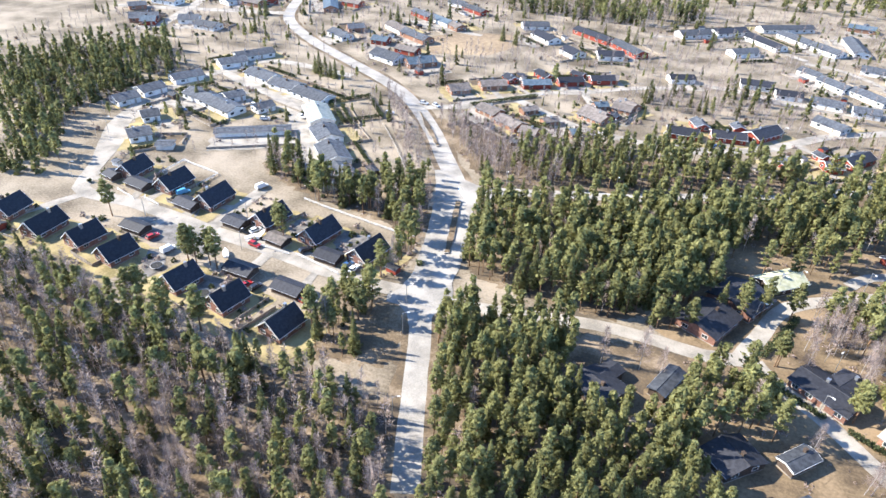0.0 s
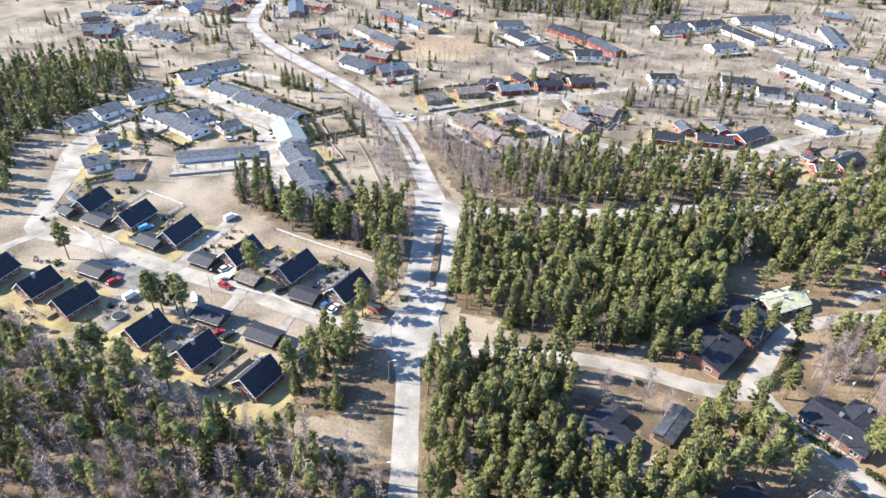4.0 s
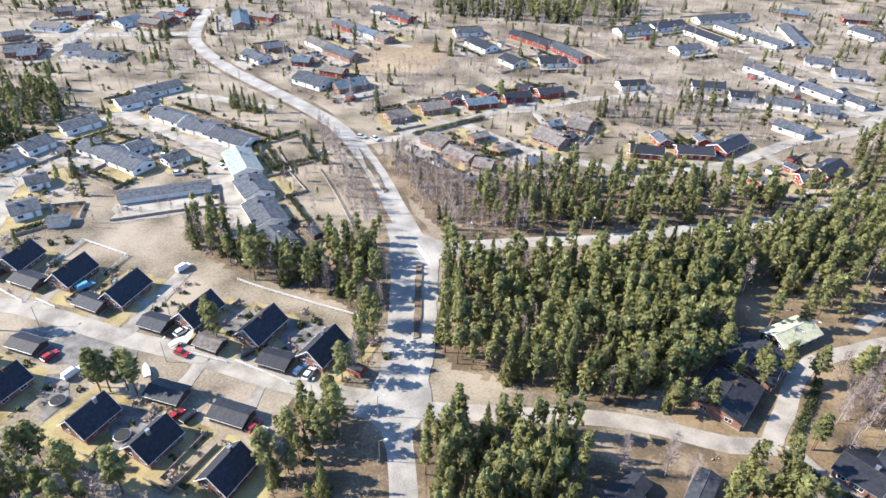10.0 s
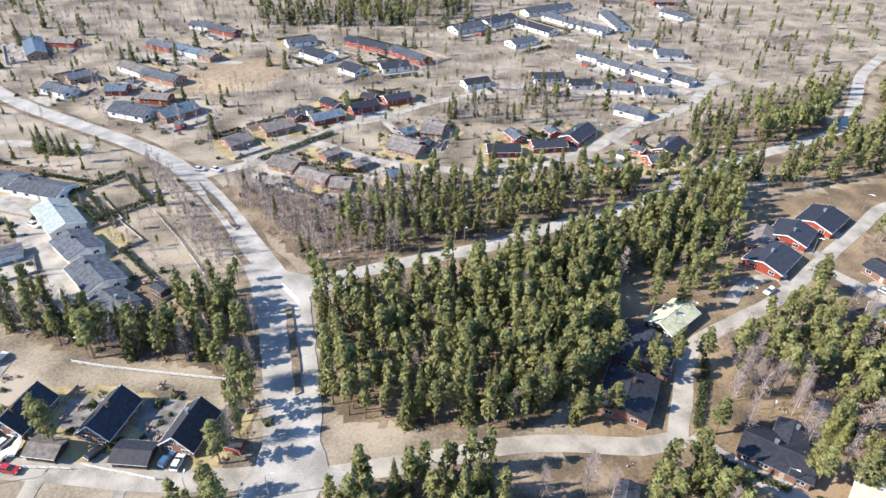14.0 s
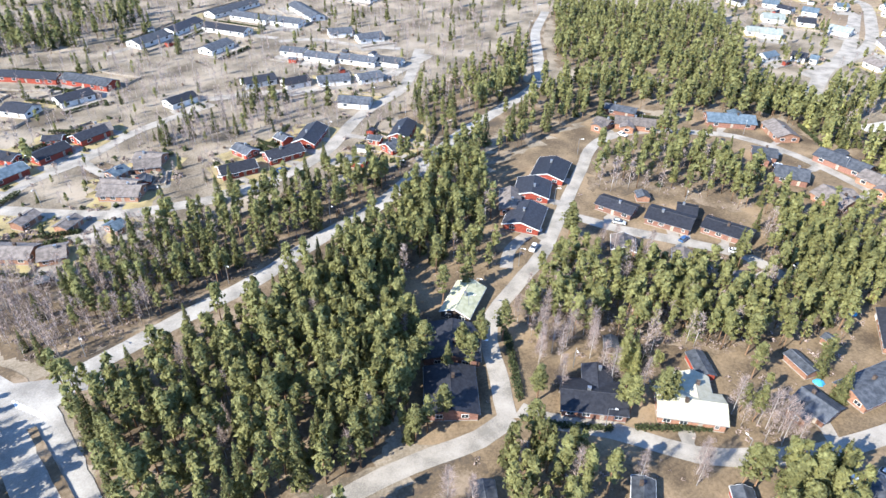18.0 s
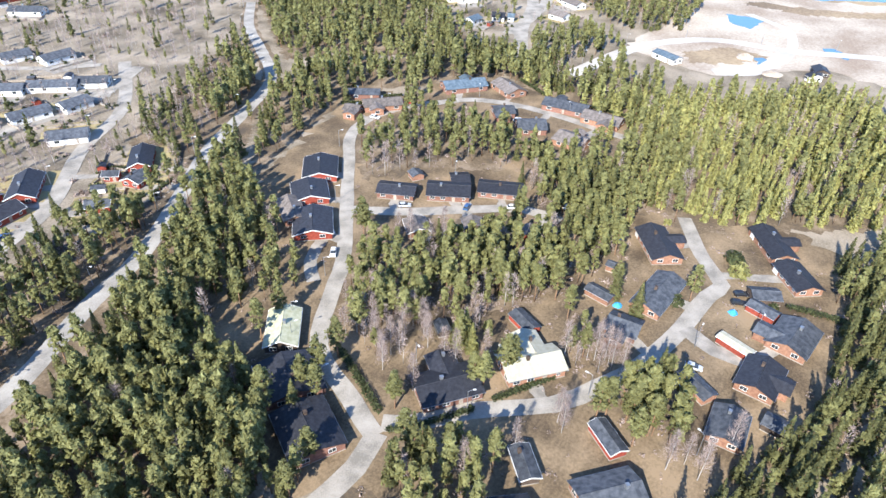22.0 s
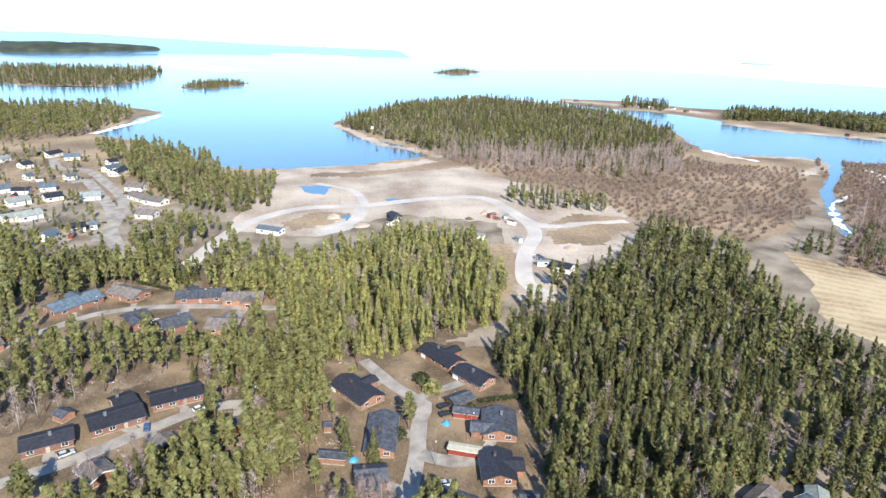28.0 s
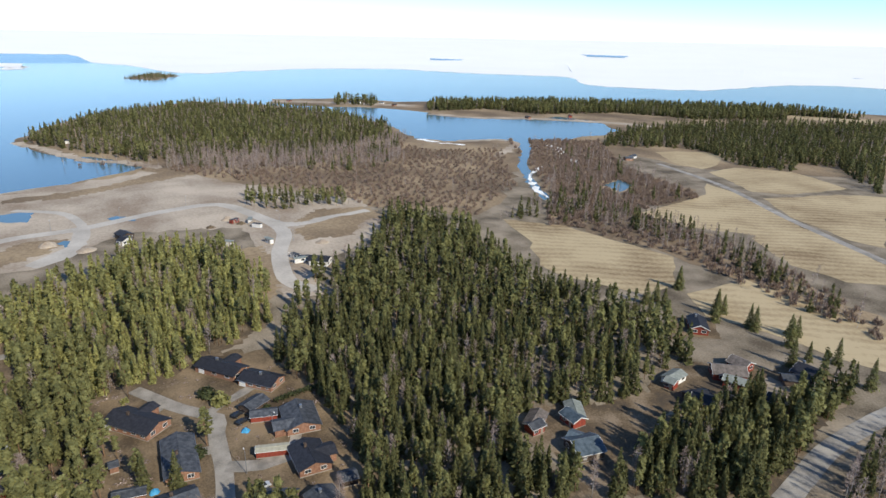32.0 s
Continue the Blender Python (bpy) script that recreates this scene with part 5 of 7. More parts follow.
# ---- houses ----
def window_meshes(w, h):
    t = 0.09
    fr = joined(box_data(-w / 2, w / 2, -0.05, 0.03, 0, t), box_data(-w / 2, w / 2, -0.05, 0.03, h - t, h),
                box_data(-w / 2, -w / 2 + t, -0.05, 0.03, t, h - t), box_data(w / 2 - t, w / 2, -0.05, 0.03, t, h - t),
                box_data(-0.035, 0.035, -0.04, 0.02, t, h - t))
    return mesh("window_frame", *fr, M_TRIM), mesh("pane", *box_data(-w / 2 + t, w / 2 - t, -0.015, 0.005, t, h - t), M_GLASS)


WINDOW = {"wide": window_meshes(1.8, 1.3), "small": window_meshes(1.0, 1.1), "tall": window_meshes(1.1, 1.5)}
DOOR = (mesh("door", *box_data(-0.5, 0.5, -0.04, 0.03, 0, 2.1), M_WOODGREY), mesh("garage_door", *box_data(-1.25, 1.25, -0.04, 0.03, 0, 2.1), M_TRIM))


def plain_window(w, h):
    """A far window in one mesh: a white frame round a dark pane."""
    fr, pane = joined(box_data(-w / 2, w / 2, -0.05, 0.03, 0, 0.1), box_data(-w / 2, w / 2, -0.05, 0.03, h - 0.1, h), box_data(-w / 2, -w / 2 + 0.1, -0.05, 0.03, 0.1, h - 0.1), box_data(w / 2 - 0.1, w / 2, -0.05, 0.03, 0.1, h - 0.1)), box_data(-w / 2 + 0.1, w / 2 - 0.1, -0.015, 0.01, 0.1, h - 0.1)
    me = mesh("window", *joined(fr, pane), M_TRIM)
    me.materials.append(M_GLASS)
    for p in me.polygons[-6:]:
        p.material_index = 1
    return me


PLAIN_WINDOW = plain_window(2.0, 1.3)


def put(name, me, parent, x, y, z, rz):
    ob = new(name, me)
    ob.parent = parent
    ob.matrix_basis = pose(x, y, z, 0, 0, rz)
    return ob


def add_window(house, kind, x, y, z, rz):
    if math.hypot(house.location.x - 20, house.location.y - 140) > 190:
        put("window", PLAIN_WINDOW, house, x, y, z, rz)
        return
    fr, pane = WINDOW[kind]
    w = put("window", fr, house, x, y, z, rz)
    put("pane", pane, w, 0, 0, 0, 0)


def house(name, row, eave, pitch, wall_m, roof_m, label, category="house", trim=True, windows=2, chimney=True, garage=False, over=0.55, wing=False, seed=0):
    """A gabled house with its ridge along its own x."""
    x, y, a, length, width = row
    rng = random.Random(seed + int(x * 10) + int(y))
    ob = new(name)
    ob.location, ob.rotation_euler = (x, y, 0), (0, 0, radians(a))
    hl, hw = length / 2 - over, width / 2 - over * 0.8
    rise = math.tan(radians(pitch))
    ridge = eave + hw * rise
    v = [(sx * hl, sy * hw, z) for sx in (-1, 1) for sy in (-1, 1) for z in (0.0, eave)] + [(-hl, 0, ridge), (hl, 0, ridge)]
    f = [(0, 1, 8, 3, 2), (4, 6, 7, 9, 5), (0, 4, 5, 1), (2, 3, 7, 6), (0, 2, 6, 4)]
    part("wall", mesh("wall", v, f, wall_m), None, ob)
    near = math.hypot(x - 20, y - 140) < 190
    if near:
        part("plinth", mesh("plinth", *box_data(-hl - 0.04, hl + 0.04, -hw - 0.04, hw + 0.04, -0.2, 0.35), M_GRAVEL), None, ob)
    th = 0.18
    ex, ey = length / 2, width / 2
    ze = ridge - ey * rise
    for sy in (-1, 1):
        rv = []
        for sx in (-1, 1):
            rv += [(sx * ex, 0, ridge + 0.02), (sx * ex, sy * ey, ze + 0.02), (sx * ex, sy * ey, ze + 0.02 + th), (sx * ex, 0, ridge + 0.02 + th)]
        rf = [(0, 1, 2, 3), (7, 6, 5, 4), (0, 4, 5, 1), (1, 5, 6, 2), (2, 6, 7, 3), (3, 7, 4, 0)]
        part("roof", mesh("roof", rv, rf, roof_m), None, ob)
        if not near:
            continue
        gut = tube((-ex, sy * (ey + 0.06), ze + 0.06), (ex, sy * (ey + 0.06), ze + 0.06), 0.07, 0.07, 5)
        part("gutter", mesh("gutter", *gut, M_TRIM if trim else M_METAL), None, ob)
    if near:
        part("ridge_cap", mesh("ridge_cap", *tube((-ex, 0, ridge + th), (ex, 0, ridge + th), 0.12, 0.12, 6), roof_m), None, ob)
    if trim:
        for sx in (-1, 1):
            for sy in (-1, 1):
                q = [(sx * (ex + d), yy, zz) for d in (0.0, 0.06) for yy, zz in ((0, ridge - 0.12), (sy * ey, ze - 0.12), (sy * ey, ze + 0.21), (0, ridge + 0.21))]
                part("bargeboard", mesh("bargeboard", q, [(0, 1, 2, 3), (7, 6, 5, 4), (0, 4, 5, 1), (1, 5, 6, 2), (2, 6, 7, 3), (3, 7, 4, 0)], M_TRIM), None, ob)
    if wing:
        side = rng.choice((-1, 1))
        wx, wl, ww = rng.uniform(-0.22, 0.22) * length, hw + rng.uniform(2.5, 4.5), rng.uniform(2.6, 3.4)
        wr = min(ridge - 0.15, eave + ww * rise)
        v = [(wx + sx * (ww - 0.4), side * yy, z) for yy in (0.5, wl) for sx in (-1, 1) for z in (0, eave)] + [(wx, side * wl, wr - 0.4 * rise)]
        part("wing_wall", mesh("wing_wall", v, [(4, 6, 7, 8, 5), (0, 4, 5, 1), (2, 3, 7, 6)], wall_m), None, ob)
        for sx in (-1, 1):
            z0 = wr - ww * rise
            q = [(wx + xx, side * yy, zz + d) for yy in (0.3, wl + 0.5) for xx, zz in ((0, wr), (sx * ww, z0)) for d in (0.03, 0.2)]
            part("wing_roof", mesh("wing_roof", q, [(0, 1, 3, 2), (4, 6, 7, 5), (0, 4, 5, 1), (2, 3, 7, 6), (0, 2, 6, 4), (1, 5, 7, 3)], roof_m), None, ob)
        add_window(ob, "wide", wx, side * (wl + 0.03), 1.0, 0 if side > 0 else 180)
    if chimney:
        cx, cy = rng.uniform(-0.25, 0.25) * length, rng.choice((-1, 1)) * 0.6
        part("chimney", mesh("chimney", *joined(box_data(cx - 0.4, cx + 0.4, cy - 0.35, cy + 0.35, ridge - 1.0, ridge + 0.9),
                                               box_data(cx - 0.47, cx + 0.47, cy - 0.42, cy + 0.42, ridge + 0.9, ridge + 1.02)), M_METAL if rng.random() < 0.5 else M_DARKWOOD), None, ob)
    if windows:
        n = max(2, int(length / (3.6 if math.hypot(x - 20, y - 140) < 190 else 5.5)))
        for sy in (-1, 1):
            for k in range(n):
                wx = -hl + (k + 0.5) * 2 * hl / n
                if garage and sy == 1 and k == n - 1:
                    put("garage_door", DOOR[1], ob, wx, sy * (hw + 0.03), 0.1, 0)
                elif k == n // 2 and sy == -1:
                    put("door", DOOR[0], ob, wx, sy * (hw + 0.03), 0.2, 0)
                elif windows > 1 or k % 2 == 0:
                    add_window(ob, rng.choice(("wide", "small", "wide")), wx, sy * (hw + 0.03), 1.0, 0 if sy > 0 else 180)
        for sx in (-1, 1):
            if hw > 3:
                for off in (-0.5, 0.5):
                    add_window(ob, "wide", sx * (hl + 0.03), off * hw, 1.0, -90 * sx)
            if ridge > 5.8:
                for off in (-0.9, 0.9):
                    add_window(ob, "tall", sx * (hl + 0.03), off, eave + 0.8, -90 * sx)
    return tagged(ob, label, category)


for i, r in enumerate(STEEP + STEEP_WEST):
    h = house("house", r, 2.7, 41, M_BRICK, M_ROOFBLACK, "brown brick house with a steep black roof and white eaves", "house", seed=i)
    tagged(h, group="steep-roofed houses on the west street")
for i, r in enumerate(CARPORT):
    tagged(house("carport", r, 2.2, 18, M_DARKWOOD, M_ROOFBROWN if i == 3 else M_ROOFBLACK, "low dark garage with a felted gable roof beside the street", "garage", trim=False, windows=0, chimney=False), group="garages on the west street")
for i, r in enumerate(WHITE_ROW):
    m = M_ROOFPALE if i == 12 else M_ROOFGREY
    tagged(house("bungalow", r, 2.8, 19, M_WHITEWALL, m, "white bungalow with a low pale roof" if i == 12 else "white bungalow with a low grey tiled roof", "house", trim=i % 2 == 0, garage=True, seed=i), group="white bungalows")
for i, r in enumerate(GARAGE_ROW):
    house("garage_row", r, 2.3, 9, M_WHITEWALL, M_ROOFGREY, "long row of white garages with a flat grey roof", "garage", trim=False, windows=0, chimney=False)
for i, r in enumerate(RED_ROW):
    tagged(house("red_house", r, 2.7, 24, M_REDWOOD, M_ROOFBLACK if i in (0, 1, 2, 5) else M_ROOFGREY, "red wooden house with a dark gable roof and white trim", "house", seed=i), group="red wooden houses")
for i, r in enumerate(BROWN_ROW + TERRACE):
    red = i >= 12 and i < 18
    wall = M_REDWOOD if red else M_TANBRICK
    roof = (M_ROOFBLUE if i in (2, 3, 12) else M_ROOFBLACK) if red or i in (2, 3) else M_ROOFBROWN
    tagged(house("terrace_house", r, 2.6, 21, wall, roof, "red wooden terrace house with a dark roof" if red else "tan brick terrace house with a brown roof", "house", trim=red, seed=i), group="terrace houses")
for i, r in enumerate(FAR_ROWS + FAR_ROWS_B):
    wall = M_REDWOOD if i in (2, 3) else M_WHITEWALL
    tagged(house("row_house", r, 2.8, 20, wall, M_ROOFBLACK if i < 14 and i % 3 else M_ROOFGREY, "long red row house with a dark roof" if i in (2, 3) else "long white row house with a grey roof", "house", trim=False, windows=2, chimney=False, seed=i), group="row houses of the estate")
for i, r in enumerate(FAR_TOWN + FAR_TOWN_B):
    roof = (M_ROOFGREY, M_ROOFBLUE, M_ROOFBROWN, M_ROOFGREY)[i % 4]
    tagged(house("town_house", r, 2.8, 21, (M_WHITEWALL, M_TANBRICK, M_REDWOOD)[i % 3], roof, "detached single-storey house with a low roof", "house", trim=False, windows=1, seed=i), group="detached town houses")
for i, r in enumerate(COURT_ROW):
    tagged(house("court_house", r, 2.6, 16, M_REDWOOD if i < 3 else M_BRICK, M_ROOFBLACK, "single-storey brick row house with a wide black roof", "house", trim=i < 3, seed=i), group="row houses on the court")
for i, r in enumerate(COURT_GARAGE):
    tagged(house("shed", r, 2.2, 20, (M_TANBRICK, M_DARKWOOD, M_REDWOOD)[i % 3], M_ROOFBROWN if i < 3 else M_ROOFGREY, "small garden shed with a low gable roof", "shed", trim=i in (0, 11), windows=0, chimney=False, over=0.35), group="garages and sheds")
for i, r in enumerate(NORTH_VILLAS):
    tagged(house("villa", r, 2.7, 20, M_BRICK if i % 2 else M_TANBRICK, M_ROOFBLUE if i == 3 else M_ROOFGREY if i % 2 else M_ROOFBROWN, "single-storey villa with a wide low roof among pines", "house", trim=False, garage=True, wing=i % 3 != 1, seed=i), group="villas among the pines")
for i, r in enumerate(SOUTH_VILLAS):
    tagged(house("villa", r, 2.4, 20, M_TANBRICK, M_ROOFBLACK if i in (0, 3, 4, 6) else M_ROOFGREY, "brick villa with a wide dark roof by the turning place", "house", trim=False, garage=True, wing=i % 3 != 1, seed=i), group="villas by the turning place")
for i, r in enumerate(DARK_VILLAS):
    tagged(house("villa", r, 2.7, 15 if i != 2 else 24, M_BRICK if i != 2 else M_DARKWOOD, M_ROOFYELLOW if i == 2 else M_ROOFBLACK, "dark cabin with a pale yellowish roof" if i == 2 else "low brick villa with a dark felt roof", "house", trim=i == 2, seed=i), group="villas by the bend")
tagged(house("garage", (152.4, 90.9, 72, 9.8, 3.6), 2.2, 7, M_REDWOOD, M_ROOFWHITE, "long low red garage with a white roof", "garage", trim=True, windows=0, chimney=False, over=0.3), group="garages and sheds")
for i, r in enumerate(WHITE_VILLA):
    house("white_villa", r, 2.8, 22, M_TANBRICK, M_ROOFWHITE, "villa with a bright white sheet-metal roof", "house", trim=False, wing=i == 0, seed=i)
for i, r in enumerate(FARM):
    house("farm_building", r, 2.8, 24, M_REDWOOD if i not in (4, 9) else M_DARKWOOD, (M_ROOFBROWN, M_ROOFBROWN, M_ROOFPALE, M_ROOFBLACK, M_ROOFBLACK, M_ROOFBLACK, M_ROOFPALE, M_ROOFBLUE, M_ROOFGREY, M_ROOFBLUE, M_ROOFBLACK)[i], "red wooden farm building with a gable roof", "barn", windows=1, chimney=i in (3, 4), seed=i)
for i, r in enumerate(VILLA_TOWN):
    pale, brown = i in (0, 3, 19, 20, 21, 25, 26, 27, 32, 33, 34), 11 <= i <= 14
    tagged(house("villa", r, 3.0, 25, M_WHITEWALL, M_ROOFPALE if pale else M_ROOFBROWN if brown else M_ROOFBLUE if i % 2 else M_ROOFBLACK, "white villa with a pale grey roof near the bay" if pale else "white villa with a brown roof near the bay" if brown else "white villa with a dark roof near the bay", "house", trim=False, windows=1, chimney=i % 3 == 0, seed=i), group="villas near the bay")
for i, r in enumerate(PIT_SITE):
    house("site_building", r, 3.0, 18, M_WHITEWALL, M_ROOFBLUE if i == 0 else M_ROOFBLACK, "new house under construction on bare sand", "house", trim=False, chimney=False, seed=i)
for i, r in enumerate(FRONT_HOUSES):
    house("villa" if i != 1 else "shed", r, 2.5, 16, M_DARKWOOD, M_ROOFGREY if i in (1, 3) else M_ROOFBLACK, "low dark house hidden among pines" if i != 1 else "narrow grey shed beside the street", "house", trim=i == 3, windows=1 if i != 1 else 0, chimney=i != 1, wing=i == 0, seed=i)

for i, (x, y) in enumerate(SHORE_CABINS):
    tagged(house("cabin", (x, y, 37 * i, 9, 6), 2.5, 24, (M_WHITEWALL, M_REDWOOD, M_TANBRICK)[i % 3], M_ROOFGREY, "small holiday cabin on the shore", "cabin", trim=False, windows=1, chimney=False, seed=i), group="cabins on the shore")
for i, (x, y) in enumerate(PIT_HOUSES):
    tagged(house("site_building", (x, y, 20 + 35 * i, 10 if i < 2 else 7, 8 if i < 2 else 3), 2.8, 22 if i < 2 else 8, M_DARKWOOD if i == 0 else M_WHITEWALL, M_ROOFBLACK if i < 2 else M_ROOFPALE, "new house under construction on bare sand" if i < 2 else "pale site hut on bare sand", "house", trim=False, windows=1, chimney=False, seed=i), group="buildings on the pit")
for i, (x, y) in enumerate(FARM_EXTRA):
    tagged(house("farm_building", (x, y, 150 - 25 * i, 9, 6), 2.4, 20, (M_WOODGREY, M_TANBRICK, M_WHITEWALL, M_DARKWOOD, M_DARKWOOD, M_DARKWOOD)[i], (M_ROOFPALE, M_ROOFBROWN, M_ROOFPALE, M_ROOFBLACK, M_ROOFGREY, M_ROOFBLUE)[i], "small outbuilding among spruces beside the farm", "barn", trim=False, windows=1, chimney=False, seed=i), group="outbuildings of the farm")


# ---- yards ----
def nearest_road(x, y):
    best = None
    for line, w in ROAD_LINES:
        d = np.hypot(line[:, 0] - x, line[:, 1] - y)
        k = int(d.argmin())
        if best is None or d[k] < best[0]:
            best = (float(d[k]), line[k])
    return best


rng = random.Random(4)
WOODED_YARDS = NORTH_VILLAS + SOUTH_VILLAS + DARK_VILLAS + WHITE_VILLA + FARM + FRONT_HOUSES + COURT_ROW
YARDS = STEEP + STEEP_WEST + WHITE_ROW + RED_ROW + BROWN_ROW + TERRACE + COURT_ROW + NORTH_VILLAS + SOUTH_VILLAS + DARK_VILLAS + WHITE_VILLA + FARM + FRONT_HOUSES + VILLA_TOWN
for i, (x, y, a, length, width) in enumerate(YARDS):
    c, s = math.cos(radians(a)), math.sin(radians(a))
    hx, hy = length / 2 + rng.uniform(3, 5.5), width / 2 + rng.uniform(3, 6)
    ox, oy = rng.uniform(-2, 2), rng.uniform(-2, 2)
    pts = [(x + (ox + u * hx) * c - (oy + v * hy) * s, y + (ox + u * hx) * s + (oy + v * hy) * c) for u, v in ((-1, -1), (1, -1), (1, 1), (-1, 1))]
    wooded = (x, y, a, length, width) in WOODED_YARDS
    sheet("lawn", pts, M_GARDEN if wooded else M_LAWN, "thin brownish grass and needles round a house" if wooded else "patchy yellow-green lawn round a house", "lawn", step=2.5, rough=0.35)
DRIVES = STEEP + STEEP_WEST + CARPORT + WHITE_ROW + RED_ROW + BROWN_ROW + TERRACE + COURT_ROW + COURT_GARAGE[:3] + SOUTH_VILLAS[:7] + WHITE_VILLA[:1] + NORTH_VILLAS
for i, (x, y, a, length, width) in enumerate(DRIVES):
    d, q = nearest_road(x, y)
    if d < 24:
        way = np.array([q[0] - x, q[1] - y]) / max(d, 0.1)
        off = np.array([-way[1], way[0]]) * rng.uniform(-3, 3)
        p0, p1 = np.array([x, y]) + off + way * 2, np.array(q) + off - way * 1.0
        ribbon("driveway", [tuple(p0), tuple((p0 + p1) / 2), tuple(p1)], rng.uniform(2.8, 4.0), M_GRAVEL if i % 3 else M_STREET, "gravel driveway leading to the street", "driveway", ragged=0.3, crown=0.01)


# ---- patches of gravel, lawn and bare earth among the far houses ----
PATCH_HOUSES = WHITE_ROW + GARAGE_ROW + RED_ROW + BROWN_ROW + TERRACE + FAR_ROWS + FAR_ROWS_B + FAR_TOWN + FAR_TOWN_B + VILLA_TOWN
for i, (x, y, a, length, width) in enumerate(PATCH_HOUSES):
    side = 1 if i % 2 else -1
    c, s = math.cos(radians(a)), math.sin(radians(a))
    hx, hy = length / 2 + rng.uniform(0, 4), rng.uniform(3.5, 7)
    oy = side * (width / 2 + hy * 0.8)
    pts = [(x + u * hx * c - (oy + v * hy) * s, y + u * hx * s + (oy + v * hy) * c) for u, v in ((-1, -1), (1, -1), (1, 1), (-1, 1))]
    sheet("yard", pts, (M_GRAVEL, M_LAWN, M_STREET, M_FLOOR)[i % 4], ("grey gravel yard beside a house", "yellowish lawn beside a house", "pale paved yard beside a house", "dark bare garden beside a house")[i % 4], "lawn", step=3, rough=0.5)


# ---- fences and hedges ----
FENCE_A = [(-134, 171), (-133, 185), (-114, 181), (-115, 170)]
FENCE_B = [(-74, 178), (-65, 176), (-53, 174), (-40, 172), (-33, 171), (-29, 163)]
FENCE_C = [(-77, 146), (-60, 145)]
FENCE_D = [(-58, 146), (-41, 142)]
FENCE_E = [(-78, 253), (-64, 235), (-46, 209)]
FENCE_F = [(-139, 156), (-129, 153)]
FENCE_G = [(-126, 155), (-118, 153)]
HEDGE_BOX = [(-112, 265), (-99, 281), (-82, 260), (-95, 247)]
HEDGE_A = [(91, 176), (87, 167), (81, 155)]
HEDGE_B = [(78, 149), (85, 143), (94, 137)]
HEDGE_C = [(100, 134), (114, 126)]
HEDGE_D = [(179, 82), (181, 71), (181, 57)]
HEDGE_E = [(-49, 294), (-23, 320)]
POST = mesh("post", *box_data(-0.06, 0.06, -0.06, 0.06, -0.2, 1.2), M_TRIM)
BOARDS = {}


def board(length, m):
    key = (round(length, 1), m.name)
    if key not in BOARDS:
        BOARDS[key] = mesh("board", *box_data(0, length, -0.025, 0.025, -0.1, 0.1), m)
    return BOARDS[key]


def fence(points, label, m=M_TRIM):
    ob = new("fence")
    ob.location = (*points[0], 0)
    for (x0, y0), (x1, y1) in zip(points, points[1:]):
        d = math.hypot(x1 - x0, y1 - y0)
        n = max(1, round(d / 2.6))
        ang = math.degrees(math.atan2(y1 - y0, x1 - x0))
        for k in range(n + 1):
            put("post", POST, ob, x0 + (x1 - x0) * k / n - points[0][0], y0 + (y1 - y0) * k / n - points[0][1], 0, ang)
        for k in range(n):
            for z in (0.55, 1.0):
                put("board", board(d / n, m), ob, x0 + (x1 - x0) * k / n - points[0][0], y0 + (y1 - y0) * k / n - points[0][1], z, ang)
    return tagged(ob, label, "fence")


for pts in (FENCE_A, FENCE_B, FENCE_C, FENCE_D, FENCE_F, FENCE_G):
    fence(pts, "low white board fence along a garden")
fence(FENCE_E, "weathered board fence behind the gardens", M_WOODGREY)


def hedge(points, height, width, label, seed=1):
    r = np.random.RandomState(seed)
    line = curve_points(points, 1.0) if len(points) > 2 else np.linspace(points[0], points[1], max(2, int(math.dist(*points))))
    n = len(line) * 60
    k = r.randint(0, len(line), n)
    c = np.stack([line[k, 0] + r.uniform(-0.5, 0.5, n) * width, line[k, 1] + r.uniform(-0.5, 0.5, n) * width, np.sqrt(r.uniform(0.01, 1.0, n)) * height], 1)
    v, f = sprays(r, c, np.full(n, 0.4), np.stack([r.normal(0, 0.8, n), r.normal(0, 0.8, n), np.ones(n)], 1))
    return tagged(new("hedge", mesh("hedge", v, [tuple(int(q) for q in g) for g in f], M_HEDGE)), label, "hedge")


for i in range(4):
    hedge([HEDGE_BOX[i], HEDGE_BOX[(i + 1) % 4]], 2.0, 1.6, "tall clipped dark green hedge round a garden", i)
hedge(HEDGE_A, 1.3, 2.0, "low brownish hedge along the street", 11)
hedge(HEDGE_B, 1.2, 1.6, "low clipped hedge before a villa", 12)
hedge(HEDGE_C, 1.3, 1.6, "dark clipped hedge before the white-roofed villa", 13)
hedge(HEDGE_D, 1.8, 1.8, "green hedge behind a villa garden", 14)
hedge(HEDGE_E, 1.6, 2.0, "dark hedge along the upper street", 15)


for i, (x, y, a, length, width) in enumerate(WHITE_ROW + TERRACE + RED_ROW + FAR_ROWS[:10] + NORTH_VILLAS[:8]):
    c, s = math.cos(radians(a)), math.sin(radians(a))
    oy = (width / 2 + rng.uniform(5, 9)) * (-1 if i % 2 else 1)
    p = [(x + u * c - oy * s, y + u * s + oy * c) for u in (-length / 2 - 1, length / 2 + rng.uniform(0, 3))]
    if min(nearest_road(*q)[0] for q in p) > 5:
        hedge(p, rng.uniform(1.1, 1.9), 1.2, "dark trimmed hedge at the edge of a garden", 40 + i)


# ---- sheds, shrubs and board fences in the gardens of the town ----
HOUSE_XY = np.array([(q[0], q[1], max(q[3], q[4]) * 0.5) for q in ALL_HOUSES])


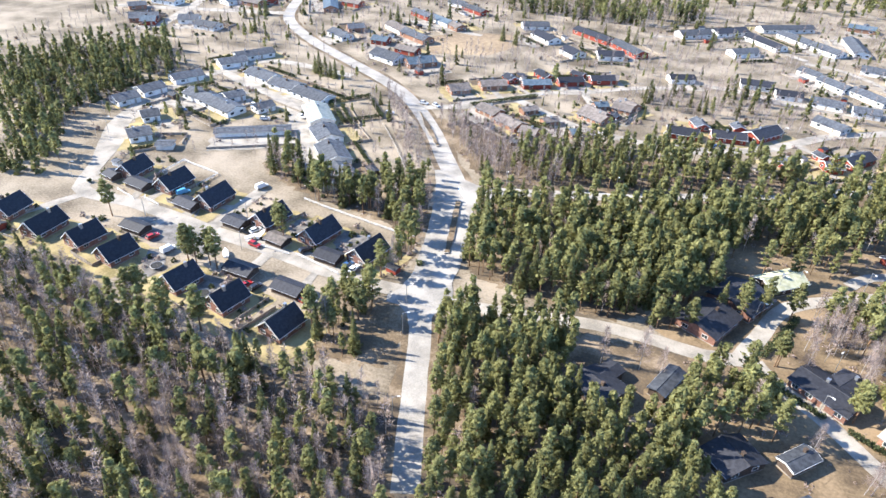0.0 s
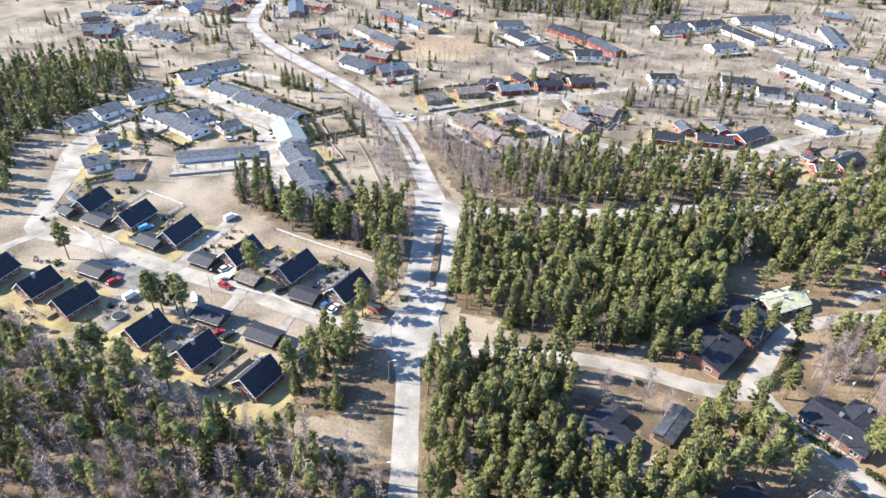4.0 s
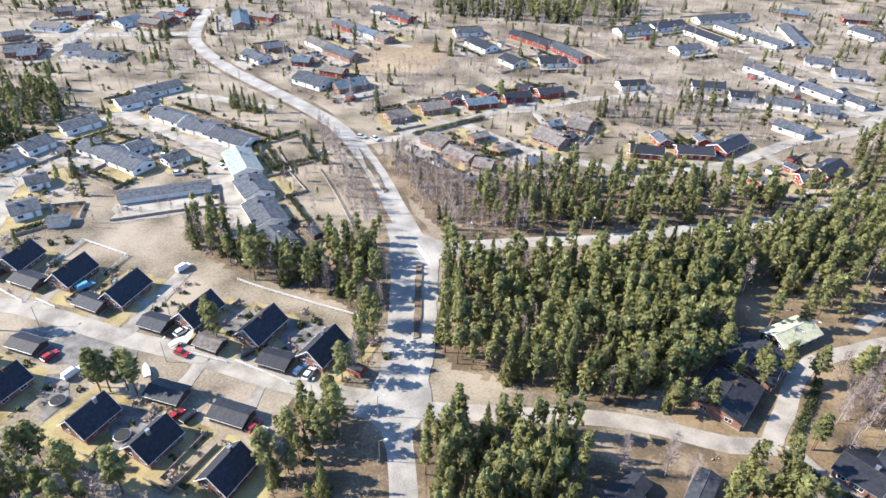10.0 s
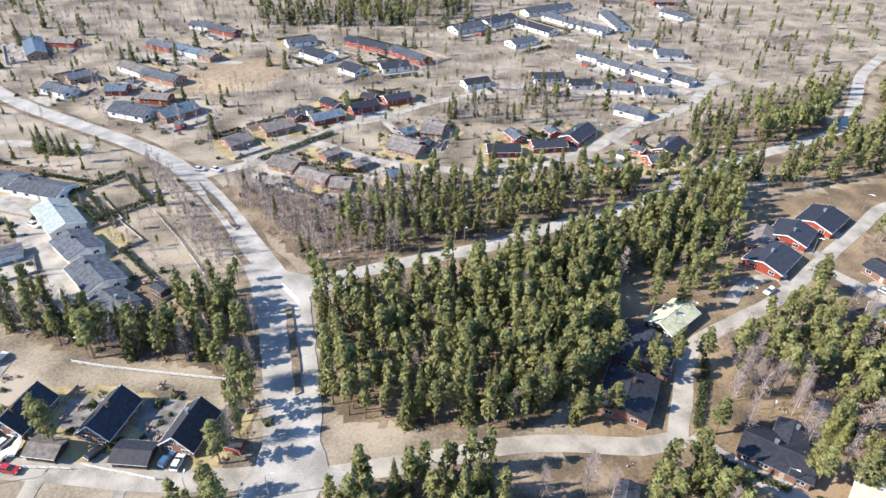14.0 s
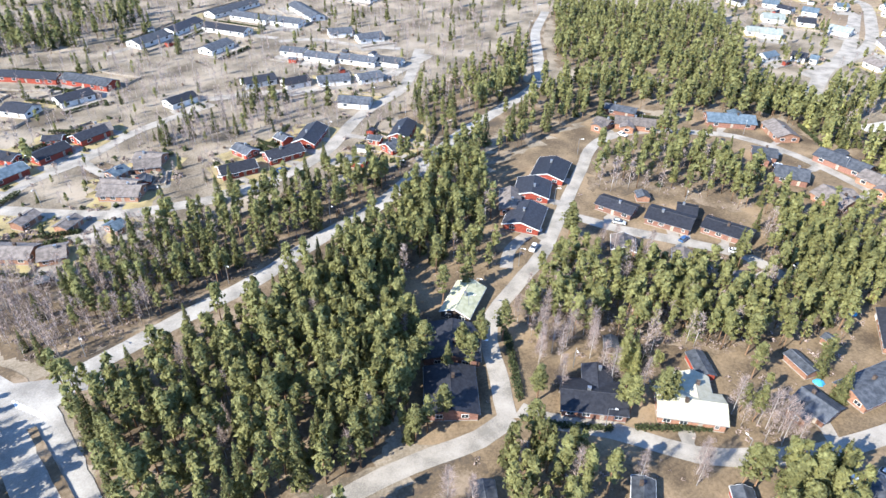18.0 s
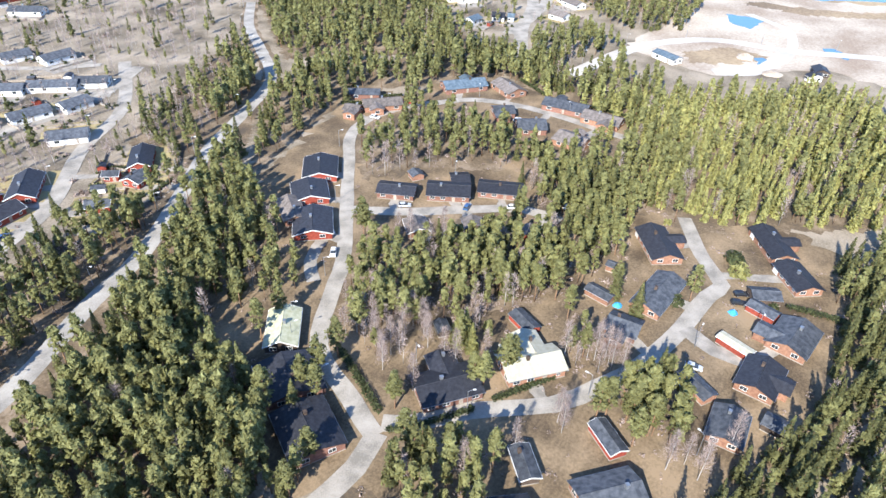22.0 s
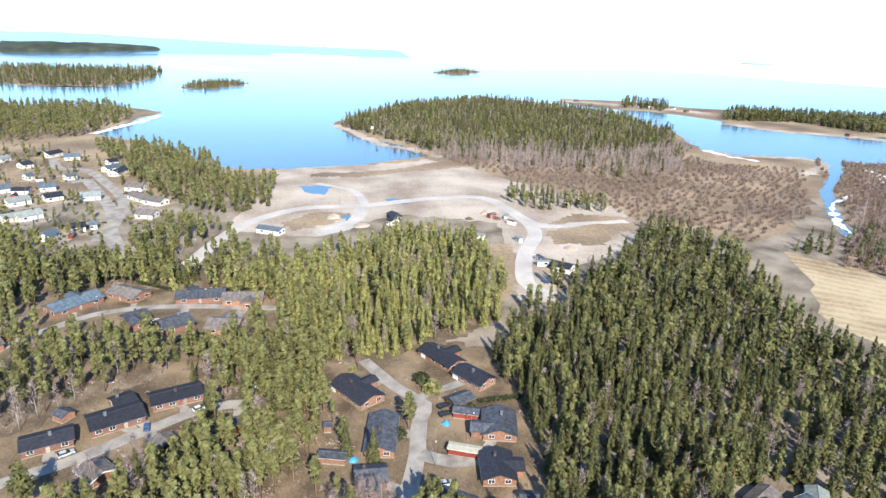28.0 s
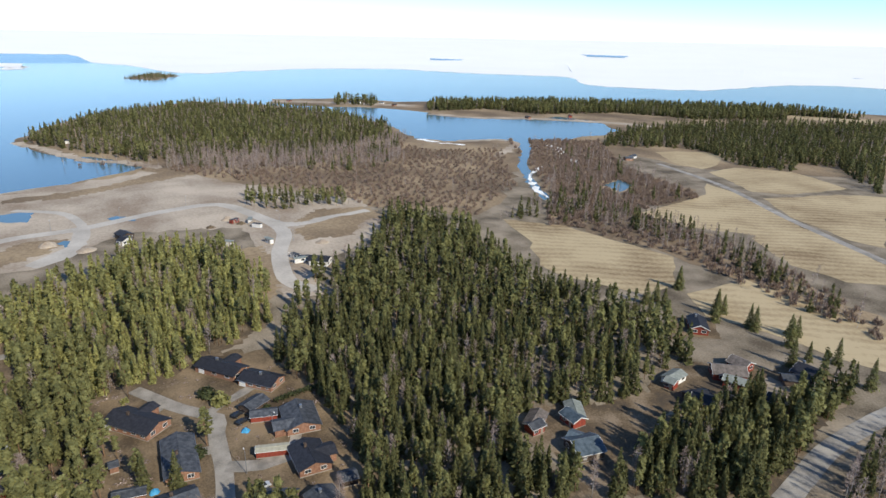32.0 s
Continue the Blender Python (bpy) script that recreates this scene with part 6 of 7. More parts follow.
def free_spot(x, y, room):
    return nearest_road(x, y)[0] > room + 3 and (np.hypot(HOUSE_XY[:, 0] - x, HOUSE_XY[:, 1] - y) > HOUSE_XY[:, 2] * 0.8 + room).all()


SHRUBS = {"green": [], "bare": []}
FENCES = []
for i, (x, y, a, length, width) in enumerate(PATCH_HOUSES + STEEP + STEEP_WEST):
    c, s = math.cos(radians(a)), math.sin(radians(a))
    at = lambda u, v: (x + u * c - v * s, y + u * s + v * c)
    side = rng.choice((-1, 1))
    sx, sy = at(rng.uniform(-0.5, 0.5) * length, side * (width / 2 + rng.uniform(6, 10)))
    if i % 5 < 2 and free_spot(sx, sy, 3.0):
        tagged(house("shed", (sx, sy, a + rng.choice((0, 90)), rng.uniform(3.5, 6), rng.uniform(2.8, 4)), 2.1, 18, (M_DARKWOOD, M_REDWOOD, M_WHITEWALL)[i % 3], M_ROOFBLACK if i % 2 else M_ROOFGREY, "small garden shed with a low gable roof", "shed", trim=False, windows=0, chimney=False, over=0.3), group="garages and sheds")
    for k in range(16):
        q = at(rng.uniform(-0.5, 0.5) * (length + 14), rng.choice((-1, 1)) * (width / 2 + rng.uniform(2, 11)))
        if free_spot(*q, 0.0):
            SHRUBS["green" if k % 5 < 2 else "bare"].append((*q, rng.uniform(0.5, 1.5)))
    v = side * (width / 2 + rng.uniform(7, 11))
    FENCES.append((at(-length / 2 - 2, v), at(length / 2 + 2, v)))
    FENCES.append((at(length / 2 + 2, v), at(length / 2 + 2, side * width / 2)))
gen = np.random.RandomState(9)
for kind, material, label in (("green", M_HEDGE, "small dark evergreen shrubs in the gardens"), ("bare", M_TWIG, "leafless brown shrubs in the gardens")):
    V, m = [], 26
    for x, y, size in SHRUBS[kind]:
        p = gen.normal(0, 1, (m, 3))
        p /= np.linalg.norm(p, axis=1)[:, None]
        q = p * size * gen.uniform(0.4, 1.0, (m, 1))
        q[:, 2] = abs(q[:, 2]) * 1.2 + 0.15
        w, _ = sprays(gen, q, np.full(m, size * (0.62 if kind == "green" else 0.4)), p + np.array([0, 0, 0.7]))
        V.append(w + np.array([x, y, 0]))
    V = np.concatenate(V)
    ob = new("garden_shrubs", mesh("garden_shrubs", [tuple(p) for p in V], [(k, k + 1, k + 2) for k in range(0, len(V), 3)], material))
    tagged(ob, label, "shrubs", kind="stuff")
lines = []
for p, q in FENCES:
    if min(nearest_road(*p)[0], nearest_road(*q)[0]) > 4:
        w = (Vector(q) - Vector(p)).normalized()
        o = Vector((-w.y, w.x)) * 0.05
        lines.append(([(e.x, e.y, z) for z in (0.0, 1.05) for e in (Vector(p) - o, Vector(q) - o, Vector(q) + o, Vector(p) + o)],
                      [(0, 1, 5, 4), (1, 2, 6, 5), (2, 3, 7, 6), (3, 0, 4, 7), (4, 5, 6, 7)]))
tagged(new("garden_fences", mesh("garden_fences", *joined(*lines), M_WOODGREY)), "weathered low board fences between far gardens", "fence", kind="stuff")


DARK_SPRUCES = [(156.1, -115.7), (156.7, -111.3), (138.0, -112.3), (127.2, -120.2), (125.9, -123.3), (186.2, -121.7), (180.7, -92.8), (181.1, -100.0), (175.1, -98.7), (121.3, -111.2)]
for i, (x, y) in enumerate(DARK_SPRUCES):
    plant("spruce", x, y, 9.5 + (i * 7) % 4, i * 1.3, "dark broad spruce standing alone by the farm", 1.5)

DARK_YARD_A = [(-76, 119), (-78, 126), (-67, 127), (-64, 119), (-70, 113)]
DARK_YARD_B = [(-69, 159), (-68, 166), (-60, 166), (-58, 158), (-62, 153)]
DARK_YARD_C = [(-51, 157), (-51, 165), (-41, 165), (-40, 156), (-46, 152)]
DARK_YARD_D = [(-97, 121), (-102, 130), (-97, 133), (-90, 123), (-92, 117)]
DARK_YARD_E = [(-104, 158), (-112, 171), (-103, 166), (-105, 157), (-101, 151)]
DARK_YARD_F = [(-120, 143), (-109, 150), (-86, 145), (-81, 135), (-102, 134), (-113, 133)]
M_DARKGRAVEL = mat("dark_gravel", (0.09, 0.082, 0.075), (0.24, 0.22, 0.195), 0.3, 0.9, 0.02, 14)
for pts in (DARK_YARD_A, DARK_YARD_B, DARK_YARD_C, DARK_YARD_D, DARK_YARD_E, DARK_YARD_F):
    sheet("yard", pts, M_DARKGRAVEL, "dark gravel yard between houses", "lawn", z=0.0855 + 0.0003 * len(pts), step=2, rough=0.3)

# ---- low undergrowth in the woods and wooded gardens ----
V, m = [], 14
for pts, gap in ((WOOD_FRONT, 3.4), (WOOD_SOUTHWEST, 3.0), (WOOD_MID, 2.6), (WOOD_CORNER, 3.0), (WOOD_WEST, 3.0), (WOOD_VERGE, 3.0), (WOOD_LOW, 3.2), (WOOD_EAST, 4.0), (GROVE_SOUTH, 2.4), (GARDEN_EAST, 3.2), (WOOD_BIRCH, 3.0), (VERGE_LEFT, 3.0), ([(60, 105), (130, 60), (200, 60), (225, 130), (200, 230), (90, 245), (60, 200)], 5.0)):
    lo, hi = np.min(pts, 0), np.max(pts, 0)
    k = int((hi[0] - lo[0]) * (hi[1] - lo[1]) / gap ** 2)
    xy = gen.uniform(lo, hi, (k, 2))
    xy = xy[inside(pts, xy)]
    xy = xy[clear_of_roads(xy)]
    for x, y in xy:
        size = gen.uniform(0.25, 0.95)
        p = gen.normal(0, 1, (m, 3))
        p /= np.linalg.norm(p, axis=1)[:, None]
        q = p * size * np.array([1, 1, 0.7])
        q[:, 2] = abs(q[:, 2]) + 0.1
        w, _ = sprays(gen, q, np.full(m, size * 0.42), p + np.array([0, 0, 0.7]))
        V.append(w + np.array([x, y, 0]))
V = np.concatenate(V)
ob = new("undergrowth", mesh("undergrowth", [tuple(p) for p in V], [(k, k + 1, k + 2) for k in range(0, len(V), 3)], M_TWIG))
tagged(ob, "low brown undergrowth and dead grass tufts", "undergrowth", kind="stuff")

# ---- zebra crossing at the junction ----
STRIPE = mesh("stripe", *box_data(-1.5, 1.5, -0.25, 0.25, 0.0, 0.006), M_TRIM)
zebra = new("zebra_crossing")
for k in range(9):
    put("stripe", STRIPE, zebra, -25.6 + (5.7) * k / 8, 209.9 + (-7.4) * k / 8, 0.17, 107)
tagged(zebra, "worn white zebra crossing on the asphalt", "road marking", kind="structure")


# ---- cars ----
CARS_A = [(-115.7, 163.4, 63, "bluevan"), (-92.9, 179.0, 69, "whitevan"), (-77.4, 152.5, 67, "white"), (-72.7, 144.9, -12, "red"), (-56.3, 148.8, 59, "black"), (-40.1, 146.9, 70, "blue"), (-37.4, 146.0, 82, "white"), (-105.2, 135.6, 73, "red"), (-95.5, 131.6, 74, "whitevan"), (-62.6, 125.6, 71, "red"), (-59.4, 126.0, 73, "black"), (-43.2, 127.2, 73, "red"), (-40.8, 125.4, 79, "silver")]
CARS_B = [(130.4, 101.1, -90, "whitevan"), (138.9, 97.7, -80, "silver"), (177.1, 94.9, -56, "black"), (172.4, 94.6, -63, "black"), (157.4, 204.4, -52, "silver"), (169.5, 186.3, 15, "blue"), (179.1, 173.0, -49, "white"), (121.6, 205.4, -144, "white"), (128.5, 213.8, -43, "silver"), (244.7, 207.4, -20, "white"), (208.3, 259.0, -83, "white"), (229.5, 257.5, -48, "red"), (181.8, 171.3, -20, "black"), (190.9, 157.7, -16, "white")]
CARS_C = [(-80.5, 265.7, 16, "silver"), (-114.8, 243.6, -26, "white"), (-141.9, 246.5, 28, "white"), (45.1, 299.4, -15, "white"), (66.2, 294.4, 23, "blue"), (-70.8, 284.8, -9, "silver"), (-64.2, 284.5, -32, "silver"), (-128.4, 234.3, 31, "white"), (-167.7, 226.4, 21, "blue")]
PAINT = {"white": (0.75, 0.75, 0.74), "whitevan": (0.74, 0.74, 0.72), "red": (0.35, 0.02, 0.02), "black": (0.02, 0.02, 0.025), "blue": (0.04, 0.10, 0.22), "bluevan": (0.10, 0.35, 0.55), "silver": (0.45, 0.46, 0.47)}
WORDS = {"white": "white parked hatchback with dark windows", "whitevan": "white parked van with a high roof", "red": "red parked car with dark windows", "black": "black parked estate car by the street", "blue": "dark blue parked car by a house", "bluevan": "light blue parked van by a house", "silver": "silver parked car with dark windows"}
WHEEL = mesh("tyre", *tube((0, -0.1, 0), (0, 0.1, 0), 0.32, 0.32, 12), M_RUBBER)
RIM = mesh("rim", *tube((0, -0.112, 0), (0, 0.112, 0), 0.19, 0.19, 10), M_METAL)
LIGHT = mesh("headlight", *box_data(-0.04, 0.04, -0.2, 0.2, -0.07, 0.07), M_TRIM)


def loft(profile, half, tuck, m, name):
    """A body from a side profile (x, z), its upper points drawn in by tuck."""
    top = max(z for _, z in profile)
    v = []
    for sgn in (-1, 1):
        for px, pz in profile:
            v.append((px, sgn * (half - tuck * max(0, (pz - 0.8)) / max(0.1, top - 0.8)), pz))
    n = len(profile)
    f = [tuple(range(n - 1, -1, -1)), tuple(range(n, 2 * n))] + [(k, (k + 1) % n, n + (k + 1) % n, n + k) for k in range(n)]
    return mesh(name, v, f, m)


CAR_MADE = {}


def car(x, y, a, colour):
    if colour not in CAR_MADE:
        van = "van" in colour
        m = mat("car_paint_" + colour, PAINT[colour], PAINT[colour], 1.0, 0.3, spec=0.6)
        ob = new("van" if van else "car")
        ln = 2.5 if van else 2.2
        part("body", loft([(-ln, 0.35), (-ln, 0.95), (-ln + 0.1, 1.0), (ln - 1.2, 0.98), (ln - 0.15, 0.82), (ln, 0.6), (ln, 0.35)], 0.9, 0.03, m, "body"), None, ob)
        hi = 1.95 if van else 1.46
        part("cabin", loft([(-ln + 0.06, 0.96), (-ln + (0.12 if van else 0.45), hi), (ln - (1.7 if van else 2.0), hi), (ln - (0.95 if van else 1.15), 0.96)], 0.84, 0.17, m if van else M_GLASS, "cabin"), None, ob)
        part("roof", mesh("roof", *box_data(-ln + (0.2 if van else 0.55), ln - (1.8 if van else 2.1), -0.66, 0.66, hi - 0.02, hi + 0.05), m), None, ob)
        part("windscreen", loft([(ln - (1.68 if van else 1.98), hi - 0.04), (ln - (0.93 if van else 1.12), 1.0), (ln - (0.90 if van else 1.09), 1.0), (ln - (1.66 if van else 1.95), hi - 0.04)], 0.72, 0.1, M_GLASS, "windscreen"), None, ob)
        for wx in (-ln + 0.8, ln - 0.85):
            for wy in (-0.82, 0.82):
                w = put("wheel", WHEEL, ob, wx, wy, 0.32, 0)
                put("rim", RIM, w, 0, 0, 0, 0)
        for wy in (-0.6, 0.6):
            put("headlight", LIGHT, ob, ln - 0.03, wy, 0.68, 0)
        tagged(ob, WORDS[colour], "van" if van else "car", group="parked cars")
        CAR_MADE[colour] = ob
        ob.matrix_basis = pose(x, y, 0.29, 0, 0, a)
        return ob
    return copy_thing(CAR_MADE[colour], pose(x, y, 0.29, 0, 0, a))


for row in CARS_A + CARS_B + CARS_C:
    car(*row)


# ---- poles ----
POLES = [(-70.5, 179.8), (-84.7, 158.2), (-11.9, 125.3), (-68.7, 182.8), (-25.7, 161.4), (64.2, 192.9), (86.1, 187.6)]
POLES_B = [(114.9, 116.2), (99.2, 156.9), (93.2, 137.7), (92.2, 193.4), (164.0, 87.5), (112.7, 89.0), (124.9, 99.7), (147.3, 99.8), (186.5, 202.3)]
def lamp_post(x, y, a):
    ob = new("street_lamp")
    ob.matrix_basis = pose(x, y, 0, 0, 0, a)
    part("pole", mesh("pole", *tube((0, 0, -0.3), (0, 0, 7.0), 0.11, 0.07, 8), M_METAL), None, ob)
    part("arm", mesh("arm", *tube((0, 0, 6.9), (1.3, 0, 7.25), 0.05, 0.04, 6), M_METAL), None, ob)
    part("lamp_head", mesh("lamp_head", *joined(box_data(1.2, 1.9, -0.16, 0.16, 7.18, 7.32), box_data(1.3, 1.85, -0.12, 0.12, 7.12, 7.18)), M_TRIM), None, ob)
    return tagged(ob, "grey street lamp with a single arm", "street lamp", group="street lamps")


first = None
for x, y in POLES + POLES_B:
    d, q = nearest_road(x, y)
    a = math.degrees(math.atan2(q[1] - y, q[0] - x))
    first = copy_thing(first, pose(x, y, 0, 0, 0, a)) if first else lamp_post(x, y, a)
for pts, width, m, nm in ROADS:
    if nm in ("main_road", "east_road", "west_street", "red_street", "pit_road", "long_street"):
        line = curve_points(pts, 1.0)
        for k in range(20, len(line) - 5, 42):
            t = line[k + 1] - line[k - 1]
            n = np.array([-t[1], t[0]]) / (np.linalg.norm(t) + 1e-9)
            p = line[k] + n * (width / 2 + 1.4)
            copy_thing(first, pose(p[0], p[1], 0, 0, 0, math.degrees(math.atan2(-n[1], -n[0]))))

# ---- single trees and bushes in the gardens ----
PINES_A = [(-86.4, 129.7), (-78.9, 130.6), (-65.6, 150.7), (-28.3, 146.1), (-28.8, 168.0), (53.0, 155.5), (61.3, 157.6), (75.5, 173.5), (67.2, 183.7)]
PINES_B = [(81.0, 173.2), (135.6, 204.0), (84.7, 152.5), (108.1, 135.9), (81.8, 194.7), (61.4, 172.8), (58.6, 181.1), (156.0, 126.1), (166.0, 106.7), (174.4, 133.4)]
PINES_C = [(169.7, -83.7), (161.6, -119.1), (151.9, -104.6), (141.0, -112.8), (110.7, -95.5), (110.3, -105.7), (103.6, -113.3), (92.1, -103.7), (86.9, -105.0), (187.3, -122.6), (83.8, -73.4)]
SPRUCES_A = [(-170.8, 241.3), (-167.7, 244.5), (-141.2, 301.7), (-138.4, 301.0), (-133.8, 299.5), (-130.5, 299.0), (-127.4, 298.5), (-239.0, 377.0), (-236.8, 382.5), (-234.6, 388.1), (-232.1, 391.4), (-73.5, 315.9), (39.2, 281.3), (-57.6, 405.8), (-67.4, 410.5), (83.5, 293.9)]
SPRUCES_B = [(-255.0, 319.1), (-144.8, 171.7), (-165.8, 222.8), (-123.0, 426.3), (-218.6, 443.7), (-209.4, 442.2), (-150.0, 417.7), (-142.7, 413.8), (157.7, 436.4), (44.9, 285.5), (58.8, 459.5), (12.5, 444.9), (41.5, 460.0)]
BUSHES = [(193.4, 101.2), (187.3, 98.0), (117.4, 152.9), (119.7, 139.9), (161.9, 109.6), (202.2, 125.6), (189.7, 218.0), (196.9, 218.3), (176.7, 85.8), (121.3, 148.7)]
BIRCHES = [(100.5, 116.6), (92.1, 162.2), (97.6, 169.1), (103.9, 148.0), (126.1, 115.0), (126.6, 112.4), (126.1, 121.6), (106.3, 87.0), (108.6, 90.6), (76.6, 128.0), (165.8, 152.2), (118.4, 83.4), (126.7, 119.8), (109.9, 142.7), (102.5, 163.8), (108.1, 160.1)]
BIRCHES_B = [(40.7, 134.7), (50.4, 136.4), (55.4, 135.2), (90.9, 151.9), (94.3, 164.2), (110.8, 180.3), (-97.4, 90.3), (-95.4, 95.5), (-83.8, 91.2), (-71.8, 89.6), (-94.7, 100.5), (-30.2, 116.2), (64.8, 184.5), (44.9, 162.5)]
BIRCHES_C = [(138.3, -2.7), (139.3, -8.6), (159.0, -6.3), (154.3, -24.2), (184.5, -8.5), (196.7, -8.2), (144.9, -41.5), (166.8, -20.6), (165.8, -43.4)]
PINES_D = [(108.6, 111.8), (112.0, 99.2), (84.0, 152.1), (98.5, 175.3), (100.5, 140.6), (110.4, 135.2), (76.0, 142.8), (79.2, 133.5), (82.3, 124.2), (88.9, 174.3), (91.0, 196.7), (137.0, 132.3), (149.9, 143.2), (149.9, 151.5), (134.7, 153.9), (122.4, 159.2), (125.7, 122.7), (114.7, 94.0), (112.9, 104.9)]
for x, y in BIRCHES + BIRCHES_B + BIRCHES_C:
    plant("birch", x, y, rng.uniform(10, 15), rng.uniform(0, 6), "single leafless birch with a white trunk")
for x, y in PINES_A + PINES_B + PINES_D:
    plant("pine", x, y, rng.uniform(12.5, 16), rng.uniform(0, 6), "single pine with an olive crown in a garden", rng.uniform(1.15, 1.4))
BIG_PINES = [(100.8, 137.9), (81.9, 148.7), (106.9, 106.2), (106.5, 101.9), (111.3, 100.0), (112.0, 105.7), (117.4, 103.1), (110.5, 110.1), (114.9, 132.9), (116.7, 129.7), (134.6, 203.9), (121.1, 139.0), (142.9, 139.0), (70.8, 176.5), (74.9, 168.2), (66.2, 176.5), (75.7, 152.9), (139.0, 156.5), (127.8, 165.6)]
WEST_PINES = [(-84.5, 128.1), (-82.7, 129.0), (-76.0, 130.0), (-127.2, 141.1), (-69.5, 154.6), (-24.4, 141.9), (-21.7, 140.7), (-27.6, 144.2), (-28.8, 168.0), (-35.7, 182.6), (-39.8, 197.2), (-56.7, 186.0), (-49.3, 181.9), (-60.2, 185.1), (-69.1, 179.6), (-28.1, 127.0), (-25.3, 125.2), (-23.9, 130.7), (-32.2, 123.4), (-27.9, 137.1), (-62.1, 104.5), (-72.5, 103.3), (-85.2, 104.7), (-83.3, 106.8), (-39.9, 113.3), (-34.1, 115.6), (-30.2, 117.4)]
GARDEN_SPRUCES = [(153.6, 125.3), (162.3, 152.0), (150.7, 117.5), (135.9, 151.3), (69.6, 170.4)]
YELLOW_SPRUCES = [(110.9, 152.0), (110.9, 147.6), (114.1, 151.5)]
BARE_BIRCHES = [(93.5, 163.3), (97.6, 163.9), (105.3, 157.6), (108.5, 161.3), (101.9, 173.1), (107.4, 167.8), (102.6, 176.3), (109.8, 165.7), (104.3, 151.9), (125.0, 114.9), (128.2, 117.6), (112.9, 130.4), (123.1, 126.7), (102.8, 118.7), (101.9, 116.9), (96.6, 178.3), (98.9, 176.3), (104.8, 93.6), (90.2, 123.3), (138.3, 192.4), (142.7, 191.0), (148.1, 181.6), (157.4, 178.5)]
for x, y in BIG_PINES + WEST_PINES:
    if free_spot(x, y, 0.3):
        plant("pine", x, y, rng.uniform(13, 17), rng.uniform(0, 6), "tall pine with a broad olive crown beside a garden", rng.uniform(1.2, 1.45))
for x, y in GARDEN_SPRUCES:
    plant("spruce", x, y, rng.uniform(11, 14), rng.uniform(0, 6), "broad green spruce standing in a garden", 1.3)
for x, y in YELLOW_SPRUCES:
    plant("young", x, y, rng.uniform(9, 12), rng.uniform(0, 6), "yellowish conifer beside the villa garden", 1.4)
for x, y in BARE_BIRCHES:
    if free_spot(x, y, 0.3):
        plant("birch", x, y, rng.uniform(10, 14), rng.uniform(0, 6), "slender leafless birch with a reddish-brown crown")
for x, y in PINES_C + SPRUCES_A + SPRUCES_B:
    plant("spruce", x, y, rng.uniform(8, 13), rng.uniform(0, 6), "single dark spruce standing by itself", 1.3)


def bush(x, y, size, m, label, seed):
    r = np.random.RandomState(seed)
    n = 150
    c = r.normal(0, 1, (n, 3))
    c /= np.linalg.norm(c, axis=1)[:, None]
    c *= size * r.uniform(0.5, 1.0, (n, 1))
    c[:, 2] = abs(c[:, 2]) * 1.25 + 0.2
    v, f = sprays(r, c, np.full(n, size * 0.3), c)
    ob = new("bush", mesh("bush", v, [tuple(int(q) for q in g) for g in f], m))
    ob.location = (x, y, 0)
    return tagged(ob, label, "bush")


for i, (x, y) in enumerate(BUSHES):
    bush(x, y, 3.4 if i < 2 else 2.6 if i < 5 else 1.6, M_LIGHTGREEN if i % 2 else M_HEDGE, "rounded green garden bush", i)


# ---- boats, trampolines, tarpaulins, heaps and cabins ----
BOATS = [(-75.8, 148.5), (-74.1, 150.8), (-77.8, 136.8)]
TRAMPOLINES = [(-92.8, 123.1), (-71.3, 117.5)]
TRAMPOLINES_B = [(163.1, 171.1), (272.9, 121.8)]
TARPS = [(167.8, 94.9), (184.8, 136.0), (151.2, 123.2)]
HEAPS = [(396.3, 39.8), (409.7, 45.3), (381.1, 127.7), (381.1, 85.5), (336.8, 7.2), (399.7, 146.4), (396.2, 58.5), (391.1, 33.3)]
SITE_CABINS = [(316.4, 30.2), (311.1, 27.4), (400.2, 43.0), (390.9, 106.5), (383.6, 32.9)]
M_BLUETARP = mat("blue_tarpaulin", (0.03, 0.22, 0.42), (0.08, 0.36, 0.58), 2.0, 0.6)


def boat(x, y, a):
    ob = new("boat")
    ob.matrix_basis = pose(x, y, 0.2, 0, 0, a)
    st = [(-2.6, 0.85), (-1.0, 0.95), (0.8, 0.85), (2.0, 0.45), (2.7, 0.04)]
    v = [(px, sy * w * k, z) for px, w in st for sy, k, z in ((-1, 1.0, 1.15), (-1, 0.5, 0.55), (1, 0.5, 0.55), (1, 1.0, 1.15))]
    f = [(i * 4 + k, i * 4 + 4 + k, i * 4 + 5 + k, i * 4 + 1 + k) for i in range(4) for k in range(3)] + [(0, 1, 2, 3)]
    part("hull", mesh("hull", v, f, M_TRIM), None, ob)
    v = [(px, sy * w * 0.98, 1.17 if sy else 1.45 - abs(px) * 0.06) for px, w in st for sy in (-1, 0, 1)]
    part("cover", mesh("cover", v, [(i * 3 + k, i * 3 + 3 + k, i * 3 + 4 + k, i * 3 + 1 + k) for i in range(4) for k in range(2)], M_TRIM), None, ob)
    part("trailer_frame", mesh("trailer_frame", *joined(tube((-2.2, 0, 0.45), (3.3, 0, 0.45), 0.06, 0.06, 6), tube((-0.6, -0.9, 0.32), (-0.6, 0.9, 0.32), 0.05, 0.05, 6)), M_METAL), None, ob)
    for sy in (-0.95, 0.95):
        put("wheel", WHEEL, ob, -0.6, sy, 0.32, 0)
    return tagged(ob, "white covered motor boat on a trailer", "boat", group="boats on trailers")


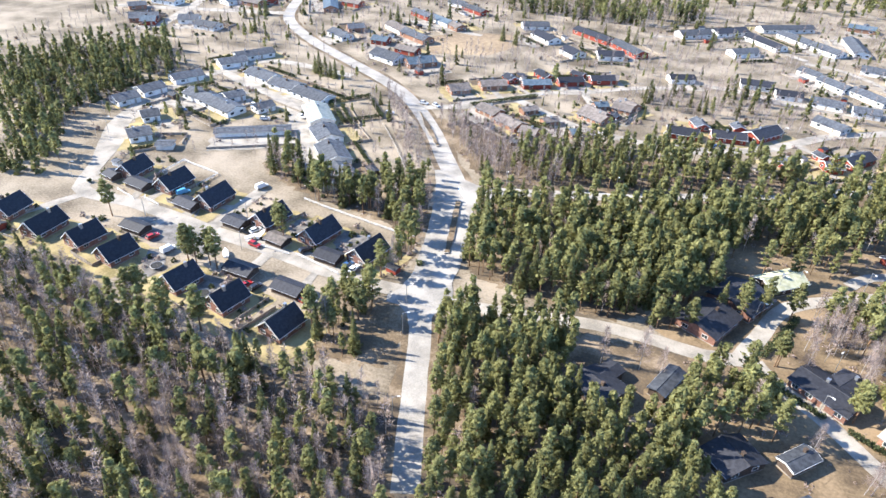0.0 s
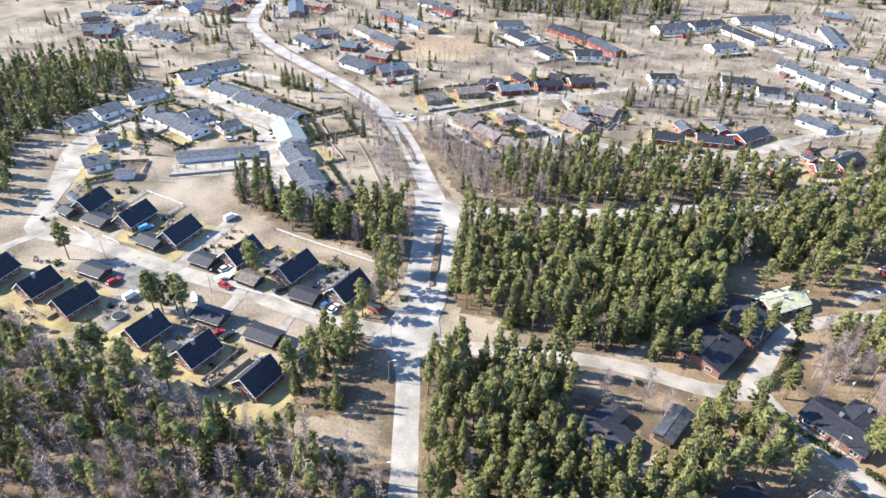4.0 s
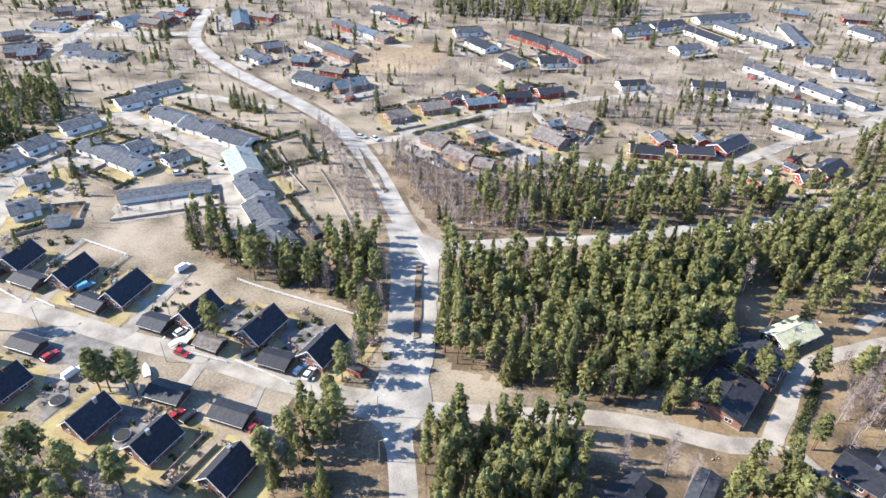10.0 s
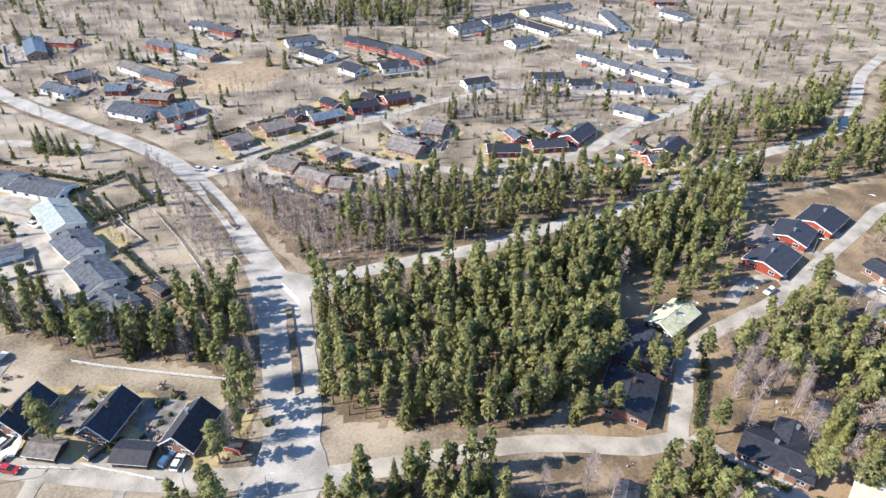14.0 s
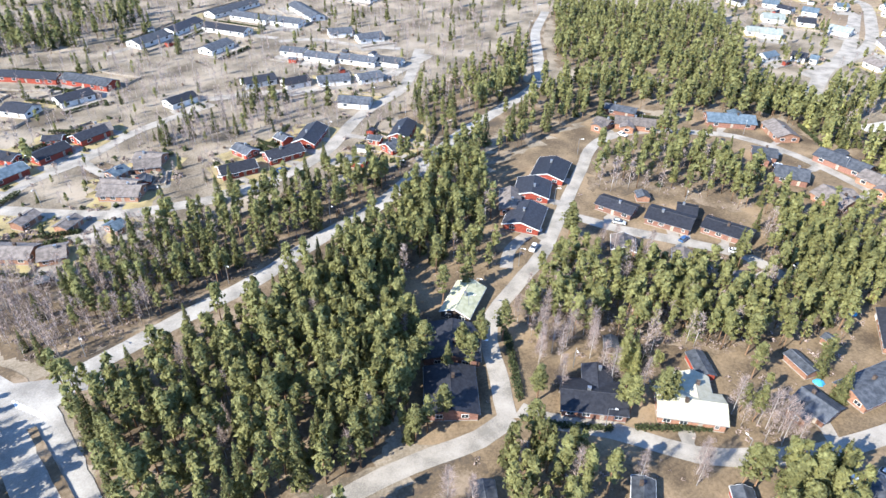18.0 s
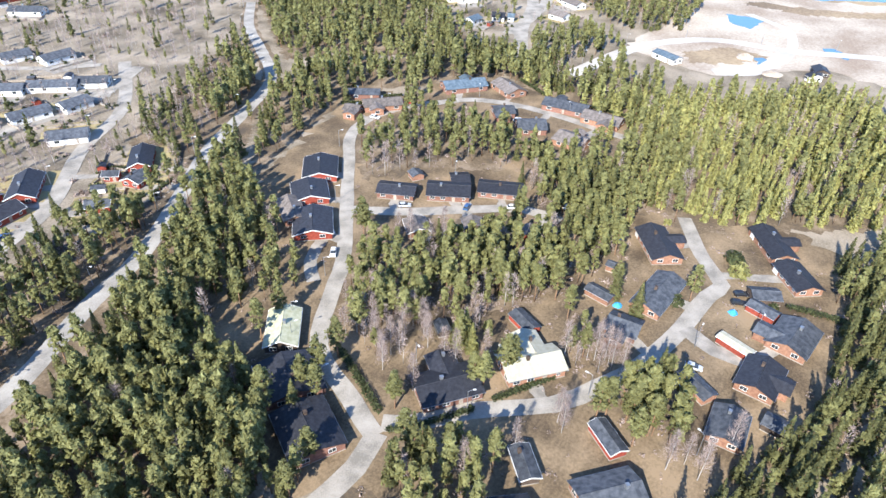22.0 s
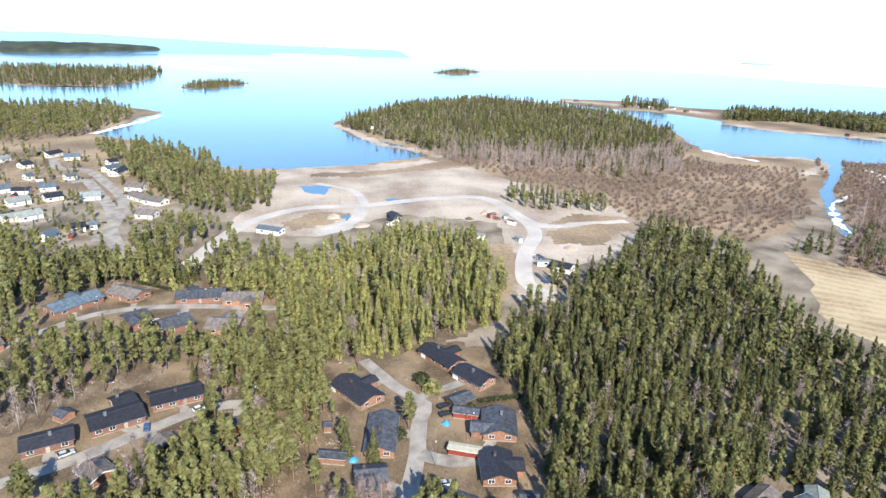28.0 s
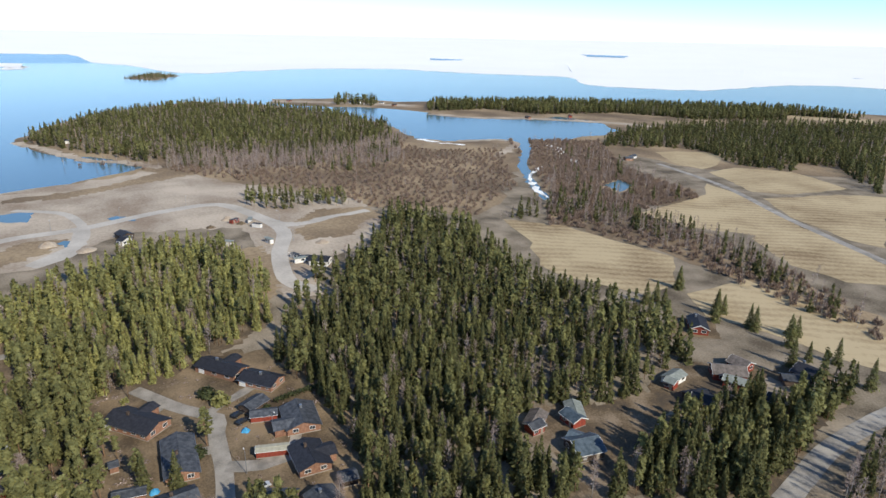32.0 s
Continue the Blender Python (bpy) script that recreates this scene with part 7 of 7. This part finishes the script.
for i, (x, y) in enumerate(BOATS):
    boat(x, y, 60 + 35 * i)


def trampoline(x, y):
    ob = new("trampoline")
    ob.location = (x, y, 0)
    n = 24
    rim = [(1.9 * math.cos(2 * math.pi * k / n), 1.9 * math.sin(2 * math.pi * k / n)) for k in range(n)]
    part("frame", mesh("frame", *joined(*[tube((*rim[k], 0.85), (*rim[(k + 1) % n], 0.85), 0.07, 0.07, 5) for k in range(n)]), M_METAL), None, ob)
    part("mat", mesh("mat", [(px * 0.9, py * 0.9, z) for z in (0.82, 0.85) for px, py in rim], [tuple(range(n - 1, -1, -1)), tuple(range(n, 2 * n))], M_RUBBER), None, ob)
    for k in range(0, n, 6):
        part("leg", mesh("leg", *tube((*rim[k], 0.0), (*rim[k], 0.85), 0.04, 0.04, 5), M_METAL), None, ob)
    return tagged(ob, "round black trampoline on a steel frame", "trampoline", group="garden trampolines")


for x, y in TRAMPOLINES + TRAMPOLINES_B:
    trampoline(x, y)


def mound(name, x, y, r, h, m, label, category, seed):
    g = np.random.RandomState(seed)
    rings, n = (1.0, 0.75, 0.45, 0.15), 14
    v = [(r * s * math.cos(2 * math.pi * k / n) * g.uniform(0.8, 1.15), r * s * math.sin(2 * math.pi * k / n) * g.uniform(0.8, 1.15), h * (1 - s) ** 0.8 * g.uniform(0.8, 1.15) - (0.1 if s == 1 else 0)) for s in rings for k in range(n)]
    f = [(i * n + k, i * n + (k + 1) % n, (i + 1) * n + (k + 1) % n, (i + 1) * n + k) for i in range(3) for k in range(n)] + [tuple(3 * n + k for k in range(n))]
    ob = new(name, mesh(name, v, f, m))
    ob.location = (x, y, 0.15)
    return tagged(ob, label, category)


for i, (x, y) in enumerate(HEAPS):
    mound("sand_heap", x, y, 3.0 + (i % 3) * 1.3, 1.6 + (i % 2) * 0.8, M_SAND if i % 3 else M_FLOOR, "heap of sand and earth on the building ground", "heap", i)
for i, (x, y) in enumerate(TARPS):
    mound("tarpaulin", x, y, 1.5, 1.1, M_BLUETARP, "bright blue tarpaulin spread over garden goods", "tarpaulin", 30 + i)


def cabin(x, y, a, m, label):
    ob = new("site_cabin")
    ob.matrix_basis = pose(x, y, 0.15, 0, 0, a)
    part("body", mesh("body", *box_data(-3, 3, -1.2, 1.2, 0.1, 2.6), m), None, ob)
    part("roof", mesh("roof", *box_data(-3.1, 3.1, -1.3, 1.3, 2.6, 2.72), M_ROOFGREY), None, ob)
    put("door", DOOR[0], ob, 1.2, 1.22, 0.15, 0)
    add_window(ob, "small", -1.2, 1.22, 1.1, 0)
    return tagged(ob, label, "cabin")


for i, (x, y) in enumerate(SITE_CABINS):
    cabin(x, y, 20 + 50 * i, M_WHITEWALL if i != 2 else M_REDWOOD, "white site cabin on bare sand" if i != 2 else "red storage cabin on bare sand")
